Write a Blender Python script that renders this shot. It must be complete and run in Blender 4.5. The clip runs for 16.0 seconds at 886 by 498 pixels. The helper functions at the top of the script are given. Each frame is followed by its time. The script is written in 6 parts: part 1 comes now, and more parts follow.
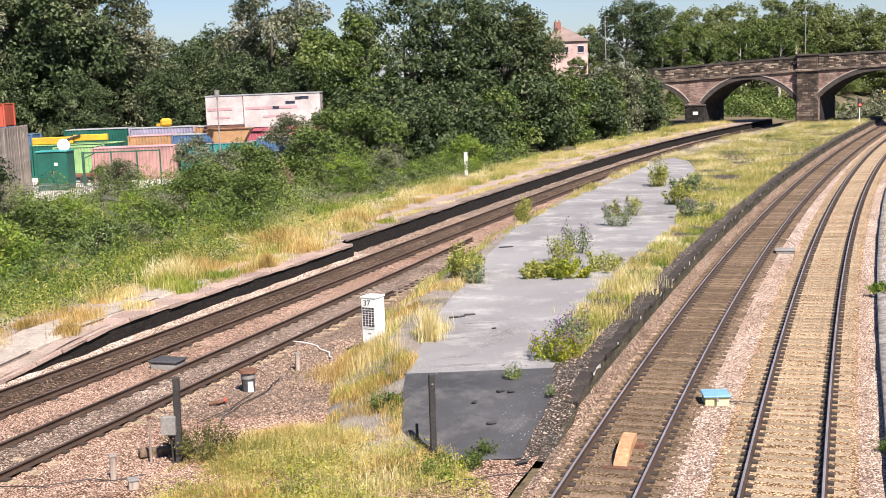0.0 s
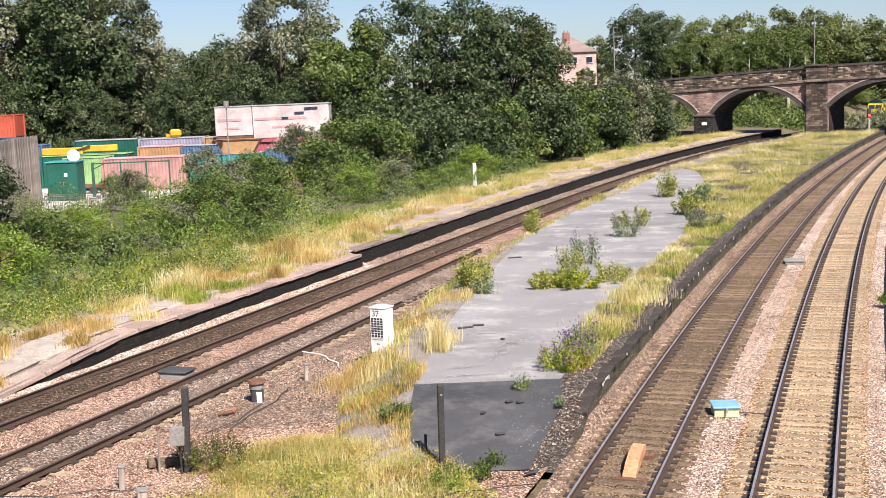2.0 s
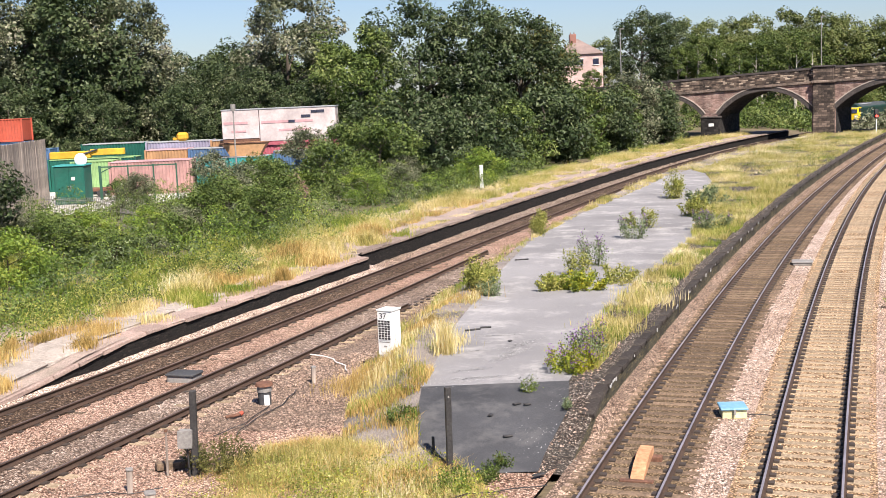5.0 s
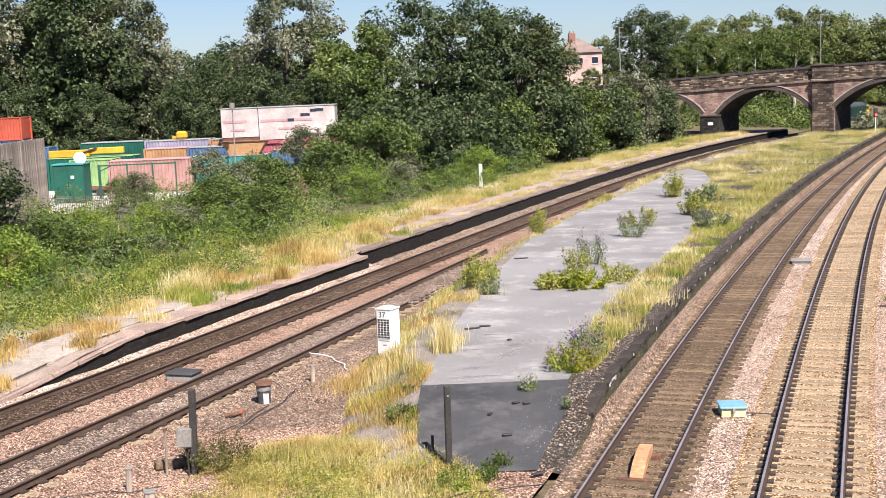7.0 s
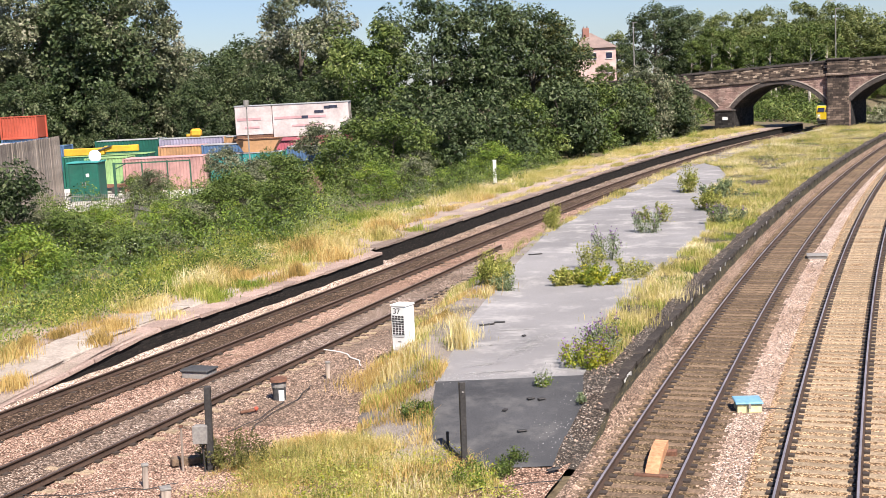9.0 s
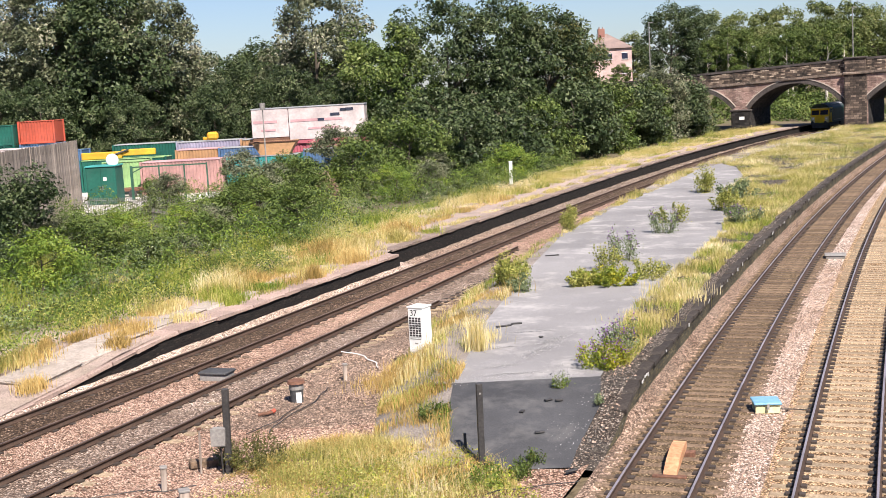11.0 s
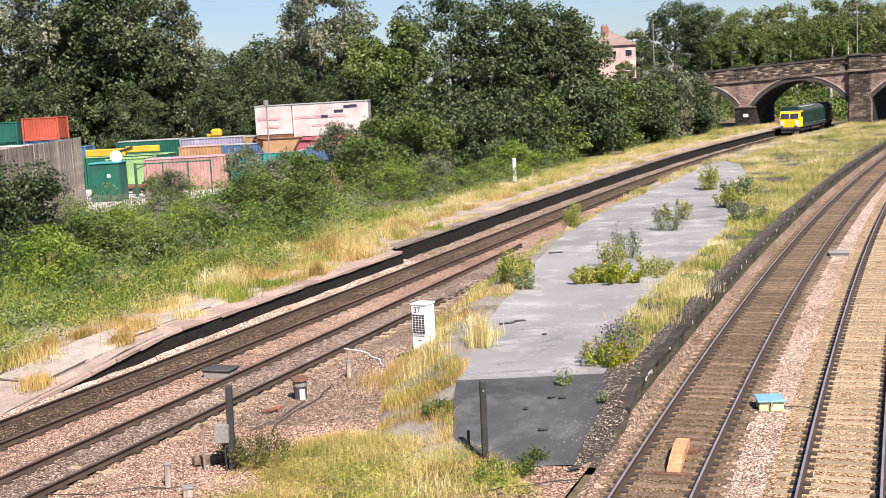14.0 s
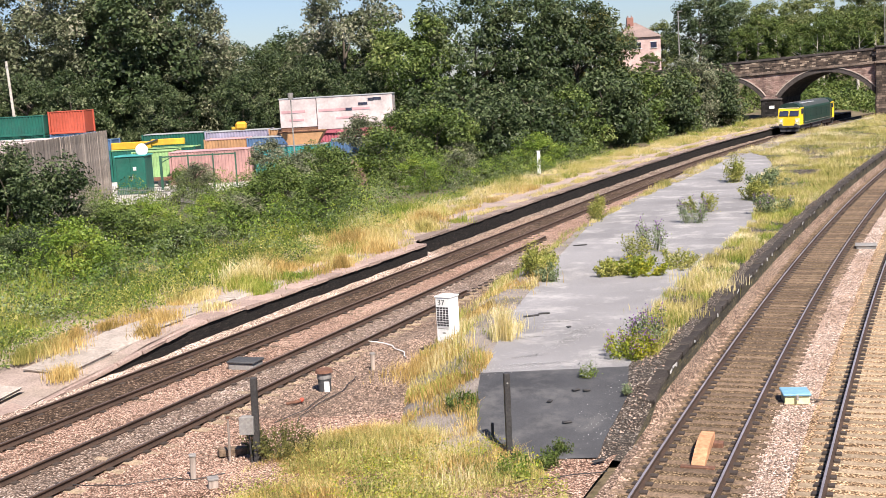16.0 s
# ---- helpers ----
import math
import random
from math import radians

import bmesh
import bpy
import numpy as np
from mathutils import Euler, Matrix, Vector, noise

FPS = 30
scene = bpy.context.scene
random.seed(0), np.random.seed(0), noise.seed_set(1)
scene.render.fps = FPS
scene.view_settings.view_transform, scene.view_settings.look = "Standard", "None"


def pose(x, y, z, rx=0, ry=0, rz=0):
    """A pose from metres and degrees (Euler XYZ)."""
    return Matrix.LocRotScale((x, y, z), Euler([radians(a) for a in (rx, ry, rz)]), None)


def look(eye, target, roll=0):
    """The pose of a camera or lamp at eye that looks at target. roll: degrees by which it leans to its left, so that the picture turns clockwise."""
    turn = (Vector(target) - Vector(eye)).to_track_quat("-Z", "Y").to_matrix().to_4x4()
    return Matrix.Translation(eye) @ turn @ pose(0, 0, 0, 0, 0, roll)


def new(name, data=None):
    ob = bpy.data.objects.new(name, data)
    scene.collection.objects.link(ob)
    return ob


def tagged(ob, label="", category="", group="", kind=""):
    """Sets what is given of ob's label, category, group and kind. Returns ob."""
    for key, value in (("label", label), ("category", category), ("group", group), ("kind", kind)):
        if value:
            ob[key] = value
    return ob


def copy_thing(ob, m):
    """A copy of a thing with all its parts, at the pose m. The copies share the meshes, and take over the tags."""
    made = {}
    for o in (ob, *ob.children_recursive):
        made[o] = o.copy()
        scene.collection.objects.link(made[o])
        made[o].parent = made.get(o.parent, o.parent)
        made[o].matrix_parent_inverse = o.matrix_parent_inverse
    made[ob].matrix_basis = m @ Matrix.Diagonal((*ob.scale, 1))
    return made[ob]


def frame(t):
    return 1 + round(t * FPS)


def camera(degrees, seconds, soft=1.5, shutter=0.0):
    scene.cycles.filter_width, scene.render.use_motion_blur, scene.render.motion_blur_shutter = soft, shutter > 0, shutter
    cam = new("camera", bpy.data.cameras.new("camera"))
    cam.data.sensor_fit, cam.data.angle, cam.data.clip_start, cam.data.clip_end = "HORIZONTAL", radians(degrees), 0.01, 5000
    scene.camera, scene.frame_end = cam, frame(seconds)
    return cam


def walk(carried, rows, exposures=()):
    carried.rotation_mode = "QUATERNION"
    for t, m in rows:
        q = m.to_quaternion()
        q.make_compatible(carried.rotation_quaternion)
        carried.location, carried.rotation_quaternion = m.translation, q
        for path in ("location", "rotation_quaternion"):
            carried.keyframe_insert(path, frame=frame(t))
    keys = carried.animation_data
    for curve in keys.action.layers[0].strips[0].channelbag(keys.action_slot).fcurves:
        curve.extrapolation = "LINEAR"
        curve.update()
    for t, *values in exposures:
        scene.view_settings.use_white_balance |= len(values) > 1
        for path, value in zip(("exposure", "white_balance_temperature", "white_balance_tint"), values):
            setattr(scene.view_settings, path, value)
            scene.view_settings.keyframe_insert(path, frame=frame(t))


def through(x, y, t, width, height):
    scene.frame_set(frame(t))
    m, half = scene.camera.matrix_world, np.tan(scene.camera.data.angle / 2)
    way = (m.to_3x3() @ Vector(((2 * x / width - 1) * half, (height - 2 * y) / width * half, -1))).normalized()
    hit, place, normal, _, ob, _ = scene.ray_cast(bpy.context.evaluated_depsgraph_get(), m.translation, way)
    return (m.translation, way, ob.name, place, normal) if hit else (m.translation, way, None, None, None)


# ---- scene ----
# ---- camera: a hand-held pan from an overbridge ----
EYE = Vector((0.0, 0.0, 7.98))
PAN = [
    (0.0, 0.0, -8.058, -2.2), (0.5, 0.163, -8.067, -2.057), (1.0, 0.407, -7.905, -2.062), (1.5, 0.49, -7.692, -2.149),
    (2.0, 0.391, -7.548, -2.237), (2.5, 0.193, -7.489, -2.308), (3.0, 0.113, -7.472, -2.359), (3.5, 0.296, -7.468, -2.414),
    (4.0, 0.699, -7.45, -2.483), (6.5, 0.711, -7.414, -2.446), (7.0, 0.685, -7.491, -2.461), (7.5, 0.767, -7.557, -2.459),
    (8.0, 0.887, -7.616, -2.493), (8.5, 1.094, -7.664, -2.609), (9.0, 1.37, -7.634, -2.788), (11.5, 2.224, -7.492, -3.233),
    (12.0, 2.239, -7.472, -3.282), (12.5, 2.188, -7.47, -3.273), (13.0, 2.114, -7.481, -3.245), (13.5, 2.164, -7.543, -3.187),
    (14.0, 2.321, -7.643, -3.153), (14.5, 2.563, -7.73, -3.078), (15.0, 2.786, -7.774, -3.13), (15.5, 3.038, -7.799, -3.234),
    (16.0, 3.481, -7.927, -3.297),
]


def aim(yaw, pitch, roll):
    """The camera's pose from its turn to the left, its tilt up and its lean, in degrees."""
    a, p = radians(yaw), radians(pitch)
    return look(EYE, EYE + Vector((-math.sin(a) * math.cos(p), math.cos(a) * math.cos(p), math.sin(p))), roll)


cam = camera(39.88, 16.0, 0.85)
walk(cam, [(t, aim(a, b, c)) for t, a, b, c in PAN], [(0.0, 1.1, 6500, 14), (16.0, 1.1, 6500, 14)])

# ---- light ----
SUN_AZ, SUN_EL = radians(155), radians(50)   # clockwise from +y, height
world = bpy.data.worlds.new("world")
scene.world = world
world.use_nodes = True
wn = world.node_tree.nodes
sky = wn.new("ShaderNodeTexSky")
sky.sky_type, sky.sun_disc = "NISHITA", False
sky.sun_elevation, sky.sun_rotation = SUN_EL, SUN_AZ
sky.air_density, sky.dust_density, sky.ozone_density = 1.0, 0.4, 2.0
wn["Background"].inputs["Strength"].default_value = 0.048
haze = wn.new("ShaderNodeMix")
haze.data_type, haze.blend_type = "RGBA", "MULTIPLY"
haze.inputs[0].default_value, haze.inputs[7].default_value = 1.0, (0.86, 0.95, 1.16, 1)
world.node_tree.links.new(sky.outputs[0], haze.inputs[6])
world.node_tree.links.new(haze.outputs[2], wn["Background"].inputs["Color"])
sun_data = bpy.data.lights.new("sun", "SUN")
sun_data.energy, sun_data.angle, sun_data.color = 5.0, radians(0.53), (1.0, 0.93, 0.83)
sun = new("sun", sun_data)
sun_from = Vector((math.sin(SUN_AZ) * math.cos(SUN_EL), math.cos(SUN_AZ) * math.cos(SUN_EL), math.sin(SUN_EL)))
sun.matrix_world = look(sun_from * 300, (0, 0, 0))


# ---- materials ----
def ramp_node(nt, stops):
    r = nt.nodes.new("ShaderNodeValToRGB")
    els = r.color_ramp.elements
    while len(els) < len(stops):
        els.new(0.5)
    for e, (p, c) in zip(els, stops):
        e.position, e.color = p, (*c, 1)
    return r


def noise_node(nt, coord, scale, detail=4, rough=0.6, stretch=None):
    n = nt.nodes.new("ShaderNodeTexNoise")
    n.inputs["Scale"].default_value, n.inputs["Detail"].default_value, n.inputs["Roughness"].default_value = scale, detail, rough
    if stretch:
        m = nt.nodes.new("ShaderNodeMapping")
        m.inputs["Scale"].default_value = stretch
        nt.links.new(coord, m.inputs["Vector"])
        coord = m.outputs[0]
    nt.links.new(coord, n.inputs["Vector"])
    return n.outputs["Fac"]


def mix_node(nt, fac, a, b, mode="MIX"):
    m = nt.nodes.new("ShaderNodeMix")
    m.data_type, m.blend_type = "RGBA", mode
    for sock, v in ((m.inputs[0], fac), (m.inputs[6], a), (m.inputs[7], b)):
        if isinstance(v, (int, float)):
            sock.default_value = v
        elif isinstance(v, tuple):
            sock.default_value = (*v, 1)
        else:
            nt.links.new(v, sock)
    return m.outputs[2]


def shade(name, dark, light, grain=8.0, blotch=0.6, rough=0.85, bump=0.3, metal=0.0, stain=None, stain_scale=0.25, stain_amount=0.5,
          stretch=None, vary=0.0, island=False, spec=0.3, grain_detail=5, bump_size=0.02):
    """A surface with a fine grain and a broad blotch, stains of a third colour, and tone that differs from piece to piece."""
    mat = bpy.data.materials.new(name)
    mat.use_nodes = True
    nt = mat.node_tree
    b = nt.nodes["Principled BSDF"]
    co = nt.nodes.new("ShaderNodeTexCoord").outputs["Object"]
    g = noise_node(nt, co, grain, grain_detail, 0.65, stretch)
    r = ramp_node(nt, [(0.3, dark), (0.7, light)])
    nt.links.new(g, r.inputs[0])
    big = noise_node(nt, co, blotch, 3, 0.6)
    br = ramp_node(nt, [(0.3, (0.72, 0.72, 0.72)), (0.7, (1.18, 1.18, 1.18))])
    nt.links.new(big, br.inputs[0])
    col = mix_node(nt, 1.0, r.outputs[0], br.outputs[0], "MULTIPLY")
    if stain:
        s = noise_node(nt, co, stain_scale, 6, 0.7)
        sr = ramp_node(nt, [(0.5, (0, 0, 0)), (0.66, (stain_amount,) * 3)])
        nt.links.new(s, sr.inputs[0])
        col = mix_node(nt, sr.outputs[0], col, stain)
    if vary:
        src = nt.nodes.new("ShaderNodeNewGeometry").outputs["Random Per Island"] if island else nt.nodes.new("ShaderNodeObjectInfo").outputs["Random"]
        vr = ramp_node(nt, [(0, (1 - vary,) * 3), (1, (1 + vary,) * 3)])
        nt.links.new(src, vr.inputs[0])
        col = mix_node(nt, 1.0, col, vr.outputs[0], "MULTIPLY")
    nt.links.new(col, b.inputs["Base Color"])
    b.inputs["Roughness"].default_value, b.inputs["Metallic"].default_value = rough, metal
    b.inputs["Specular IOR Level"].default_value = spec
    if bump:
        bp = nt.nodes.new("ShaderNodeBump")
        bp.inputs["Strength"].default_value, bp.inputs["Distance"].default_value = bump, bump_size
        nt.links.new(g, bp.inputs["Height"])
        nt.links.new(bp.outputs[0], b.inputs["Normal"])
    return mat


def foliage(name, stops, rough=0.55, through=0.3, spec=0.35, patch=0.5, drift_gain=1.5):
    """Leaves or blades: a tone for each leaf, broader drifts of tone, and light that passes through."""
    mat = bpy.data.materials.new(name)
    mat.use_nodes = True
    nt = mat.node_tree
    b = nt.nodes["Principled BSDF"]
    geo = nt.nodes.new("ShaderNodeNewGeometry")
    co = nt.nodes.new("ShaderNodeTexCoord").outputs["Object"]
    r = ramp_node(nt, stops)
    drift = noise_node(nt, co, patch, 3, 0.6)
    m = nt.nodes.new("ShaderNodeMath")
    m.operation = "MULTIPLY_ADD"
    nt.links.new(geo.outputs["Random Per Island"], m.inputs[0])
    m.inputs[1].default_value = 0.55
    sub = nt.nodes.new("ShaderNodeMath")
    sub.operation = "MULTIPLY_ADD"
    nt.links.new(drift, sub.inputs[0])
    sub.inputs[1].default_value, sub.inputs[2].default_value = drift_gain, 0.23 - drift_gain / 2
    nt.links.new(sub.outputs[0], m.inputs[2])
    nt.links.new(m.outputs[0], r.inputs[0])
    nt.links.new(r.outputs[0], b.inputs["Base Color"])
    b.inputs["Roughness"].default_value, b.inputs["Specular IOR Level"].default_value = rough, spec
    tr = nt.nodes.new("ShaderNodeBsdfTranslucent")
    nt.links.new(r.outputs[0], tr.inputs["Color"])
    mx = nt.nodes.new("ShaderNodeMixShader")
    mx.inputs[0].default_value = through
    nt.links.new(b.outputs[0], mx.inputs[1])
    nt.links.new(tr.outputs[0], mx.inputs[2])
    nt.links.new(mx.outputs[0], nt.nodes["Material Output"].inputs["Surface"])
    return mat


def masonry(name, tones, mortar, size=(0.55, 0.28), soot=(0.02, 0.018, 0.016), soot_amount=0.6, bump=0.5):
    """Coursed stone on an upright face: x along the wall, z up."""
    mat = bpy.data.materials.new(name)
    mat.use_nodes = True
    nt = mat.node_tree
    b = nt.nodes["Principled BSDF"]
    co = nt.nodes.new("ShaderNodeTexCoord").outputs["Object"]
    sep = nt.nodes.new("ShaderNodeSeparateXYZ")
    nt.links.new(co, sep.inputs[0])
    add = nt.nodes.new("ShaderNodeMath")
    nt.links.new(sep.outputs["X"], add.inputs[0])
    nt.links.new(sep.outputs["Y"], add.inputs[1])
    com = nt.nodes.new("ShaderNodeCombineXYZ")
    nt.links.new(add.outputs[0], com.inputs["X"])
    nt.links.new(sep.outputs["Z"], com.inputs["Y"])
    br = nt.nodes.new("ShaderNodeTexBrick")
    wob = nt.nodes.new("ShaderNodeTexNoise")
    wob.inputs["Scale"].default_value = 1.6
    nt.links.new(co, wob.inputs["Vector"])
    vm = nt.nodes.new("ShaderNodeVectorMath")
    vm.operation = "MULTIPLY_ADD"
    vm.inputs[1].default_value = (0.16, 0.06, 0.0)
    nt.links.new(wob.outputs["Color"], vm.inputs[0])
    nt.links.new(com.outputs[0], vm.inputs[2])
    nt.links.new(vm.outputs[0], br.inputs["Vector"])
    br.inputs["Color1"].default_value, br.inputs["Color2"].default_value, br.inputs["Mortar"].default_value = (0, 0, 0, 1), (1, 1, 1, 1), (0.5, 0.5, 0.5, 1)
    br.inputs["Scale"].default_value, br.inputs["Mortar Size"].default_value = 1.0, 0.018
    br.inputs["Brick Width"].default_value, br.inputs["Row Height"].default_value = size
    r = ramp_node(nt, tones)
    nt.links.new(br.outputs["Color"], r.inputs[0])
    grain = noise_node(nt, co, 9, 5, 0.7)
    gr = ramp_node(nt, [(0.3, (0.7, 0.7, 0.7)), (0.7, (1.25, 1.25, 1.25))])
    nt.links.new(grain, gr.inputs[0])
    col = mix_node(nt, 1.0, r.outputs[0], gr.outputs[0], "MULTIPLY")
    col = mix_node(nt, br.outputs["Fac"], col, mortar)
    s = noise_node(nt, co, 0.55, 6, 0.7, (1, 1, 0.8))
    sr = ramp_node(nt, [(0.45, (0, 0, 0)), (0.62, (soot_amount,) * 3)])
    nt.links.new(s, sr.inputs[0])
    col = mix_node(nt, sr.outputs[0], col, soot)
    nt.links.new(col, b.inputs["Base Color"])
    b.inputs["Roughness"].default_value, b.inputs["Specular IOR Level"].default_value = 0.9, 0.2
    bp = nt.nodes.new("ShaderNodeBump")
    bp.inputs["Strength"].default_value, bp.inputs["Distance"].default_value = bump, 0.03
    inv = nt.nodes.new("ShaderNodeMath")
    inv.operation = "MULTIPLY_ADD"
    nt.links.new(br.outputs["Fac"], inv.inputs[0])
    inv.inputs[1].default_value = -1.0
    nt.links.new(grain, inv.inputs[2])
    nt.links.new(inv.outputs[0], bp.inputs["Height"])
    nt.links.new(bp.outputs[0], b.inputs["Normal"])
    return mat


def ballast_material(name, tones, oil=None, size=23.0):
    """Broken stone: cells of differing tone with dark gaps, and broad drifts of dirt."""
    mat = bpy.data.materials.new(name)
    mat.use_nodes = True
    nt = mat.node_tree
    b = nt.nodes["Principled BSDF"]
    co = nt.nodes.new("ShaderNodeTexCoord").outputs["Object"]
    v = nt.nodes.new("ShaderNodeTexVoronoi")
    v.inputs["Scale"].default_value = size
    nt.links.new(co, v.inputs["Vector"])
    hue = nt.nodes.new("ShaderNodeSeparateColor")
    nt.links.new(v.outputs["Color"], hue.inputs[0])
    r = ramp_node(nt, tones)
    nt.links.new(hue.outputs[0], r.inputs[0])
    gap = ramp_node(nt, [(0.22, (1.2, 1.2, 1.2)), (0.7, (0.22, 0.2, 0.18))])
    nt.links.new(v.outputs["Distance"], gap.inputs[0])
    col = mix_node(nt, 1.0, r.outputs[0], gap.outputs[0], "MULTIPLY")
    big = noise_node(nt, co, 0.35, 5, 0.65)
    bg = ramp_node(nt, [(0.3, (0.66, 0.6, 0.55)), (0.65, (1.15, 1.13, 1.12))])
    nt.links.new(big, bg.inputs[0])
    col = mix_node(nt, 1.0, col, bg.outputs[0], "MULTIPLY")
    mid = noise_node(nt, co, 5.5, 4, 0.75)
    mg = ramp_node(nt, [(0.36, (0.5, 0.46, 0.43)), (0.46, (1.02, 1.01, 1.0)), (0.66, (1.3, 1.29, 1.28))])
    nt.links.new(mid, mg.inputs[0])
    col = mix_node(nt, 1.0, col, mg.outputs[0], "MULTIPLY")
    if oil:
        s = noise_node(nt, co, 0.9, 5, 0.7)
        sr = ramp_node(nt, [(0.42, (0, 0, 0)), (0.62, (0.45, 0.45, 0.45))])
        nt.links.new(s, sr.inputs[0])
        col = mix_node(nt, sr.outputs[0], col, oil)
    nt.links.new(col, b.inputs["Base Color"])
    b.inputs["Roughness"].default_value, b.inputs["Specular IOR Level"].default_value = 0.9, 0.2
    bp = nt.nodes.new("ShaderNodeBump")
    bp.invert = True
    bp.inputs["Strength"].default_value, bp.inputs["Distance"].default_value = 0.9, 0.04
    nt.links.new(v.outputs["Distance"], bp.inputs["Height"])
    nt.links.new(bp.outputs[0], b.inputs["Normal"])
    return mat


def glass_dark(name, tint=(0.02, 0.025, 0.035)):
    mat = shade(name, tint, tint, 2, 1, 0.08, 0)
    mat.node_tree.nodes["Principled BSDF"].inputs["Specular IOR Level"].default_value = 0.8
    return mat


M = {}
M["earth"] = shade("earth", (0.07, 0.055, 0.035), (0.17, 0.135, 0.085), 5, 0.25, 0.95, 0.6, stain=(0.07, 0.09, 0.025), stain_scale=0.5, stain_amount=0.7, bump_size=0.06)
M["yard_dirt"] = shade("yard_dirt", (0.36, 0.34, 0.31), (0.55, 0.53, 0.49), 3, 0.3, 0.95, 0.4)
M["ballast"] = ballast_material("ballast", [(0.0, (0.2, 0.12, 0.09)), (0.5, (0.46, 0.305, 0.235)), (1.0, (0.7, 0.54, 0.445))])
M["ballast_pale"] = ballast_material("ballast_pale", [(0.0, (0.3, 0.225, 0.185)), (0.5, (0.64, 0.51, 0.44)), (1.0, (0.9, 0.79, 0.71))])
M["ballast_oily"] = ballast_material("ballast_oily", [(0.0, (0.03, 0.02, 0.013)), (0.5, (0.12, 0.082, 0.055)), (0.84, (0.24, 0.17, 0.12)), (0.96, (0.5, 0.4, 0.33))], (0.055, 0.037, 0.024), 20.0)
M["ballast_grey"] = ballast_material("ballast_grey", [(0.0, (0.12, 0.09, 0.075)), (0.5, (0.34, 0.26, 0.21)), (0.85, (0.54, 0.45, 0.385)), (1.0, (0.76, 0.68, 0.62))], (0.1, 0.075, 0.058), 20.0)
M["ballast_brown"] = ballast_material("ballast_brown", [(0.0, (0.237, 0.156, 0.088)), (0.5, (0.512, 0.362, 0.219)), (1.0, (0.750, 0.575, 0.388))])
M["stone_bit"] = shade("stone_bit", (0.22, 0.145, 0.105), (0.42, 0.31, 0.245), 30, 2, 0.9, 0.2, vary=0.55, island=True)
M["asphalt"] = shade("asphalt", (0.17, 0.165, 0.168), (0.26, 0.25, 0.25), 40, 0.16, 0.85, 0.3, stain=(0.48, 0.46, 0.44), stain_scale=0.6, stain_amount=0.5, bump_size=0.008)
M["asphalt_dark"] = shade("asphalt_dark", (0.035, 0.036, 0.04), (0.075, 0.075, 0.078), 40, 0.5, 0.75, 0.3, stain=(0.16, 0.155, 0.15), stain_scale=0.8, stain_amount=0.4, bump_size=0.008)
M["dirt_gravel"] = shade("dirt_gravel", (0.12, 0.1, 0.085), (0.32, 0.28, 0.25), 22, 0.7, 0.95, 0.7, stain=(0.06, 0.055, 0.05), stain_scale=0.8, stain_amount=0.8)
M["ballast_dirt"] = ballast_material("ballast_dirt", [(0.0, (0.13, 0.09, 0.068)), (0.5, (0.33, 0.24, 0.185)), (1.0, (0.55, 0.44, 0.365))], (0.13, 0.1, 0.078))
M["ballast_olive"] = ballast_material("ballast_olive", [(0.0, (0.11, 0.078, 0.046)), (0.5, (0.23, 0.17, 0.105)), (1.0, (0.38, 0.29, 0.19))], (0.09, 0.066, 0.04))
M["chips"] = ballast_material("chips", [(0.0, (0.035, 0.031, 0.028)), (0.6, (0.12, 0.1, 0.085)), (0.8, (0.22, 0.185, 0.155)), (0.95, (0.62, 0.58, 0.53))], (0.06, 0.056, 0.05), 30.0)
M["path"] = shade("path", (0.2, 0.15, 0.125), (0.45, 0.36, 0.31), 18, 0.5, 0.95, 0.5, stain=(0.170, 0.145, 0.102), stain_scale=0.7)
M["coping"] = shade("coping", (0.153, 0.111, 0.092), (0.306, 0.237, 0.199), 12, 0.8, 0.9, 0.4, stain=(0.122, 0.099, 0.084), stain_scale=0.9, stain_amount=0.7, vary=0.22)
M["coping_pink"] = shade("coping_pink", (0.22, 0.155, 0.13), (0.46, 0.345, 0.295), 12, 0.8, 0.9, 0.4, stain=(0.17, 0.125, 0.1), stain_scale=1.1, stain_amount=0.7, vary=0.2)
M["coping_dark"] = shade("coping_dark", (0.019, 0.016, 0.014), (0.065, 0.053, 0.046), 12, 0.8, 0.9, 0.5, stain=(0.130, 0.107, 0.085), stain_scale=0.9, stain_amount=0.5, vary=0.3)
M["slab"] = shade("slab", (0.25, 0.21, 0.18), (0.42, 0.37, 0.32), 10, 0.9, 0.9, 0.35, stain=(0.230, 0.195, 0.167), stain_scale=1.2, stain_amount=0.5, vary=0.12)
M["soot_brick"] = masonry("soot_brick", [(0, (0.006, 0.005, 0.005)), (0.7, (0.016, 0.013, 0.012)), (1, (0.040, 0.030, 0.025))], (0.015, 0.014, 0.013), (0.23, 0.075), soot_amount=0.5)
M["mossy_brick"] = masonry("mossy_brick", [(0, (0.04, 0.036, 0.024)), (0.6, (0.1, 0.085, 0.045)), (1, (0.17, 0.14, 0.06))], (0.07, 0.065, 0.05), (0.23, 0.075), soot_amount=0.75)
M["rail_side"] = shade("rail_side", (0.035, 0.022, 0.016), (0.08, 0.05, 0.035), 20, 1, 0.8, 0.2)
M["rail_top"] = shade("rail_top", (0.46, 0.39, 0.39), (0.6, 0.54, 0.53), 30, 1, 0.4, 0, metal=0.7)
M["rail_top_rusty"] = shade("rail_top_rusty", (0.1, 0.07, 0.06), (0.2, 0.15, 0.13), 30, 1, 0.5, 0, metal=0.4)
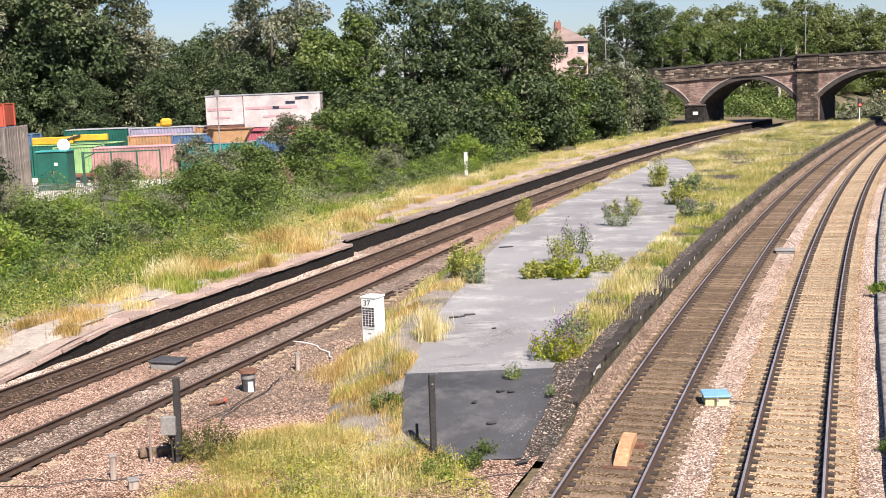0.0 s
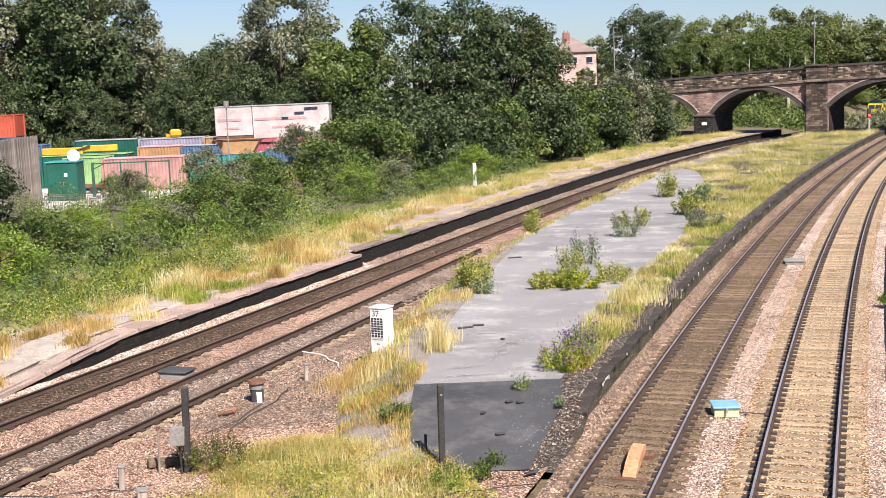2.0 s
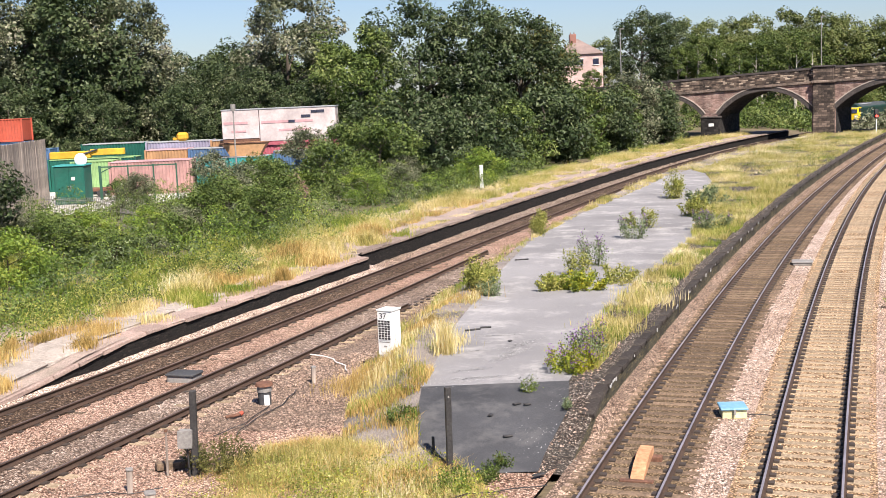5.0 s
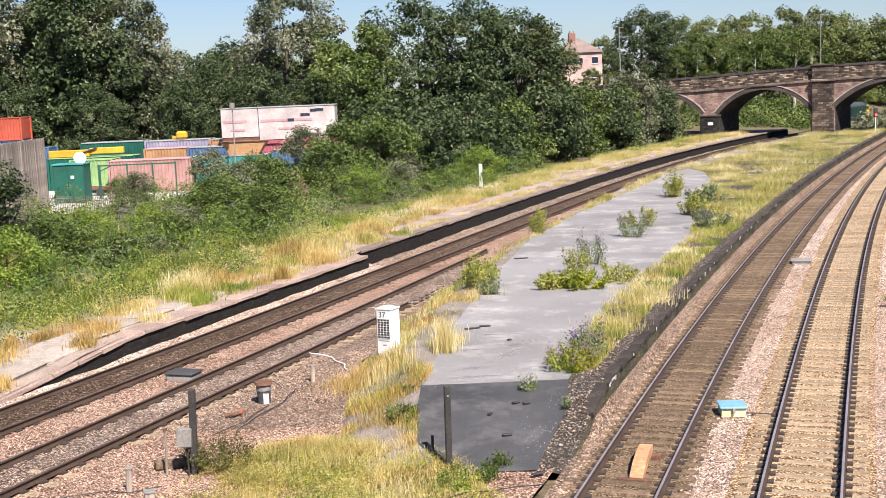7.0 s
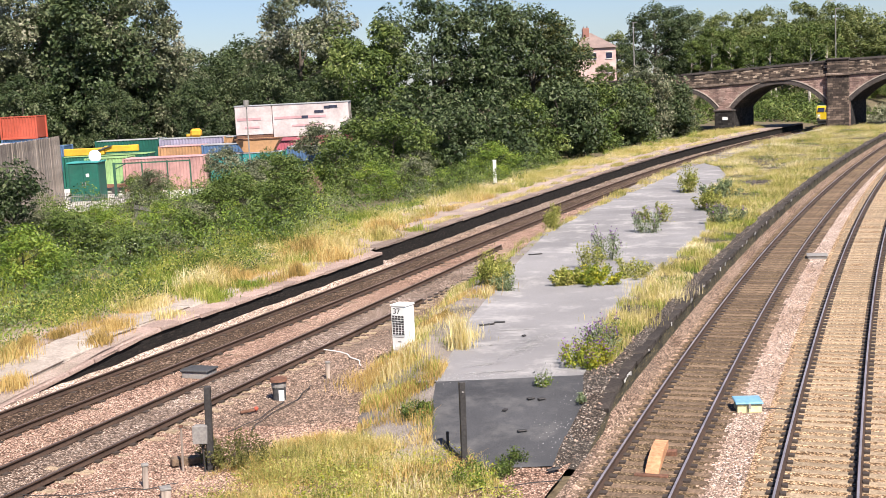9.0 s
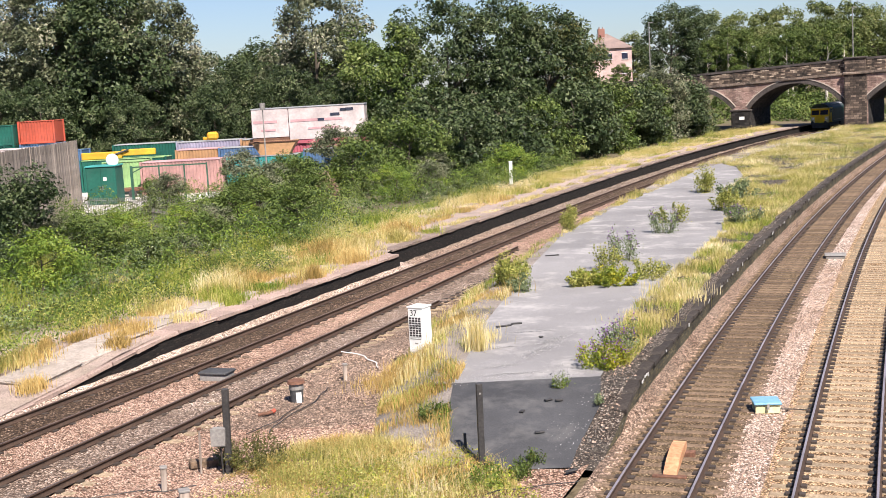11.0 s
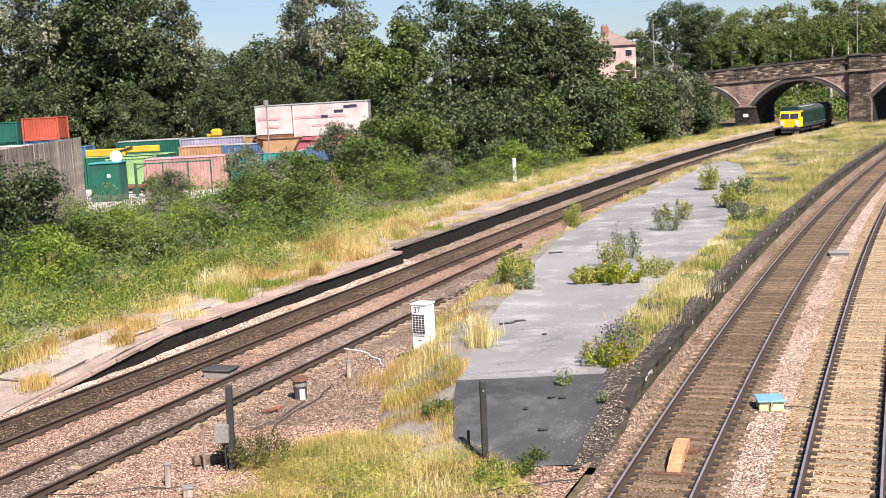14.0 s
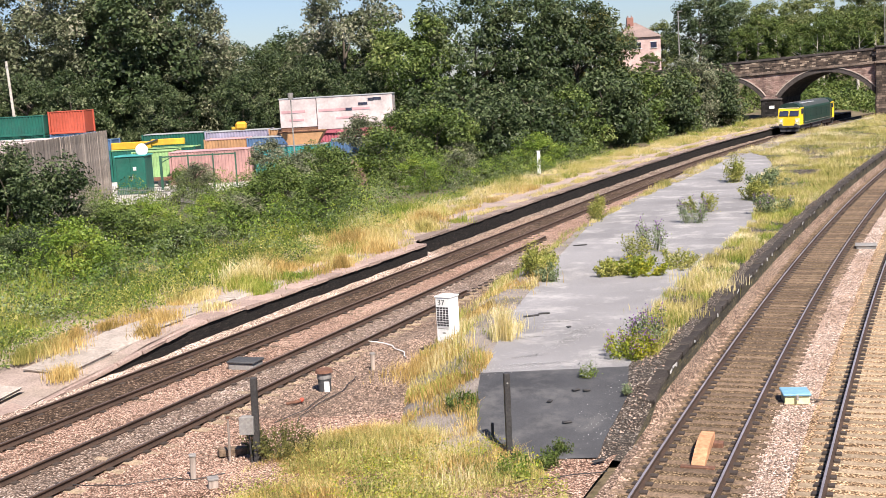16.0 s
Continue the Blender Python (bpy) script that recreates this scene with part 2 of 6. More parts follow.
M["timber"] = shade("timber", (0.06, 0.042, 0.028), (0.26, 0.18, 0.12), 13, 2, 0.9, 0.5, stain=(0.06, 0.042, 0.028), stain_scale=3.5, stain_amount=0.8, vary=0.35)
M["concrete"] = shade("concrete", (0.14, 0.1, 0.064), (0.42, 0.33, 0.225), 15, 1.5, 0.9, 0.5, stain=(0.2, 0.145, 0.09), stain_scale=4.0, stain_amount=0.7, vary=0.2)
M["clip"] = shade("clip", (0.035, 0.026, 0.022), (0.07, 0.055, 0.045), 20, 2, 0.7, 0)
M["stone_pink"] = masonry("stone_pink", [(0, (0.2, 0.13, 0.11)), (0.3, (0.31, 0.2, 0.17)), (0.75, (0.38, 0.26, 0.22)), (1, (0.47, 0.36, 0.3))], (0.2, 0.14, 0.118), (0.5, 0.15), soot_amount=0.55)
M["stone_buff"] = masonry("stone_buff", [(0, (0.035, 0.027, 0.023)), (0.45, (0.12, 0.088, 0.068)), (0.75, (0.3, 0.23, 0.175)), (1, (0.52, 0.42, 0.32))], (0.06, 0.048, 0.04), (0.6, 0.2), soot_amount=1.0)
M["stone_dark"] = masonry("stone_dark", [(0, (0.05, 0.038, 0.032)), (0.5, (0.11, 0.083, 0.066)), (1, (0.24, 0.18, 0.14))], (0.045, 0.037, 0.032), (0.7, 0.28), soot_amount=0.8)
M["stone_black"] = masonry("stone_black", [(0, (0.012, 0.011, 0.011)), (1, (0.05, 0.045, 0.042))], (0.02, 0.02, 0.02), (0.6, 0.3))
M["ring_dark"] = shade("ring_dark", (0.035, 0.03, 0.028), (0.1, 0.085, 0.078), 6, 0.8, 0.9, 0.4)
M["ring_pale"] = shade("ring_pale", (0.3, 0.25, 0.21), (0.48, 0.41, 0.35), 6, 0.8, 0.9, 0.4)
M["string"] = shade("string", (0.1, 0.075, 0.06), (0.28, 0.215, 0.17), 5, 0.5, 0.9, 0.4, stain=(0.03, 0.026, 0.024), stain_scale=0.4, stain_amount=0.9)
M["bark"] = shade("bark", (0.05, 0.04, 0.032), (0.14, 0.115, 0.09), 9, 1, 0.95, 0.6, stretch=(1, 1, 0.25))
M["bark_pale"] = shade("bark_pale", (0.32, 0.29, 0.25), (0.55, 0.51, 0.45), 7, 1, 0.9, 0.3, stretch=(1, 1, 0.5))
G = lambda *c: [(i / (len(c) - 1), k) for i, k in enumerate(c)]
# end stops of the tree leaves also paint in highlights and shaded gaps
M["leaf_dark"] = foliage("leaf_dark", G((0.007, 0.014, 0.005), (0.026, 0.045, 0.014), (0.066, 0.092, 0.033), (0.19, 0.205, 0.11)), 0.55, 0.08, 0.28, 0.18)
M["leaf_mid"] = foliage("leaf_mid", G((0.012, 0.025, 0.005), (0.046, 0.078, 0.014), (0.11, 0.15, 0.032), (0.24, 0.265, 0.09)), 0.55, 0.12, 0.28, 0.18)
M["leaf_silver"] = foliage("leaf_silver", G((0.013, 0.02, 0.009), (0.055, 0.07, 0.03), (0.16, 0.168, 0.096), (0.42, 0.39, 0.3)), 0.55, 0.08, 0.28, 0.18)
M["leaf_olive"] = foliage("leaf_olive", G((0.033, 0.043, 0.009), (0.081, 0.085, 0.022), (0.133, 0.128, 0.036), (0.209, 0.178, 0.068)), 0.5, 0.18, 0.3, 0.18)
M["leaf_wood"] = foliage("leaf_wood", G((0.02, 0.034, 0.008), (0.07, 0.095, 0.024), (0.15, 0.175, 0.05), (0.29, 0.29, 0.12)), 0.5, 0.2, 0.35, 0.18)
M["leaf_bright"] = foliage("leaf_bright", G((0.041, 0.081, 0.011), (0.102, 0.171, 0.023), (0.194, 0.261, 0.034), (0.337, 0.360, 0.067)), 0.5, 0.22, 0.3, 0.2)
M["leaf_ragwort"] = foliage("leaf_ragwort", G((0.07, 0.12, 0.02), (0.18, 0.24, 0.03), (0.36, 0.37, 0.035), (0.6, 0.52, 0.04)), patch=2)
M["leaf_weed"] = foliage("leaf_weed", G((0.07, 0.1, 0.02), (0.2, 0.225, 0.045), (0.38, 0.37, 0.09), (0.6, 0.52, 0.2)), 0.5, 0.25, 0.3, 0.8)
M["leaf_grey"] = foliage("leaf_grey", G((0.055, 0.085, 0.035), (0.13, 0.175, 0.08), (0.24, 0.29, 0.15), (0.42, 0.44, 0.28)), 0.5, 0.22, 0.3, 0.2)
M["flower_purple"] = foliage("flower_purple", G((0.1, 0.03, 0.16), (0.25, 0.1, 0.34), (0.36, 0.2, 0.46)))
M["flower_dead"] = foliage("flower_dead", G((0.12, 0.06, 0.055), (0.22, 0.13, 0.11), (0.33, 0.22, 0.19)))
M["grass_straw"] = foliage("grass_straw", G((0.2, 0.21, 0.05), (0.45, 0.385, 0.125), (0.66, 0.545, 0.25), (0.82, 0.73, 0.48)), 0.6, 0.35, 0.2, 0.28, 2.6)
M["grass_green"] = foliage("grass_green", G((0.068, 0.123, 0.018), (0.184, 0.257, 0.036), (0.359, 0.380, 0.073), (0.601, 0.532, 0.207)), 0.6, 0.35, 0.2, 0.3, 2.6)
M["grass_meadow"] = foliage("grass_meadow", G((0.097, 0.119, 0.031), (0.242, 0.237, 0.073), (0.407, 0.361, 0.135), (0.601, 0.513, 0.280)), 0.65, 0.3, 0.15, 0.7, 2.6)
M["grass_brown"] = foliage("grass_brown", G((0.2, 0.15, 0.045), (0.42, 0.29, 0.1), (0.6, 0.42, 0.16), (0.68, 0.58, 0.27)), 0.7, 0.3, 0.15, 0.5, 2.2)
M["black_paint"] = shade("black_paint", (0.025, 0.024, 0.024), (0.06, 0.056, 0.054), 15, 1, 0.6, 0.2)
M["grey_metal"] = shade("grey_metal", (0.17, 0.16, 0.15), (0.3, 0.285, 0.265), 15, 1, 0.6, 0.2)
M["white_paint"] = shade("white_paint", (0.68, 0.68, 0.66), (0.82, 0.82, 0.8), 6, 0.8, 0.5, 0.1, stain=(0.45, 0.42, 0.37), stain_scale=1.5, stain_amount=0.35)
M["dark_grey"] = shade("dark_grey", (0.04, 0.04, 0.042), (0.08, 0.08, 0.082), 15, 1, 0.7, 0.2)
M["wood_grey"] = shade("wood_grey", (0.16, 0.13, 0.108), (0.4, 0.335, 0.285), 9, 0.6, 0.85, 0.4, stretch=(1, 1, 0.15), vary=0.35)
M["rust"] = shade("rust", (0.09, 0.045, 0.03), (0.2, 0.1, 0.065), 12, 1.5, 0.85, 0.3)
M["orange_wood"] = shade("orange_wood", (0.36, 0.17, 0.085), (0.52, 0.29, 0.16), 12, 1.5, 0.7, 0.3)
M["blue_lid"] = shade("blue_lid", (0.14, 0.31, 0.44), (0.21, 0.4, 0.53), 8, 1.2, 0.5, 0.1)
M["cream"] = shade("cream", (0.55, 0.5, 0.24), (0.68, 0.64, 0.38), 9, 1.5, 0.7, 0.2)
M["grille"] = shade("grille", (0.02, 0.02, 0.022), (0.045, 0.045, 0.05), 20, 1, 0.6, 0)
for nm, c in (("paint_pink", (0.38, 0.22, 0.2)), ("paint_lime", (0.25, 0.4, 0.17)), ("paint_teal", (0.05, 0.3, 0.29)), ("paint_red", (0.42, 0.085, 0.05)),
              ("paint_green", (0.012, 0.095, 0.07)), ("paint_blue", (0.08, 0.15, 0.27)), ("paint_yellow", (0.62, 0.33, 0.03)), ("paint_mauve", (0.3, 0.28, 0.37)),
              ("paint_orange", (0.42, 0.24, 0.12)), ("paint_white", (0.53, 0.455, 0.44)), ("paint_rose", (0.5, 0.3, 0.31)), ("paint_crimson", (0.42, 0.11, 0.14)), ("roof_grey", (0.3, 0.31, 0.32)),
              ("loco_green", (0.008, 0.032, 0.023)), ("loco_dark", (0.01, 0.03, 0.024)), ("loco_yellow", (0.8, 0.56, 0.02)), ("loco_roof", (0.05, 0.06, 0.06)),
              ("render_pink", (0.5, 0.36, 0.33)), ("roof_tile", (0.23, 0.17, 0.15)), ("brick_red", (0.27, 0.13, 0.1)), ("fence_green", (0.03, 0.09, 0.06))):
    M[nm] = shade(nm, tuple(v * 0.86 for v in c), tuple(min(1, v * 1.1) for v in c), 5, 0.5, 0.6, 0.12, stain=tuple(v * 0.55 + 0.03 for v in c), stain_scale=0.8, stain_amount=0.4)
M["fleck"] = shade("fleck", (0.302, 0.295, 0.288), (0.432, 0.425, 0.410), 20, 2, 0.9, 0.2, vary=0.2, island=True)
M["glass"] = glass_dark("glass", (0.03, 0.035, 0.06))
M["lamp_red"] = shade("lamp_red", (0.8, 0.02, 0.02), (0.8, 0.02, 0.02), 2, 1, 0.3, 0)
M["lamp_red"].node_tree.nodes["Principled BSDF"].inputs["Emission Color"].default_value = (1, 0.06, 0.04, 1)
M["lamp_red"].node_tree.nodes["Principled BSDF"].inputs["Emission Strength"].default_value = 3.0
M["lens_white"] = shade("lens_white", (0.8, 0.8, 0.78), (0.9, 0.9, 0.88), 4, 1, 0.2, 0)


# ---- mesh helpers ----
def part(name, bm, material, parent=None, label="", m=None, smooth=False):
    """Links a bmesh as one mesh object under a thing or a part."""
    me = bpy.data.meshes.new(name)
    bm.to_mesh(me)
    bm.free()
    me.materials.append(M[material])
    if smooth:
        me.polygons.foreach_set("use_smooth", [True] * len(me.polygons))
    ob = new(name, me)
    if parent:
        ob.parent = parent
    if m is not None:
        ob.matrix_basis = m
    return tagged(ob, label)


def empty(name, m, label, category, group="", kind=""):
    ob = new(name)
    ob.empty_display_size = 0.2
    ob.matrix_basis = m
    return tagged(ob, label, category, group, kind)


def add_box(bm, x0, x1, y0, y1, z0, z1, bevel=0.0, m=None):
    made = bmesh.ops.create_cube(bm, size=1)["verts"]
    bmesh.ops.scale(bm, verts=made, vec=(x1 - x0, y1 - y0, z1 - z0))
    bmesh.ops.translate(bm, verts=made, vec=((x0 + x1) / 2, (y0 + y1) / 2, (z0 + z1) / 2))
    if bevel:
        es = list({e for v in made for e in v.link_edges})
        made = bmesh.ops.bevel(bm, geom=es, offset=bevel, segments=1, affect="EDGES")["verts"] 
    if m is not None:
        bmesh.ops.transform(bm, matrix=m, verts=list({v for v in made if v.is_valid}))
    return made


def box(x0, x1, y0, y1, z0, z1, bevel=0.0):
    bm = bmesh.new()
    add_box(bm, x0, x1, y0, y1, z0, z1, bevel)
    return bm


def tube(a, b, r0, r1=None, n=10, bm=None, caps=True):
    bm = bm or bmesh.new()
    a, b = Vector(a), Vector(b)
    d = b - a
    m = Matrix.Translation((a + b) / 2) @ d.to_track_quat("Z", "Y").to_matrix().to_4x4()
    bmesh.ops.create_cone(bm, cap_ends=caps, segments=n, radius1=r0, radius2=r0 if r1 is None else r1, depth=d.length, matrix=m)
    return bm


def pipe(points, r, n=6):
    """A bent pipe or cable along points."""
    bm = bmesh.new()
    rings = []
    for i, q in enumerate(points):
        d = (Vector(points[min(i + 1, len(points) - 1)]) - Vector(points[max(i - 1, 0)])).normalized()
        u = d.cross(Vector((0, 0, 1))).normalized()
        w = u.cross(d)
        rings.append([bm.verts.new(Vector(q) + (u * math.cos(k * 6.2832 / n) + w * math.sin(k * 6.2832 / n)) * r) for k in range(n)])
    for a, b in zip(rings[:-1], rings[1:]):
        for k in range(n):
            bm.faces.new((a[k], a[(k + 1) % n], b[(k + 1) % n], b[k]))
    return bm


def from_arrays(name, verts, faces, material, parent=None, label="", smooth=False):
    """A mesh object from numpy arrays; all faces have the same number of corners."""
    me = bpy.data.meshes.new(name)
    n = faces.shape[1]
    me.vertices.add(len(verts))
    me.vertices.foreach_set("co", np.ascontiguousarray(verts, dtype=np.float32).ravel())
    me.loops.add(faces.size)
    me.loops.foreach_set("vertex_index", np.ascontiguousarray(faces, dtype=np.int32).ravel())
    me.polygons.add(len(faces))
    me.polygons.foreach_set("loop_start", np.arange(0, faces.size, n, dtype=np.int32))
    me.update(calc_edges=True)
    me.materials.append(M[material])
    if smooth:
        me.polygons.foreach_set("use_smooth", [True] * len(me.polygons))
    ob = new(name, me)
    if parent:
        ob.parent = parent
    return tagged(ob, label)


def grid_mesh(name, rows, material, parent=None, label="", smooth=True):
    """A sheet from rows of points, each row the same length."""
    v = np.array(rows, float)
    a, b = v.shape[:2]
    i = np.arange(a * b).reshape(a, b)
    f = np.stack([i[:-1, :-1], i[:-1, 1:], i[1:, 1:], i[1:, :-1]], -1).reshape(-1, 4)
    return from_arrays(name, v.reshape(-1, 3), f, material, parent, label, smooth)


RNG = np.random.default_rng(7)


def unit(v):
    return v / (np.linalg.norm(v, axis=-1, keepdims=True) + 1e-9)


def leaf_arrays(centres, size, out=None, droop=0.2, rng=RNG, simple=False):
    """Folded leaves, four corners each, at the centres; they lean to the directions in out."""
    n = len(centres)
    nor = rng.normal(size=(n, 3))
    if out is not None:
        nor = unit(nor) * 0.9 + out
    nor = unit(nor)
    axis = unit(np.cross(nor, rng.normal(size=(n, 3))))
    side = np.cross(nor, axis)
    s = (size * rng.uniform(0.6, 1.35, n))[:, None]
    base, tip = centres - axis * s * 0.5, centres + axis * s * 0.5 - nor * s * droop
    l, r = centres - side * s * 0.33 + nor * s * 0.12, centres + side * s * 0.33 + nor * s * 0.12
    if simple:
        return np.stack([base, r + side * s * 0.12, tip], 1).reshape(-1, 3), np.arange(3 * n).reshape(n, 3)
    v = np.stack([base, r, tip, l], 1).reshape(-1, 3)
    return v, np.arange(4 * n).reshape(n, 4)


def blade_arrays(roots, height, width, lean=0.35, rng=RNG, simple=False):
    """Grass blades, one bent pair of triangles each."""
    n = len(roots)
    h = (height * rng.uniform(0.45, 1.25, n))[:, None]
    a = rng.uniform(0, 2 * np.pi, n)
    side = np.stack([np.cos(a), np.sin(a), np.zeros(n)], 1) * (width * rng.uniform(0.6, 1.3, n))[:, None] * 0.5
    b = rng.uniform(0, 2 * np.pi, n)
    tilt = np.stack([np.cos(b), np.sin(b), np.zeros(n)], 1) * h * rng.uniform(0, lean, n)[:, None]
    up = np.array([0, 0, 1.0])
    mid = roots + tilt * 0.3 + up * h * 0.55
    tip = roots + tilt + up * h * (1 - 0.25 * lean)
    if simple:
        return np.stack([roots - side, roots + side, tip], 1).reshape(-1, 3), np.arange(3 * n).reshape(n, 3)
    v = np.stack([roots - side, roots + side, mid + side * 0.8, tip, mid - side * 0.8], 1).reshape(-1, 3)
    i = np.arange(n)[:, None] * 5
    q = np.concatenate([i + [0, 1, 2], i + [0, 2, 4], i + [4, 2, 3]])
    return v, q


# ---- the lie of the land: centre lines of the four tracks, x by y, rail heads at z = 0 ----
R1 = (-1.3712e-06, 0.00092741, 0.28561, -4.1296)
R2 = (7.9045e-07, 0.00044196, 0.31292, -0.94755)
L1 = (6.5176e-06, -0.0011287, 0.44268, -24.719)
L2 = (0.0, -0.00056147, 0.40811, -20.282)
PLAT = 0.6      # platform height over the rails
BED = -0.2      # ballast


def off(track, y, d=0.0, z=0.0):
    """The point at distance d to the right of a track's centre line, at y along it."""
    a, b, c, e = track
    x, s = ((a * y + b) * y + c) * y + e, (3 * a * y + 2 * b) * y + c
    k = math.hypot(1, s)
    return (x + d / k, y - d * s / k, z)


def heading(track, y):
    a, b, c, _ = track
    return math.atan2((3 * a * y + 2 * b) * y + c, 1)


def bumps(x, y, scale, amount):
    return noise.noise((x * scale, y * scale, 3.7)) * amount


ISLAND_LEFT = ((22.0, 0.2), (25.0, -1.3), (30.0, -1.55), (34.6, -1.63), (40.3, -0.8), (45.4, 0.3), (51.0, 1.57), (58.3, 3.19), (71.85, 7.33), (89.3, 13.3),
               (103.4, 18.8), (129.3, 31.3), (150.0, 43.2), (158.0, 47.6))


def island_left(y):
    return float(np.interp(y, [p[0] for p in ISLAND_LEFT], [p[1] for p in ISLAND_LEFT]))


def island_right(y):
    """x of the island platform's edge on the main line's side."""
    s = heading(R1, y)
    return off(R1, y)[0] - 1.42 / math.cos(s)


def plat_z(y):
    """Height of the island platform along its length: a ramp at the near end."""
    return float(np.interp(y, (23.0, 25.4, 29.0, 29.95), (-0.2, -0.17, 0.5, PLAT)))


def left_gap(y):
    return float(np.interp(y, (20, 55, 56, 110, 150), (1.3, 1.3, 2.25, 2.3, 1.8)))


def left_z(y):
    return float(np.interp(y, (29.5, 31.0, 37.0, 38.5), (-0.2, -0.1, 0.52, PLAT)))


def land(x, y):
    """Ground height off the tracks."""
    d = off(L1, y)[0] - x
    e = x - off(R2, y)[0]
    z = -0.5
    if d > 3:
        z += min(1, (d - 3) / 3) * 0.85
    if e > 3.0:
        z += min(1, (e - 3.0) / 1.5) * 0.6 + max(0, min(1, (e - 8) / 25)) * 3.0
    far = max(0, min(1, (y - 168) / 40))
    side = max(0, min(1, (max(d, e) - 8) / 20))
    z += far * side * 6.0
    return z + bumps(x, y, 0.15, 0.15) + (bumps(x, y, 0.6, 0.08) if d > 3 or e > 3 else 0)


def build_ground():
    near_x, near_y = np.arange(-90, 130.1, 2.2), np.arange(-40, 270.1, 2.5)
    xs = np.concatenate([[-2500, -1200, -500, -240, -140], near_x, [180, 300, 600, 1300, 2500]])
    ys = np.concatenate([[-2500, -1000, -300, -120, -70], near_y, [310, 400, 600, 1200, 3000]])
    g = grid_mesh("ground", [[(x, y, land(x, y) if -140 < x < 180 and -70 < y < 310 else (2.0 if y > 250 else 0.0)) for x in xs] for y in ys], "earth")
    tagged(g, "dry brown earth with weeds beside the railway", "ground", kind="structure")


def strip(name, left, right, z, material, y0, y1, step=0.8, across=5, lump=0.03, label="", category="ballast", zf=None):
    """A band of ground between two lines given as functions of y."""
    rows = []
    for y in np.arange(y0, y1 + 0.01, step):
        a, b = left(y), right(y)
        row = []
        for k in range(across + 1):
            t = k / across
            x, yy = a[0] + (b[0] - a[0]) * t, a[1] + (b[1] - a[1]) * t
            row.append((x, yy, (zf(y, t) if zf else z) + bumps(x, yy, 1.3, lump)))
        rows.append(row)
    return tagged(grid_mesh(name, rows, material), label, category, kind="structure")


def build_ballast():
    strip("ballast_main_left", lambda y: (island_right(y) - 0.1, y), lambda y: off(R1, y, -1.15), BED, "ballast_dirt", 14, 172, 0.8, 5, 0.04, "brown gravel heaped against the platform wall", "ballast", lambda y, t: BED + (0.28 if y > 28 else 0.0) * (1 - t) ** 1.5)
    strip("ballast_main_line", lambda y: off(R1, y, -1.15), lambda y: off(R1, y, 1.2), BED + 0.016, "ballast_olive", 8, 230, 0.3, 10, 0.024, "dark oily ballast between timber sleepers")
    strip("ballast_six_foot", lambda y: off(R1, y, 1.2), lambda y: off(R2, y, -1.4), BED, "ballast_pale", 8, 230, 0.7, 6, 0.06, "pale pinkish ballast between the main tracks")
    strip("ballast_second_line", lambda y: off(R2, y, -1.4), lambda y: off(R2, y, 1.4), BED + 0.02, "ballast_brown", 8, 230, 0.3, 10, 0.024, "tan dusty ballast between concrete sleepers")
    strip("ballast_cess", lambda y: off(R2, y, 1.4), lambda y: off(R2, y, 1.95), BED, "ballast_pale", 8, 230, 0.7, 3, 0.04, "pale ballast beside a low wall")
    strip("ballast_shoulder", lambda y: off(L1, y, -left_gap(y) - 0.1), lambda y: off(L1, y, -0.85), BED, "ballast_pale", 14, 56, 0.6, 5, 0.06, "pale new ballast heaped against the platform wall", "ballast", lambda y, t: BED + 0.02 + (0.2 if y > 37 else 0.12) * (1 - t) ** 1.2)
    strip("ballast_shoulder_far", lambda y: off(L1, y, -left_gap(y) - 0.1), lambda y: off(L1, y, -0.85), BED, "ballast_grey", 56, 240, 0.6, 5, 0.07, "grey weathered ballast below the platform wall", "ballast", lambda y, t: BED + 0.01)
    strip("ballast_branch", lambda y: off(L1, y, -0.85), lambda y: off(L1, y, 0.85), BED + 0.03, "ballast_oily", 14, 240, 0.45, 6, 0.03, "dark brown oily ballast in the branch track")
    strip("ballast_mid", lambda y: off(L1, y, 0.85), lambda y: (max(off(L1, y, 0.85)[0] + 0.2, off(L2, y, -0.85)[0]) if y < 56 else max(off(L1, y, 1.2)[0], island_left(y) + 0.1), y), BED + 0.012, "ballast", 14, 158, 0.7, 6, 0.05, "pink granite ballast between the branch tracks")
    strip("ballast_loop", lambda y: (off(L2, y, -0.85)[0], y), lambda y: (off(L2, y, 0.85)[0], y), BED + 0.03, "ballast_grey", 12, 56, 0.45, 8, 0.03, "speckled pinkish-grey ballast in the loop track")
    strip("ballast_apron_far", lambda y: (off(L2, y, 0.85)[0], y), lambda y: (apron_right(y), y), BED, "ballast_dirt", 29.5, 56, 0.7, 10, 0.07, "dark gravel and dirt beside the loop track")
    strip("ballast_apron", lambda y: (off(L2, y, 0.85)[0], y), lambda y: (max(off(L2, y, 1.6)[0], island_left(y) - 1.5 if y > 28 else off(R1, y, -1.9)[0]), y), BED, "ballast", 12, 29.5, 0.7, 10, 0.07, "pink ballast and dirt at the platform's end")


def apron_right(y):
    return max(off(L2, y, 1.6)[0], island_left(y) - 1.5)


def rail_section():
    return [(-0.07, -0.16), (0.07, -0.16), (0.07, -0.145), (0.012, -0.12), (0.012, -0.045), (0.036, -0.035), (0.036, -0.004), (-0.036, -0.004), (-0.036, -0.035), (-0.012, -0.045), (-0.012, -0.12), (-0.07, -0.145)]


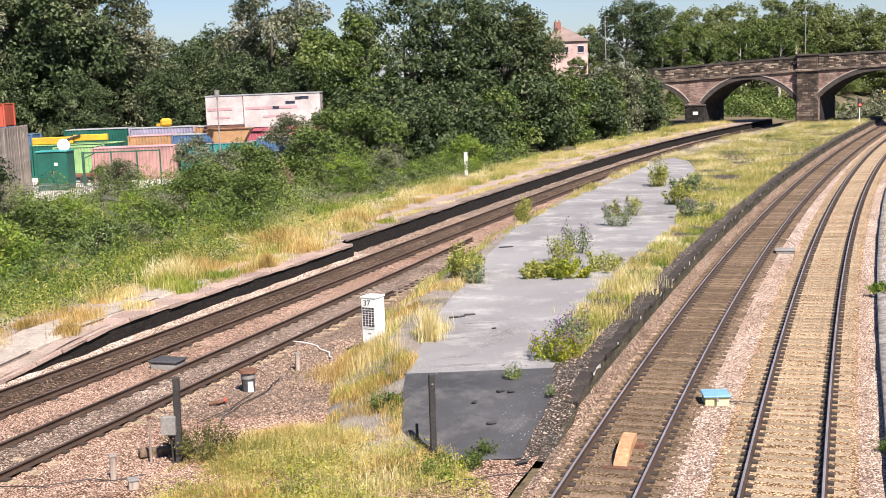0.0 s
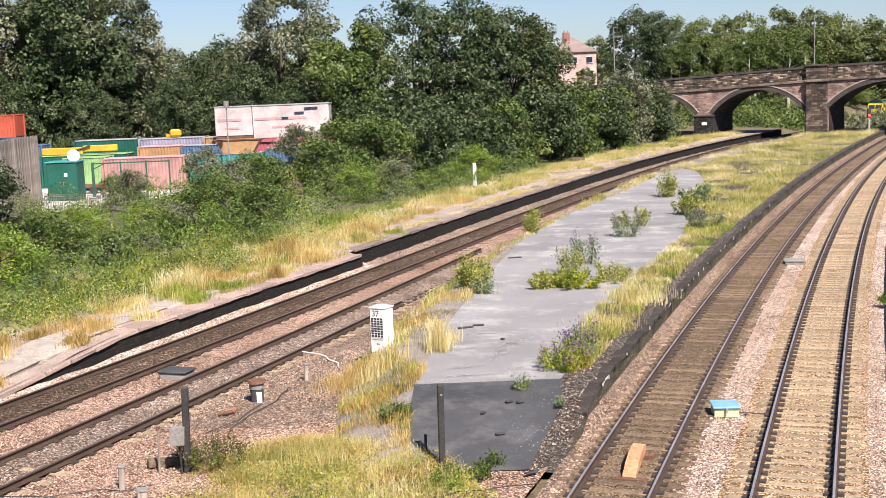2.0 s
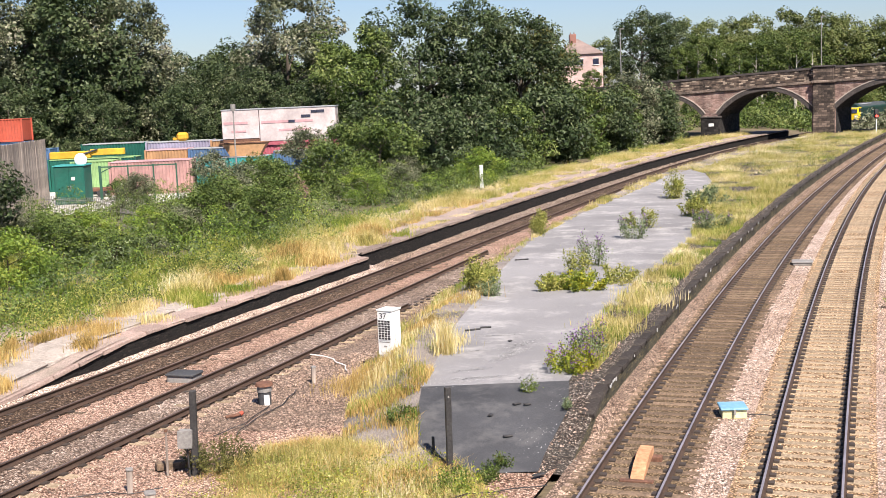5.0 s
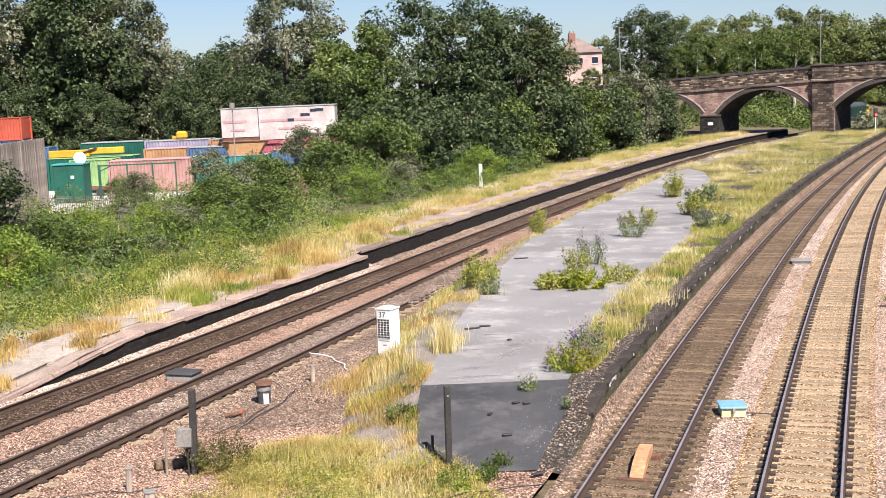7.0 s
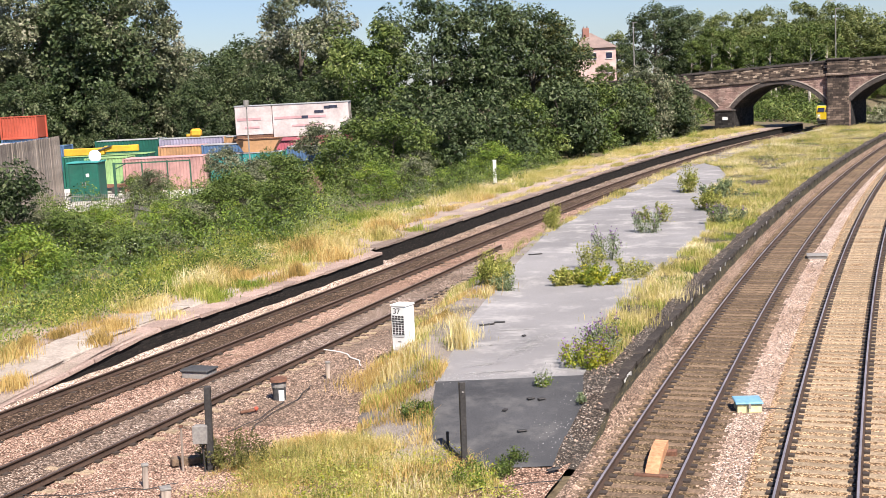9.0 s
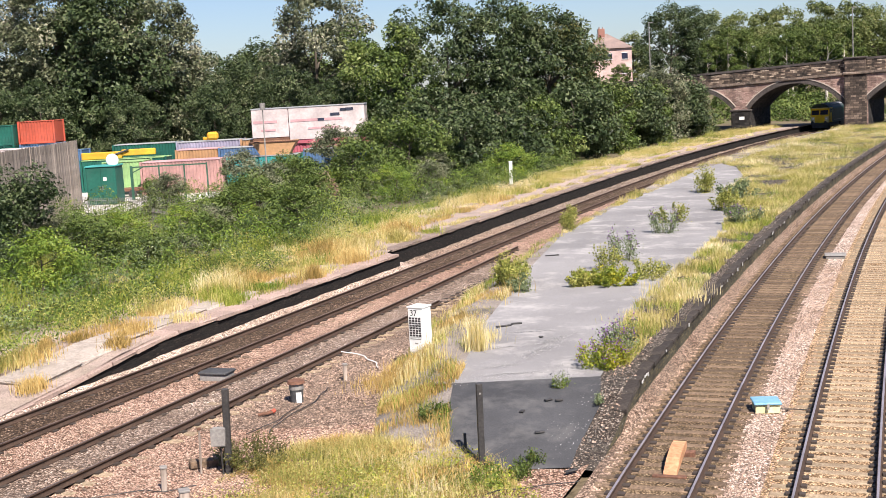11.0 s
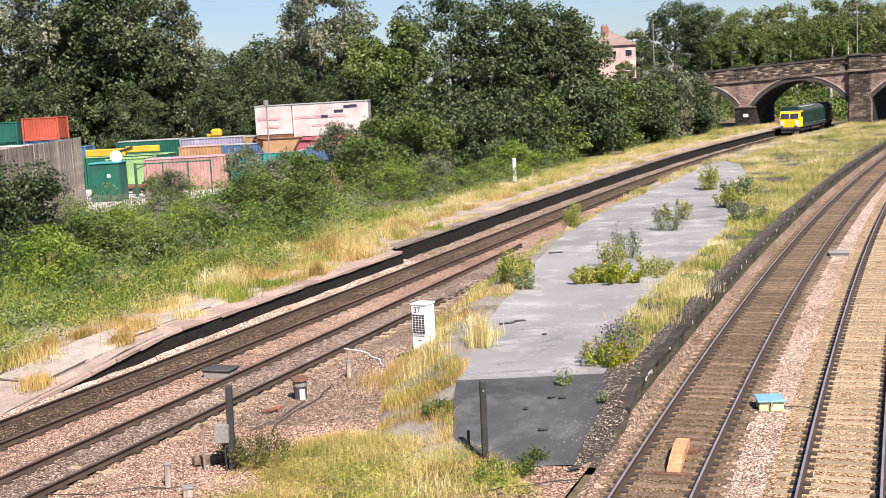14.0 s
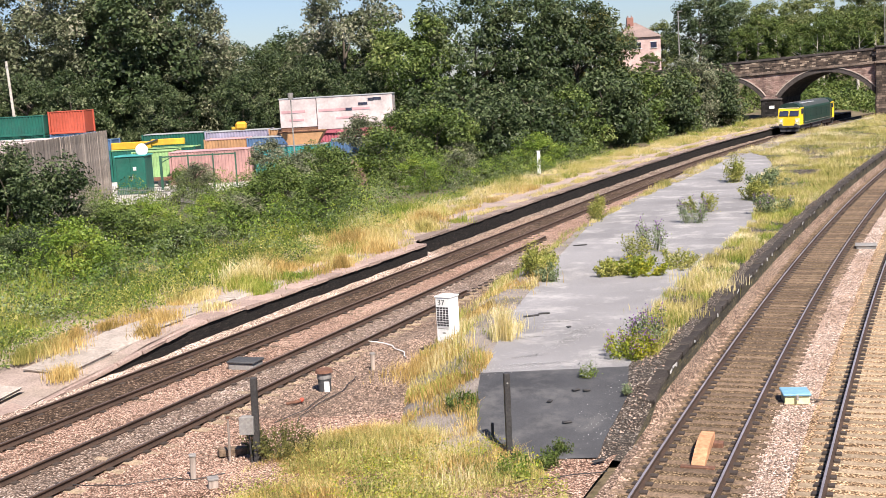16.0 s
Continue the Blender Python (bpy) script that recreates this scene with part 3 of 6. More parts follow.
def sweep(track, d, section, ys):
    rows = []
    for y in ys:
        s = heading(track, y)
        ring = []
        for u, z in section + section[:1]:
            p = off(track, y, d + u)
            ring.append((p[0], p[1], z))
        rows.append(ring)
    return rows


def build_track(track, y0, y1, kind, name, label, top="rail_top", cut=None):
    """Two rails on sleepers; the sleepers share one mesh."""
    t = empty(name, Matrix(), label, "railway track", kind="structure")
    for d in (-0.7525, 0.7525):
        end = y1 if d < 0 or cut is None else cut
        ys = np.arange(y0, end + 0.01, 1.0)
        rail = grid_mesh("rail", sweep(track, d, rail_section(), ys), "rail_side", t, smooth=False)
        grid_mesh("running_surface", [[off(track, y, d - 0.024, 0.0), off(track, y, d + 0.024, 0.0)] for y in ys], top, rail, "worn steel running surface")
    bm = bmesh.new()
    if kind == "concrete":
        add_box(bm, -1.25, 1.25, -0.13, 0.13, -0.33, -0.165, 0.02)
        seats = [(d + q, 0.06, -0.165, -0.12) for d in (-0.7525, 0.7525) for q in (-0.13, 0.13)]
    else:
        add_box(bm, -1.3, 1.3, -0.125, 0.125, -0.33, -0.172, 0.012)
        seats = [(d, 0.2, -0.172, -0.135) for d in (-0.7525, 0.7525)]
    for x, w, z0, z1 in seats:
        for v in add_box(bm, x - w, x + w, -0.09, 0.09, z0, z1):
            for fc in v.link_faces:
                fc.material_index = 1
    me = bpy.data.meshes.new("sleeper")
    bm.to_mesh(me)
    bm.free()
    me.materials.append(M["concrete" if kind == "concrete" else "timber"])
    me.materials.append(M["clip"])
    y, count = y0 + 0.3, 0
    rnd = random.Random(5)
    while y < min(y1, 172) and count < 296:
        ob = new("sleeper", me)
        ob.parent = t
        x, yy, _ = off(track, y)
        ob.matrix_basis = pose(x, yy, rnd.uniform(-0.006, 0.006) - (0.02 if track in (L1, L2) else 0.0), 0, 0, -math.degrees(heading(track, y)) + rnd.uniform(-1, 1))
        y += (0.5 if track in (R1, R2) else 0.66) * math.cos(heading(track, y))
        count += 1


def coped_wall(name, edge, zf, y0, y1, step, wall_material, coping_material, label, out, slab_len=0.9, depth=0.75, stones_from=0.0):
    """A platform's face with its coping stones, each a piece of its own. edge gives the top edge, out the side that faces the track (+1: to the right)."""
    root = empty(name, Matrix(), label, "platform wall", kind="structure")
    ys = np.arange(y0, y1 + 0.01, step)
    pts = [edge(y) for y in ys]
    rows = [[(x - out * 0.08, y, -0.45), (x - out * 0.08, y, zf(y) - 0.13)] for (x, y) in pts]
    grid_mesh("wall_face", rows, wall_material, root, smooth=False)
    rows = [[(x - out * 0.45, y, -0.45), (x - out * 0.45, y, zf(y) - 0.13)] for (x, y) in pts]
    grid_mesh("wall_back", rows, wall_material, root, smooth=False)
    rnd = random.Random(len(name))
    shapes = []
    for w in range(4):
        bm = box(-slab_len / 2 + 0.008, slab_len / 2 - 0.008, 0, depth, -0.13, 0, 0.018)
        for v in bm.verts:
            v.co += Vector((rnd.uniform(-0.012, 0.012), rnd.uniform(-0.02, 0.02), rnd.uniform(-0.008, 0.008)))
        me = bpy.data.meshes.new("coping_stone")
        bm.to_mesh(me)
        bm.free()
        me.materials.append(M[coping_material])
        shapes.append(me)
    y, n = max(y0, stones_from) + 0.4, 0
    while y < y1 - 0.4 and n < 290:
        (xa, ya), (xb, yb) = edge(y - 0.3), edge(y + 0.3)
        ang = math.atan2(yb - ya, xb - xa)
        x, yy = edge(y)
        slope = math.atan2(zf(y + 0.3) - zf(y - 0.3), 0.6)
        ob = new("coping_stone", shapes[n % 4])
        ob.parent = root
        turn = ang if out > 0 else ang + math.pi
        ob.matrix_basis = Matrix.Translation((x + out * rnd.uniform(-0.03, 0.02), yy, zf(y) + rnd.uniform(-0.015, 0.012))) @ Matrix.Rotation(turn, 4, "Z") @ Matrix.Rotation(-slope if out > 0 else slope, 4, "Y")
        y += slab_len * math.sin(ang)
        n += 1
    return root


def left_edge(y):
    p = off(L1, y, -left_gap(y))
    return p[0], p[1]


def paint_remnants():
    """Flaking white paint left on the island platform's edge."""
    rnd = random.Random(31)
    bm = bmesh.new()
    y = 29.5
    while y < 75:
        y += rnd.choice((0.12, 0.2, 1.2, 2.4, 3.5))
        h, w = rnd.uniform(0.05, 0.13), rnd.uniform(0.02, 0.06)
        a = heading(R1, y)
        add_box(bm, -0.012, 0.012, -w, w, -h, rnd.uniform(-0.03, 0.0), 0, Matrix.Translation((island_right(y) + 0.028, y, plat_z(y))) @ Matrix.Rotation(-a, 4, "Z"))
    tagged(part("paint_remnants", bm, "fleck"), "flakes of old white paint on the platform edge", "paint", kind="stuff")


def build_platforms():
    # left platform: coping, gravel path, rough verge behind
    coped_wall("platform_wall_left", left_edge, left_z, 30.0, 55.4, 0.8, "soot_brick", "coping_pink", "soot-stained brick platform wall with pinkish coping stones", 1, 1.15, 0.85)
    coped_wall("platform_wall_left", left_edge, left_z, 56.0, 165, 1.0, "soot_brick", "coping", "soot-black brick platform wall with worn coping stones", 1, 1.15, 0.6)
    rows_y = np.arange(29.5, 166, 0.75)
    rows = []
    for y in rows_y:
        a = left_edge(y)
        rows.append([(a[0] - 0.35 - k * 1.05 / math.cos(heading(L1, y)), y + k * 0.35, left_z(y) - 0.03 + bumps(a[0] - k, y, 0.9, 0.05)) for k in range(6)])
    tagged(grid_mesh("platform_left", rows, "path"), "disused platform top of pinkish gravel with weeds", "platform", kind="structure")
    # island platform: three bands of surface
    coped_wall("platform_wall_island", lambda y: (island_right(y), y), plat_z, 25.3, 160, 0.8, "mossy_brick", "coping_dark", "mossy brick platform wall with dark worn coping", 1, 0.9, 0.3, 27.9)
    paint_remnants()
    bands = (("platform_verge_left", "dirt_gravel", lambda y: island_left(y), lambda y: asphalt_left(y)), ("platform_surface", "asphalt", lambda y: asphalt_left(y), lambda y: asphalt_right(y)),
             ("platform_verge_right", "chips", lambda y: asphalt_right(y), lambda y: island_right(y) - 0.24))
    words = ("gravel and dirt verge on the disused platform", "cracked grey asphalt platform surface with pale stains", "dark gravelly verge along the platform edge")
    for (name, mat, fa, fb), w in zip(bands, words):
        o = strip(name, lambda y: (fa(y), y), lambda y: (fb(y), y), 0, mat, 30, 160, 0.5, 6, 0.012 if mat == "asphalt" else 0.05, w, "platform", lambda y, t: plat_z(y) + 0.005)
    strip("platform_ramp", lambda y: (float(np.interp(y, (24.2, 27, 30), (0.3, -1.2, -1.05))), y), lambda y: (float(np.interp(y, (24.2, 26.0, 28.2, 30), (1.25, 1.7, 2.45, 2.65))), y), 0, "asphalt_dark", 25.2, 30, 0.3, 6, 0.012, "dark tarmac ramp at the platform's end", "ramp", lambda y, t: plat_z(y) + 0.005)
    strip("platform_ramp_verge", lambda y: (float(np.interp(y, (24.2, 26.0, 28.2, 30), (1.25, 1.7, 2.45, 2.65))), y), lambda y: (island_right(y) - (0.24 if y > 28.4 else 0.06), y), 0, "chips", 25.2, 30, 0.3, 5, 0.03, "stony verge beside the ramp", "ramp", lambda y, t: plat_z(y) - 0.005 - (0.1 * t if y < 28.4 else 0))
    strip("platform_bank", lambda y: (island_left(y) - 1.6, y), lambda y: (float(np.interp(y, (24.2, 27, 30, 31), (0.3, -1.2, -1.05, -1.0))) if y < 31 else island_left(y) + 0.05, y), 0, "dirt_gravel", 24.2, 50, 0.5, 6, 0.05, "stony earth bank at the platform's end", "bank", lambda y, t: BED - 0.08 + (plat_z(y) - BED + 0.07) * t ** 0.8)
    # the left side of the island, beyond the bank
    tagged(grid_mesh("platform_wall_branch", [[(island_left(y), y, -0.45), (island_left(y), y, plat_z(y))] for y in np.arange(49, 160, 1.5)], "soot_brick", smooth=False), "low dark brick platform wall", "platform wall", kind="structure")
    # low wall and rubble bank on the far side of the main line
    ys = np.arange(8, 172, 1.0)
    rows = []
    for y in ys:
        z = 0.0 + bumps(y, 2, 0.5, 0.08)
        rows.append([off(R2, y, 1.95, -0.4), off(R2, y, 1.97, z), off(R2, y, 2.35, z + 0.03)] + [off(R2, y, 2.35 + k * 0.9, z + 0.1 * k + bumps(k * 3.1, y, 0.8, 0.14)) for k in range(1, 6)])
    tagged(grid_mesh("rubble_bank", rows, "rubble", smooth=False), "pale rubble bank behind a low dark wall", "bank", kind="structure")


ASPH_L = ((30, -1.05), (37.7, -0.24), (49.4, 1.74), (60.3, 3.87), (71.2, 7.6), (85, 12.9), (95.2, 16.4), (100, 19.0), (160, 49.5))
ASPH_R = ((30, 2.65), (34, 3.6), (38.2, 4.5), (42.2, 5.9), (48.5, 8.07), (56.9, 11.1), (62, 12.2), (70, 13.2), (88, 18.5), (96, 19.6), (100, 19.3), (160, 49.8))


def asphalt_left(y):
    return float(np.interp(y, [p[0] for p in ASPH_L], [p[1] for p in ASPH_L]))


def asphalt_right(y):
    return max(asphalt_left(y) + 0.05, float(np.interp(y, [p[0] for p in ASPH_R], [p[1] for p in ASPH_R])))


M["rubble"] = shade("rubble", (0.22, 0.19, 0.165), (0.62, 0.56, 0.5), 4, 0.8, 0.95, 0.8, stain=(0.07, 0.062, 0.05), stain_scale=0.9, stain_amount=0.85, bump_size=0.08)

# ---- stone arch bridge: local x along the face, y into it, z up ----
BRIDGE = Matrix.Translation((45.75, 151.8, 0.36)) @ Matrix.Rotation(radians(-25), 4, "Z") @ Matrix.Diagonal((0.955, 0.955, 0.955, 1))
SKEW = math.tan(radians(5))
DEEP = 9.0
ARCHES = ((-26.2, -15.85, 2.9, 5.55), (-13.5, -1.5, 2.95, 6.0), (1.5, 16.3, 3.4, 6.6), (18.7, 29.0, 3.5, 6.7))


def course_z(s):
    return 6.84 + (0.047 if s < 0 else 0.026) * s


def arch_z(s, arch):
    a, b, z0, z1 = arch
    h, c = (b - a) / 2, (a + b) / 2
    rise = z1 - z0
    rad = (h * h + rise * rise) / (2 * rise)
    return z1 - rad + math.sqrt(max(0, rad * rad - (s - c) ** 2))


def build_bridge():
    root = empty("road_bridge", BRIDGE, "old pinkish sandstone arch road bridge stained with soot", "bridge")
    walls = {0: bmesh.new(), DEEP: bmesh.new()}

    def deep(s, z, d):
        return (s + SKEW * d, d, z)
    soff = bmesh.new()
    edges = [-46.0]
    for a in ARCHES:
        edges += [a[0], a[1]]
    edges.append(46.0)
    for i in range(len(edges) - 1):
        a, b = edges[i], edges[i + 1]
        arch = ARCHES[i // 2] if i % 2 else None
        n = 28 if arch else 6
        for k in range(n):
            s0, s1 = a + (b - a) * k / n, a + (b - a) * (k + 1) / n
            z0, z1 = (arch_z(s0, arch), arch_z(s1, arch)) if arch else (-1.0, -1.0)
            for d, flip in ((0, False), (DEEP, True)):
                p = [deep(s0, z0, d), deep(s1, z1, d), deep(s1, course_z(s1), d), deep(s0, course_z(s0), d)]
                walls[d].faces.new([walls[d].verts.new(v) for v in (p[::-1] if flip else p)])
            if arch:
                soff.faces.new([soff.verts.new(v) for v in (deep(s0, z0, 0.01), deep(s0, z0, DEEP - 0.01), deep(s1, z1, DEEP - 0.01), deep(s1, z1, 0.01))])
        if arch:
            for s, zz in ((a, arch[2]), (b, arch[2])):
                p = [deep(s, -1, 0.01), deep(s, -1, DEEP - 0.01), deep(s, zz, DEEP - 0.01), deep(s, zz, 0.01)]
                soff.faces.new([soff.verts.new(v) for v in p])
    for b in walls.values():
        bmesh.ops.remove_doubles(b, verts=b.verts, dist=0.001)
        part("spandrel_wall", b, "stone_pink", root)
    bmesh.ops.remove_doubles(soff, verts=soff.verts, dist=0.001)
    # vault and jambs in a stone far darker than the pink face
    part("arch_barrel", soff, "stone_black", root, "near-black arch vault")
    bm = bmesh.new()
    bm.faces.new([bm.verts.new(deep(s, course_z(s) + 0.3, d)) for s, d in ((-46, 0), (0, 0), (46, 0), (46, DEEP), (0, DEEP), (-46, DEEP))])
    part("road_deck", bm, "asphalt", root)

    def band(s0, s1, za, zb, d0, d1, n=2):
        b = bmesh.new()
        rings = []
        for k in range(n + 1):
            s = s0 + (s1 - s0) * k / n
            c = course_z(s)
            rings.append([b.verts.new(deep(s, c + z, d)) for z, d in ((za, d0), (zb, d0), (zb, d1), (za, d1))])
        for r, q in zip(rings[:-1], rings[1:]):
            for k in range(4):
                b.faces.new((r[k], q[k], q[(k + 1) % 4], r[(k + 1) % 4]))
        b.faces.new(rings[0])
        b.faces.new(rings[-1][::-1])
        bmesh.ops.recalc_face_normals(b, faces=b.faces)
        return b
    for s0, s1 in ((-46, -1.35), (1.35, 46)):
        part("string_course", band(s0, s1, 0.0, 0.3, -0.22, 0.3), "string", root, "weathered projecting stone course")
        part("string_course", band(s0, s1, -0.12, 0.0, -0.1, 0.2), "string", root)
        part("parapet", band(s0, s1, 0.3, 1.75, 0.0, 0.45), "stone_buff", root, "buff and black parapet stone")
        part("parapet_coping", band(s0, s1, 1.75, 2.02, -0.08, 0.53), "ring_dark", root, "dark coping stones")
    part("parapet", band(-46, 46, 0.3, 1.75, DEEP - 0.45, DEEP), "stone_buff", root)
    for s0 in (-1.35,):
        b = box(-1.35, 1.35, -0.55, 0.6, -1.0, 6.75, 0.05)
        part("pier", b, "stone_dark", root, "projecting buttress of dark weathered stone")
        part("pier_cap", box(-1.5, 1.5, -0.75, 0.6, 6.75, 7.1, 0.08), "string", root)
        part("pier_pilaster", box(-1.3, 1.3, -0.5, 0.6, 7.1, 8.75, 0.04), "stone_dark", root)
        part("pier_coping", box(-1.42, 1.42, -0.65, 0.7, 8.75, 9.0, 0.07), "ring_dark", root)
    for s0, s1, z in ((-15.85, -13.5, 2.9), (16.3, 18.7, 3.4)):
        part("pier", box(s0 - 0.12, s1 + 0.12, -0.25, 0.4, -1.0, z - 0.25, 0.05), "stone_black", root, "soot-black stone pier")
        part("impost", box(s0 - 0.25, s1 + 0.25, -0.35, 0.4, z - 0.25, z, 0.06), "ring_dark", root)
    for arch in ARCHES:
        for mat, t0, t1, d in (("ring_dark", 0.0, 0.55, -0.06), ("ring_pale", 0.55, 0.68, -0.12)):
            b = bmesh.new()
            a, e, z0, z1 = arch
            h, c, rise = (e - a) / 2, (a + e) / 2, z1 - z0
            rad = (h * h + rise * rise) / (2 * rise)
            half = math.asin(h / rad)
            n = 32
            prev = None
            for k in range(n + 1):
                th = -half + 2 * half * k / n
                ring = []
                for r, dd in ((rad + t0, d), (rad + t1, d), (rad + t1, 0.05), (rad + t0, 0.05)):
                    ring.append(b.verts.new((c + r * math.sin(th), dd, z1 - rad + r * math.cos(th))))
                if prev:
                    for j in range(4):
                        b.faces.new((prev[j], ring[j], ring[(j + 1) % 4], prev[(j + 1) % 4]))
                prev = ring
            bmesh.ops.recalc_face_normals(b, faces=b.faces)
            part("arch_ring" if mat == "ring_dark" else "hood_mould", b, mat, root, "dark voussoir ring" if mat == "ring_dark" else "pale hood moulding")
    part("sign_plate", box(-14.9, -14.2, -0.29, -0.26, 1.55, 1.95), "white_paint", root, "small white bridge plate")


# ---- trees ----
def crown_points(rng, clumps, leaves, rx, rz, lift, clump_r, ragged=0.25):
    """Clumps of leaves in an uneven crown; returns centres and outward directions."""
    cs, os_ = [], []
    for _ in range(clumps):
        z = rng.uniform(-1.0, 1.0)
        a = rng.uniform(0, 2 * np.pi)
        w = math.sqrt(1 - abs(z) ** (2.6 if z > 0 else 4)) * (1 + 0.22 * math.sin(3 * a + 4 * z) + rng.normal() * ragged * 0.3)
        k = rng.uniform(0.4, 1.0) ** 0.45
        c = np.array([math.cos(a) * w * rx * k, math.sin(a) * w * rx * k, lift + z * (rz - clump_r * 0.5) + rng.normal() * 0.3])
        n = int(leaves * rng.uniform(0.6, 1.4))
        d = unit(rng.normal(size=(n, 3)))
        r = clump_r * rng.uniform(0.6, 1.3)
        p = c + d * (rng.uniform(0.3, 1, n) ** 0.5)[:, None] * r * [1, 1, 0.75]
        p[:, 2] -= 0.25 * r * ((d[:, :2] ** 2).sum(1))
        cs.append(p)
        os_.append(d * 0.5 + [0, 0, 0.55] + unit(c - [0, 0, lift * 0.8]) * 0.35)
    return np.concatenate(cs), np.concatenate(os_)


def make_tree(seed, h, r, leaf, bark, label, clumps=95, leaves=130, size=0.42, bottom=0.2, name="tree", clump_r=1.3):
    """A tapered trunk with limbs and a crown of leaf clumps; built at the origin."""
    rng = np.random.default_rng(seed)
    t = empty(name, Matrix(), label, "tree" if name == "tree" else "bush")
    bm = bmesh.new()
    lean = rng.normal(size=2) * 0.03 * h
    knots = [(0, 0, -0.5)]
    for k in range(1, 5):
        knots.append((lean[0] * k / 4 + rng.normal() * 0.12, lean[1] * k / 4 + rng.normal() * 0.12, h * 0.8 * k / 4))
    base = 0.022 * h
    for k in range(4):
        tube(knots[k], knots[k + 1], base * (1 - k * 0.23), base * (1 - (k + 1) * 0.23), 8, bm, False)
    for _ in range(9):
        k = rng.uniform(0.25, 0.85)
        j = min(3, int(k * 4))
        p0 = Vector(knots[j]).lerp(Vector(knots[j + 1]), k * 4 - j)
        a = rng.uniform(0, 6.283)
        ln = r * rng.uniform(0.5, 0.85)
        p1 = p0 + Vector((math.cos(a) * ln, math.sin(a) * ln, ln * rng.uniform(0.4, 0.9)))
        tube(p0, p1, base * 0.36, base * 0.08, 5, bm, False)
    part("trunk", bm, bark, t, smooth=True)
    rz = h * (1 - bottom) / 2
    p, o = crown_points(rng, clumps, leaves, r, rz * 1.0, h * bottom + rz, clump_r)
    keep = p[:, 2] > 0.05
    v, f = leaf_arrays(p[keep], size, o[keep], 0.2, rng, True)
    from_arrays("crown", v, f, leaf, t)
    return t


def put(ob, x, y, z, s=1.0, sz=None, turn=0.0, label=""):
    m = Matrix.Translation((x, y, z)) @ Matrix.Rotation(turn, 4, "Z") @ Matrix.Diagonal((s, s, sz or s, 1))
    c = copy_thing(ob, m)
    return tagged(c, label)


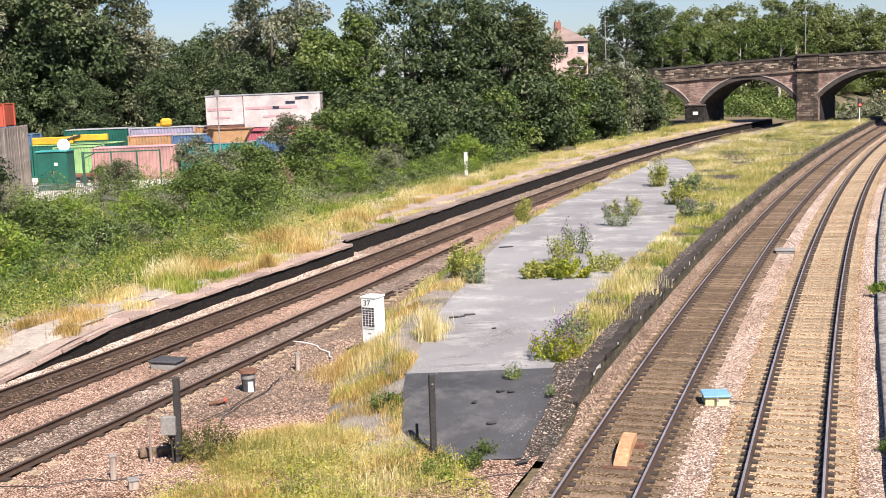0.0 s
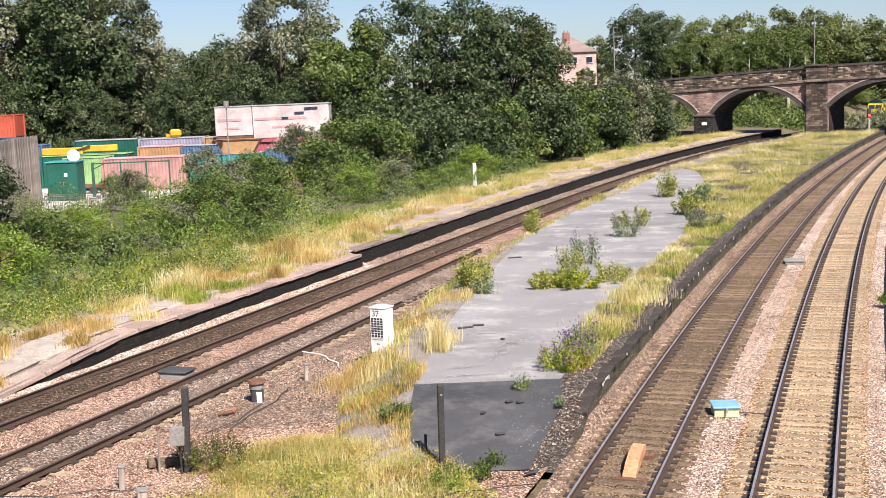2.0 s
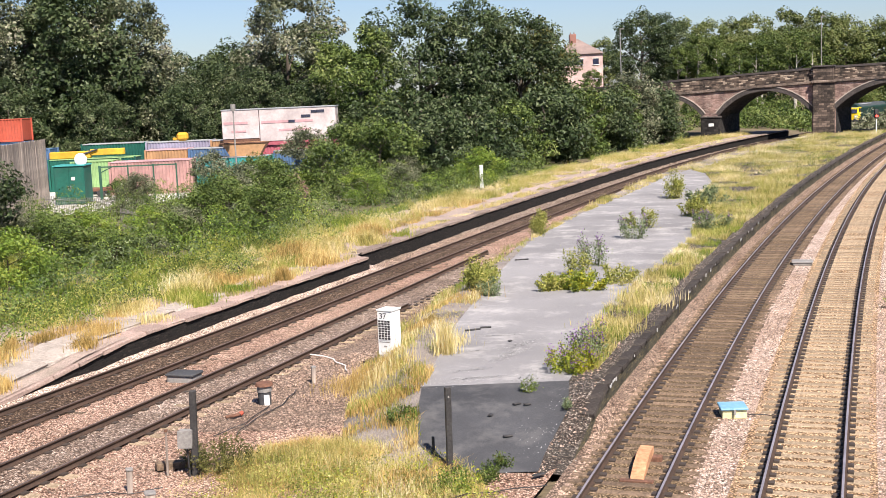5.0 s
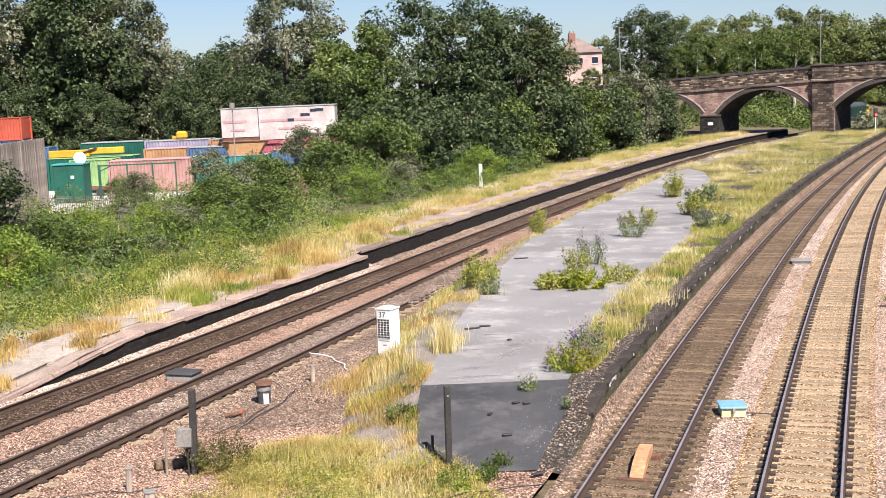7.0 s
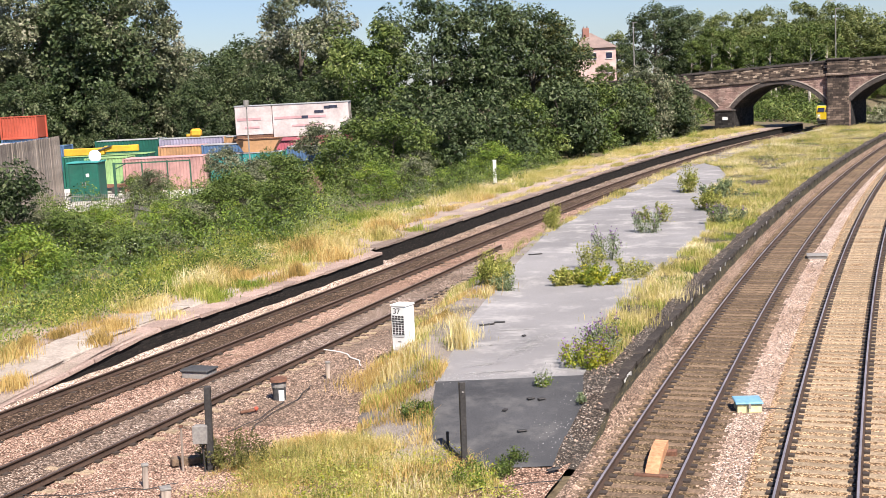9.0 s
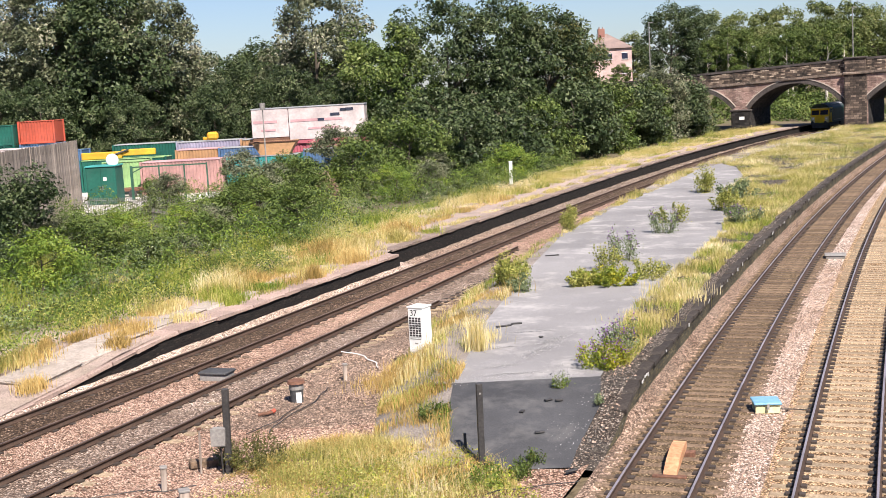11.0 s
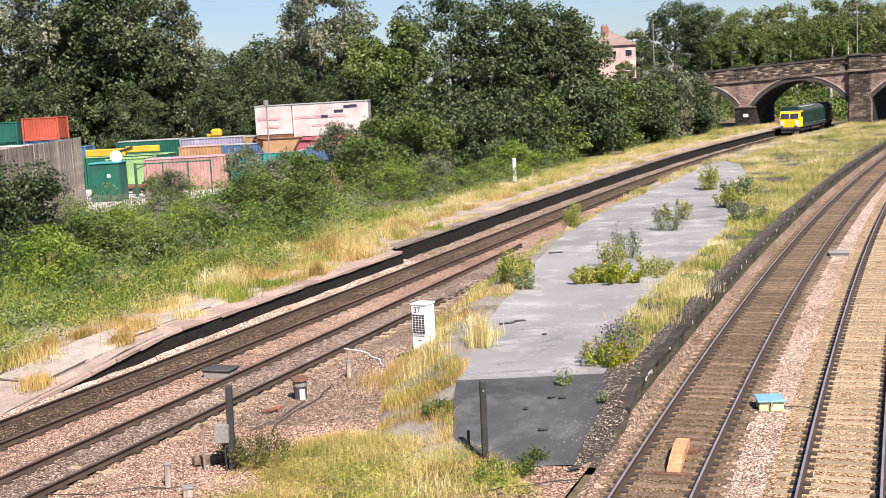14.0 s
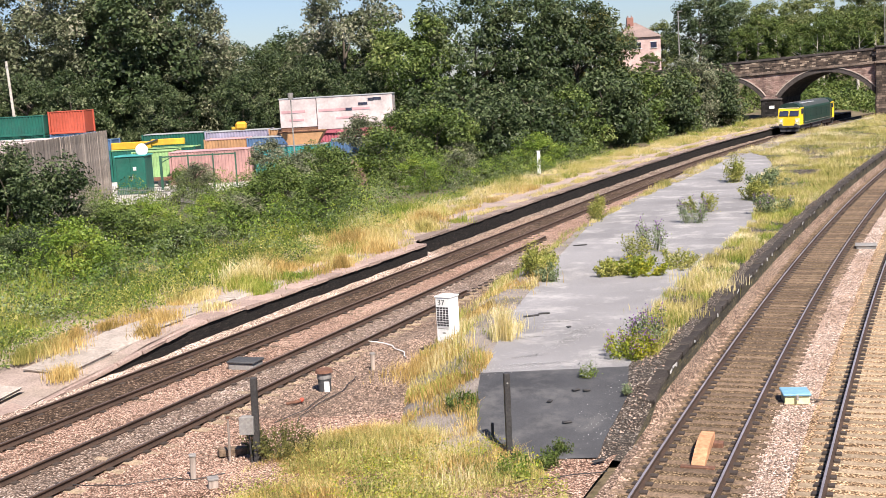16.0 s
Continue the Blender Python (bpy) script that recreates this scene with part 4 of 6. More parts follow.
def build_trees():
    rnd = random.Random(11)
    dark = make_tree(1, 16, 5.6, "leaf_dark", "bark", "tall dark green broadleaf tree at the wood's edge", 120, 215, 0.36, 0.04)
    dark_b = make_tree(2, 16, 5.0, "leaf_dark", "bark", "dark green sycamore with a dense crown", 115, 215, 0.36, 0.03)
    mid = make_tree(3, 14, 5.2, "leaf_mid", "bark", "mid-green maple with a rounded crown", 115, 240, 0.34, 0.04)
    silver = make_tree(4, 17, 4.4, "leaf_silver", "bark", "tall silver-green poplar with pale leaves", 125, 225, 0.32, 0.06)
    olive = make_tree(5, 13, 3.8, "leaf_olive", "bark", "olive-brown tree with a loose crown", 80, 240, 0.36, 0.06)
    wood = make_tree(6, 15, 4.6, "leaf_wood", "bark", "green woodland tree behind the bridge", 90, 150, 0.46, 0.03)
    birch = make_tree(7, 15, 2.9, "leaf_mid", "bark_pale", "slender birch with a white trunk", 32, 140, 0.38, 0.4, "tree", 1.0)
    shrub = make_tree(8, 5, 2.6, "leaf_mid", "bark", "dense green shrub beside the railway", 65, 165, 0.23, 0.0, "bush", 0.85)
    shrub_s = make_tree(9, 6, 2.6, "leaf_silver", "bark", "grey-green willow shrub in leaf", 70, 165, 0.22, 0.0, "bush", 0.85)
    shrub_d = make_tree(10, 5, 2.5, "leaf_dark", "bark", "dark green shrub with small leaves", 65, 170, 0.24, 0.0, "bush", 0.85)

    elder = make_tree(12, 5, 2.5, "leaf_dark", "bark", "dark elder bush with small dense leaves", 75, 280, 0.165, 0.0, "bush", 0.8)
    bright = make_tree(13, 5, 2.4, "leaf_bright", "bark", "bright green young shrub among brambles", 60, 150, 0.2, 0.0, "bush", 0.85)
    tall = {bright: 5, elder: 5, dark: 16, dark_b: 16, mid: 14, silver: 17, olive: 13, wood: 15, birch: 15, shrub: 5, shrub_s: 6, shrub_d: 5}

    def plant(kind, x, y, top, wide=1.0):
        z = land(x, y) - 0.1
        k = (top - z) / tall[kind]
        put(kind, x, y, z, k * wide, k, rnd.uniform(0, 6.28))
    # wood behind the yard
    for x, y, k, top in ((-70, 140, silver, 21), (-60, 136, dark, 19), (-51.5, 132, silver, 22.5), (-44.5, 128, silver, 22), (-37.5, 126, dark_b, 21.5), (-33, 127, silver, 19.5), (-41, 132, dark, 20.5), (-27, 140, dark, 12.5),
                         (-37, 168, dark, 14.5), (-30, 166, mid, 14.6), (-25, 168, dark_b, 14.8), (-21.5, 136, dark, 13.5), (-16.6, 128, silver, 20.0), (-19, 120, dark, 11), (-12.4, 130, dark_b, 13.5),
                         (-9.2, 117, mid, 14.4), (-3.2, 121, dark, 17.3), (2.6, 124, dark_b, 17.0), (7.0, 128, dark, 15.8), (9.4, 133, olive, 14.4), 
                         (-43, 119, dark, 11), (-54, 118, dark_b, 12), (-26, 119, dark_b, 10), (-34, 119, dark, 9.5), (-48, 120, dark_b, 11), (-14, 116, dark, 9.5)):
        plant(k, x, y, top, 0.92)
    for k in range(9):
        plant((dark, dark_b, mid)[k % 3], -78 + k * 7.2, 150 + (k % 2) * 4, 13.0 + (k * 7 % 5) * 0.5, 1.1)
    # shrubs along the platform and round the yard
    for x, y, k, top in ((-9, 100, shrub, 5.6), (-5.5, 97, shrub, 5.8), (-12.2, 98.5, shrub_s, 5.4), (-15, 94, shrub, 3.6), (-1.5, 101, shrub_d, 6.6), (2.0, 107, shrub_d, 7.6), (5.2, 111, shrub, 6.4),
                         (-3, 108, shrub_d, 8.2), (-8, 108, shrub_d, 7.4), (9, 121, shrub_d, 8.4), (12.4, 128, shrub, 7.6), (16.6, 137, shrub_d, 7.6), (18.6, 143, shrub, 7.2), (20.8, 147, shrub_s, 8.9), (23.6, 152, shrub_d, 8.2), (25.8, 155, shrub_s, 6.4),
                         (27.0, 157, shrub, 5.6), (14.6, 139, shrub, 7.4), (-18.0, 91, shrub_s, 4.2), (-21.0, 80, shrub_s, 3.4), (-23.8, 56, elder, 5.9), (-27, 58, elder, 6.0), (-21.5, 52, elder, 2.6),
                         (-22.6, 83, shrub, 2.9), (-12.8, 84, shrub, 3.8), (-9.5, 90, shrub, 4.6), (-16.2, 80, shrub, 2.6)):
        plant(k, x, y, top)
    # beyond the bridge
    for x, y, k, top in ((33, 268, wood, 17.5), (31, 200, dark_b, 19.4), (36, 206, dark, 19.0), (24.5, 215, mid, 10.5), (40, 214, wood, 18.4), (45, 218, wood, 18.2), (50, 222, wood, 18.4), (55, 226, wood, 19.2), (61, 224, wood, 19.8), (67, 224, wood, 19.4),
                         (73, 230, wood, 18.6), (80, 232, wood, 17.8), (87, 236, wood, 17), (94, 240, wood, 15), (102, 244, wood, 15), (110, 230, wood, 15), (90, 205, wood, 13), (98, 190, wood, 12),
                         (41, 198, shrub, 9), (47, 203, shrub, 10), (38, 192, shrub, 6.5), (52, 207, shrub, 10), (57, 192, shrub_s, 4.6), (60.5, 193, shrub_s, 4.6), (64, 211, shrub, 9), (44, 208, shrub, 11),
                         (36, 186, shrub, 5), (71, 217, shrub, 9), (85, 200, shrub, 9), (58, 218, shrub, 11), (43, 190, shrub, 5.5), (47, 194, shrub, 6.2), (40, 184, shrub, 4.0), (33, 190, shrub_d, 7), (53, 199, shrub, 6.5)):
        plant(k, x, y, top)
    for x, y, top in ((42, 206, 15.0), (47.5, 210, 15.8), (53, 212, 15.2), (58.5, 212, 16.2), (64, 217, 16.6), (69.5, 219, 16), (76, 223, 15.6), (83, 227, 15)):
        plant(wood, x, y, top, 1.15)
    for k in range(14):
        plant(birch, 36 + k * 1.6 + rnd.uniform(-0.6, 0.6), 196 + rnd.uniform(0, 14), rnd.uniform(13, 15.5))
    for _ in range(40):
        y = rnd.uniform(50, 98)
        x = rnd.uniform(float(np.interp(y, (50, 72, 77, 98), (-24, -24, -18.5, -16.5))), left_edge(y)[0] - 9)
        plant(rnd.choice((shrub, shrub_s, bright, shrub, bright)), x, y, land(x, y) + rnd.uniform(1.3, 3.0), 1.15)
    for o in (elder, bright, dark, dark_b, mid, silver, olive, wood, birch, shrub, shrub_s, shrub_d):
        for c in list(o.children) + [o]:
            bpy.data.objects.remove(c)


# ---- diesel locomotive: y ahead, z from the rail heads ----
def build_loco():
    loco = empty("diesel_locomotive", Matrix(), "dark green diesel freight locomotive with bright yellow cab ends", "locomotive")
    W, E = 1.3, 8.6     # half width, end of the cab

    def prism(rows, y0, y1, pinch=1.0):
        bm = bmesh.new()
        a = [bm.verts.new((x, y0, z)) for x, z in rows]
        b = [bm.verts.new((x * pinch, y1, z)) for x, z in rows]
        n = len(rows)
        for k in range(n):
            bm.faces.new((a[k], b[k], b[(k + 1) % n], a[(k + 1) % n]))
        bm.faces.new(a[::-1])
        bm.faces.new(b)
        bmesh.ops.recalc_face_normals(bm, faces=bm.faces)
        return bm
    side = [(-1.27, 0.95), (-1.27, 2.75), (-1.16, 2.95), (1.16, 2.95), (1.27, 2.75), (1.27, 0.95)]
    roof = [(-1.16, 2.95), (-0.95, 3.25), (-0.5, 3.45), (0.5, 3.45), (0.95, 3.25), (1.16, 2.95)]
    body = part("body", prism(side, -6.7, 6.7), "loco_green", loco)
    top = part("roof", prism(roof, -6.7, 6.7), "loco_roof", loco, "dark grey roof with vents")
    for y in (-4.6, -1.4, 1.6, 4.4):
        part("roof_fan", tube((0, y, 3.44), (0, y, 3.52), 0.55, 0.5, 16), "dark_grey", top)
    for s in (-1, 1):
        part("roof_panel", box(s * 0.72 - 0.2, s * 0.72 + 0.2, 0.5, 6.3, 3.3, 3.42, 0.03), "roof_grey", top, "pale roof panel")
        for y in (-5.2, -2.6, 0.0, 2.6, 5.2):
            part("side_grille", box(s * 1.275 - 0.012, s * 1.275 + 0.012, y - 0.9, y + 0.9, 1.7, 2.55, 0.005), "loco_dark", body, "dark ventilation grille")
        part("handrail", tube((s * 1.3, -6.4, 1.2), (s * 1.3, 6.4, 1.2), 0.02, 0.02, 6), "grey_metal", body)
        part("sill", box(s * 1.29 - 0.03, s * 1.29 + 0.03, -8.3, 8.3, 0.86, 0.96, 0.01), "dark_grey", body)
    for e in (-1, 1):
        prof = [(6.7, 0.92), (6.7, 2.95), (8.3, 2.95), (8.42, 2.72), (E, 1.95), (E, 0.92)]
        bm = bmesh.new()
        sd = [[bm.verts.new((sx * (W - 0.04 if z > 2.9 else W if y < 8 else W - 0.06), y * e, z)) for y, z in prof] for sx in (-1, 1)]
        n = len(prof)
        for k in range(n):
            j = (k + 1) % n
            bm.faces.new((sd[0][k], sd[0][j], sd[1][j], sd[1][k]))
        for q in sd:
            bm.faces.new(q)
        bmesh.ops.recalc_face_normals(bm, faces=bm.faces)
        cab = part("cab", bm, "loco_yellow", loco, "bright yellow driving cab")
        dome = [(-1.27, 2.9), (-1.22, 3.06), (-0.98, 3.3), (-0.5, 3.47), (0.5, 3.47), (0.98, 3.3), (1.22, 3.06), (1.27, 2.9)]
        part("cab_roof", prism(dome, 6.69 * e, 8.36 * e, 0.97), "loco_dark", cab, "dark domed cab roof with a pale brow")
        lo, hi = sorted((8.345 * e, 8.42 * e))
        part("brow", box(-1.16, 1.16, lo, hi, 2.86, 2.96, 0.02), "cream", cab, "pale strip over the windscreens")
        ang = math.atan2(8.56 - 8.42, 2.72 - 2.1) + 0.12
        for s in (-1, 1):
            part("windscreen", box(-0.53, 0.53, -0.03, 0.03, -0.42, 0.4, 0.02), "glass", cab, m=Matrix.Translation((s * 0.59, e * 8.49, 2.4)) @ Matrix.Rotation(e * ang, 4, "X"))
            lo, hi = sorted((e * 7.3, e * 8.0))
            part("side_window", box(s * 1.29 - 0.02, s * 1.29 + 0.02, lo, hi, 2.2, 2.8, 0.02), "glass", cab)
            lo, hi = sorted((e * 6.75, e * 7.15))
            part("cab_door", box(s * 1.3 - 0.015, s * 1.3 + 0.015, lo, hi, 1.0, 2.8, 0.01), "loco_dark", cab, "dark green cab door")
            part("headlight", tube((s * 0.9, e * 8.58, 1.45), (s * 0.9, e * 8.66, 1.45), 0.13, 0.12, 12), "lens_white", cab)
            part("buffer", tube((s * 0.87, e * 8.5, 0.95), (s * 0.87, e * 9.0, 0.95), 0.1, 0.22, 14), "dark_grey", cab)
            lo, hi = sorted((e * (E - 0.01), e * (E + 0.03)))
            xl, xh = sorted((s * 0.68, s * 1.22))
            part("corner_panel", box(xl, xh, lo, hi, 0.95, 1.75, 0.01), "cream", cab, "pale corner panel with lamps")
        lo, hi = sorted((e * 8.3, e * 8.66))
        part("buffer_beam", box(-1.22, 1.22, lo, hi, 0.62, 0.92, 0.03), "dark_grey", loco)
        lo, hi = sorted((e * 8.35, e * 8.55))
        part("snow_plough", box(-1.1, 1.1, lo, hi, 0.18, 0.62, 0.04), "dark_grey", loco)
        lo, hi = sorted((e * 8.6, e * 8.85))
        part("coupling_hook", box(-0.06, 0.06, lo, hi, 0.75, 0.9, 0.02), "dark_grey", loco)
    part("fuel_tank", box(-1.12, 1.12, -2.2, 2.2, 0.28, 0.9, 0.12), "dark_grey", loco)
    wheels = []
    for by in (-5.3, 5.3):
        part("bogie", box(-1.1, 1.1, by - 2.3, by + 2.3, 0.42, 0.8, 0.06), "dark_grey", loco)
        for wy in (-1.75, 0.0, 1.75):
            b = tube((-0.82, 0, 0), (-0.68, 0, 0), 0.5, 0.5, 20)
            tube((0.68, 0, 0), (0.82, 0, 0), 0.5, 0.5, 20, b)
            tube((-0.7, 0, 0), (0.7, 0, 0), 0.09, 0.09, 8, b)
            wheels.append((part("wheelset", b, "rail_side", loco), by + wy))
    loco.scale = (0.93, 0.93, 0.93)
    return loco, wheels


def loco_path(t):
    """y of the locomotive's front along the branch."""
    return float(np.interp(t, TRAIN_T, TRAIN_Y))


TRAIN_T = (0.0, 2.0, 3.5, 7.0, 9.0, 11.5, 12.0, 12.5, 13.0, 13.5, 14.0, 14.5, 15.0, 15.5, 16.0)
TRAIN_Y = (206.0, 197.0, 190.4, 176.4, 168.4, 156.8, 154.7, 152.4, 150.0, 147.6, 145.0, 142.4, 139.7, 137.0, 134.2)


def loco_pose(t):
    y = loco_path(t)
    a = Vector(off(L1, y + 2.4))
    b = Vector(off(L1, y + 11.2))
    d = (a - b).normalized()
    c = a + (b - a) * 0.5
    return Matrix.Translation((c.x, c.y, 0)) @ Matrix.Rotation(math.atan2(-d.x, d.y), 4, "Z")


def motions():
    walk(LOCO, [(k * 0.5, loco_pose(k * 0.5)) for k in range(33)])
    y0 = loco_path(0)
    for w, at_y in WHEELS:
        rows = []
        for k in range(161):
            t = k * 0.1
            run = (y0 - loco_path(t)) / math.cos(0.56)
            rows.append((t, Matrix.Translation((0, at_y, 0.5)) @ Matrix.Rotation(-run / 0.5, 4, "X")))
        walk(w, rows)


# ---- ground cover: grasses, weeds and brambles ----
def spread(n, y0, y1, left, right, zf, rng=RNG, clump=0.0, bare=-0.05):
    """Points scattered over the band between two lines, bunched into tufts by clump metres."""
    ys = rng.uniform(y0, y1, n)
    t = rng.random(n)
    a, b = np.array([left(y) for y in ys]), np.array([right(y) for y in ys])
    xs = a + (b - a) * t
    if clump:
        keep = np.array([noise.noise((x * clump, y * clump, 9.1)) for x, y in zip(xs, ys)]) > rng.uniform(bare - 0.25, bare + 0.25, n)
        xs, ys = xs[keep], ys[keep]
    return np.stack([xs, ys, np.array([zf(x, y) for x, y in zip(xs, ys)])], 1)


def grass(name, pts, height, width, material, label, lean=0.4):
    tuft = np.array([0.75 + 1.1 * noise.noise((x * 0.45, y * 0.45, 5.5)) + 0.5 * noise.noise((x * 1.6, y * 1.6, 2.5)) for x, y, _ in pts]).clip(0.3, 1.5)
    v, f = blade_arrays(pts, height * tuft, width, lean, RNG, width > 0.02)
    return tagged(from_arrays(name, v, f, material), label, "grass", kind="stuff")


def brambles(name, pts, size, material, label, category="undergrowth"):
    v, f = leaf_arrays(pts, size, np.tile([0, -0.25, 0.7], (len(pts), 1)), 0.2, RNG, True)
    return tagged(from_arrays(name, v, f, material), label, category, kind="stuff")


def weed(x, y, z, h, r, stems, leaf, label, flower=None, name="weed", size=0.1, per=60, flat=False):
    """A weed of several leafy stems, with flower heads."""
    rng = np.random.default_rng(int(abs(x * 37 + y * 101)))
    size, per = size * 0.66, int(per * 1.5)
    w = empty(name, Matrix.Translation((x, y, z)), label, "weed")
    bm = bmesh.new()
    ps, fl = [], []
    for _ in range(stems):
        a, k = rng.uniform(0, 6.283), rng.random() ** 0.6
        foot = Vector((math.cos(a) * r * 0.5 * k, math.sin(a) * r * 0.5 * k, -0.05))
        hh = h * rng.uniform(0.55, 1.05) * (1 - 0.35 * k)
        tip = Vector((math.cos(a) * r * k, math.sin(a) * r * k, hh)) + Vector(rng.normal(size=3) * 0.05 * h)
        tube(foot, tip, 0.012, 0.005, 4, bm, False)
        u = rng.uniform(0.08, 1, per)[:, None] ** (0.8)
        spreadw = 0.1 * h * (1 - 0.6 * u) + 0.025
        ps.append(np.array(foot) * (1 - u) + np.array(tip) * u + rng.normal(size=(per, 3)) * spreadw)
        if flower:
            fl.append(np.array(tip) + rng.normal(size=(14, 3)) * [0.05, 0.05, 0.09])
    part("stem", bm, "leaf_olive", w)
    p = np.concatenate(ps)
    p[:, 2] = np.maximum(p[:, 2], 0.02)
    v, f = leaf_arrays(p, size, np.tile([0, 0, 0.5], (len(p), 1)), 0.25, rng)
    from_arrays("foliage", v, f, leaf, w)
    if flower:
        v, f = leaf_arrays(np.concatenate(fl), 0.055, None, 0.1, rng)
        tagged(from_arrays("flower_head", v, f, flower, w, "flower heads"), kind="stuff")
    return w


def left_x(y, d):
    """x at distance d behind the left platform's edge."""
    return left_edge(y)[0] - d / math.cos(heading(L1, y))


def bank_z(x, y):
    a = island_left(y) - 1.6
    b = float(np.interp(y, (24.2, 27, 30, 31), (0.3, -1.2, -1.05, -1.0))) if y < 31 else island_left(y)
    t = (x - a) / max(0.3, b - a)
    return BED - 0.1 if t < 0 else BED - 0.08 + (plat_z(y) - BED + 0.05) * min(1, t) ** 0.8


def thicket(x, y):
    return land(x, y) + 0.15 + 2.0 * max(0, 0.3 + noise.noise((x * 0.22, y * 0.22, 1.3)) * 1.3 + noise.noise((x * 0.75, y * 0.75, 2.3)) * 0.8)


def build_cover():
    rng = RNG
    fl = lambda y: float(np.interp(y, (20.3, 24, 26, 27.6), (-7.0, -6.7, -5.9, -4.6)))
    fr = lambda y: float(np.interp(y, (20.3, 23, 25, 27.6), (0.9, 0.75, 0.15, -1.3)))
    nearz = lambda x, y: BED - 0.06 + 0.12 * max(0, noise.noise((x * 0.7, y * 0.7, 0)))
    grass("grass_near", spread(34000, 20.3, 27.4, fl, fr, nearz, clump=0.9), 0.3, 0.013, "grass_meadow", "yellow-green meadow grass in front of the platform ramp", 1.0)
    grass("grass_near_dry", spread(44000, 20.3, 28.0, fl, fr, nearz, clump=0.7), 0.3, 0.014, "grass_brown", "dry brown grass in front of the platform ramp", 1.1)
    grass("grass_near_straw", spread(24000, 20.3, 27.4, fl, fr, nearz, clump=0.6), 0.4, 0.011, "grass_straw", "straw-coloured grass stalks before the platform ramp", 0.4)
    brambles("herbs_near_green", spread(30000, 20.3, 26.8, lambda y: fl(y) + 0.6, fr, lambda x, y: nearz(x, y) + rng.uniform(0.02, 0.42), clump=0.5), 0.05, "leaf_weed", "pale green feathery weeds among the grass", "weeds")
    brambles("herbs_near", spread(16000, 20.3, 26.6, lambda y: fl(y) + 1, fr, lambda x, y: nearz(x, y) + rng.uniform(0.02, 0.36), clump=0.55), 0.055, "leaf_ragwort", "low green and yellow weeds among the grass", "weeds")
    bl, br_ = lambda y: island_left(y) - 1.5, lambda y: asphalt_left(y) + 0.1 if y > 30 else -1.1
    grass("grass_bank", spread(15000, 26.5, 48, bl, br_, bank_z, clump=0.8, bare=0.26), 0.4, 0.014, "grass_straw", "tall straw-yellow grass on the platform's bank", 0.9)
    grass("grass_bank_brown", spread(15300, 26.5, 33, bl, br_, bank_z, clump=0.7, bare=0.1), 0.26, 0.013, "grass_brown", "brown dry grass on the stony bank", 0.7)
    grass("grass_bank_green", spread(15300, 27, 60, bl, lambda y: asphalt_left(y), bank_z, clump=0.7, bare=0.2), 0.36, 0.015, "grass_green", "green grass tufts along the asphalt's edge", 0.5)
    ir = lambda y: max(asphalt_right(y) + 0.25, island_right(y) - (0.62 if y < 64 else 0.5))
    pz = lambda x, y: plat_z(y) - 0.02
    grass("grass_edge", spread(32000, 31, 64, lambda y: asphalt_right(y) - 0.15, ir, pz, clump=0.9, bare=0.1), 0.38, 0.015, "grass_straw", "straw-yellow grass along the platform edge", 0.9)
    grass("grass_edge_green", spread(20400, 31, 64, lambda y: asphalt_right(y) - 0.2, ir, pz, clump=0.6, bare=0.15), 0.34, 0.017, "grass_green", "green grass along the platform edge", 0.55)
    grass("grass_island_far", spread(88400, 60, 151, asphalt_right, ir, pz, clump=0.35), 0.55, 0.032, "grass_straw", "tall pale yellow grass covering the platform's far end", 0.95)
    grass("grass_island_green", spread(30000, 58, 151, asphalt_right, lambda y: island_right(y) - 0.5, pz, clump=0.45), 0.5, 0.035, "grass_green", "green tussocks on the platform's far end", 1.0)
    grass("grass_island_left", spread(15300, 58, 151, lambda y: island_left(y), lambda y: asphalt_left(y) + 0.2, pz, clump=0.6), 0.4, 0.028, "grass_straw", "dry grass fringe along the low platform wall", 0.5)
    lz = lambda x, y: left_z(y) - 0.05
    grass("grass_left_front", spread(34000, 44, 150, lambda y: left_x(y, 1.7), lambda y: left_x(y, 0.7), lz, clump=0.55, bare=0.12), 0.34, 0.025, "grass_straw", "tufts of dry grass beside the coping stones", 0.5)
    grass("grass_left_back", spread(96000, 50, 160, lambda y: left_x(y, 6.2), lambda y: left_x(y, 2.7), lambda x, y: max(left_z(y) - 0.1, land(x, y)), clump=0.4), 0.62, 0.029, "grass_straw", "tall straw grass behind the disused platform", 0.85)
    grass("grass_left_green", spread(70000, 40, 150, lambda y: left_x(y, 8.0), lambda y: left_x(y, 2.8), lambda x, y: max(left_z(y) - 0.15, land(x, y)), clump=0.35), 0.6, 0.032, "grass_green", "lush yellow-green grass behind the disused platform", 0.9)
    grass("grass_left_rusty", spread(22000, 36, 80, lambda y: left_x(y, 4.0), lambda y: left_x(y, 2.5), lz, clump=0.6, bare=0.2), 0.55, 0.021, "grass_brown", "rusty orange seed grass beside the path", 0.45)
    herb = lambda x, y: left_z(y) - 0.1 + rng.random() ** 0.8 * max(0.15, 0.55 + 0.9 * noise.noise((x * 0.6, y * 0.6, 7.7)))
    for mat, n, size, lab in (("leaf_weed", 30000, 0.085, "pale yellow-green herbs behind the slabs"), ("leaf_mid", 26000, 0.1, "dark green nettles behind the slabs"), ("leaf_bright", 16000, 0.09, "fresh green herbs behind the slabs")):
        brambles("herbs_" + mat[5:], spread(n, 31, 62, lambda y: left_x(y, 7.5), lambda y: left_x(y, 3.3), herb, clump={"leaf_weed": 0.5, "leaf_mid": 0.42, "leaf_bright": 0.35}[mat]), size, mat, lab, "weeds")
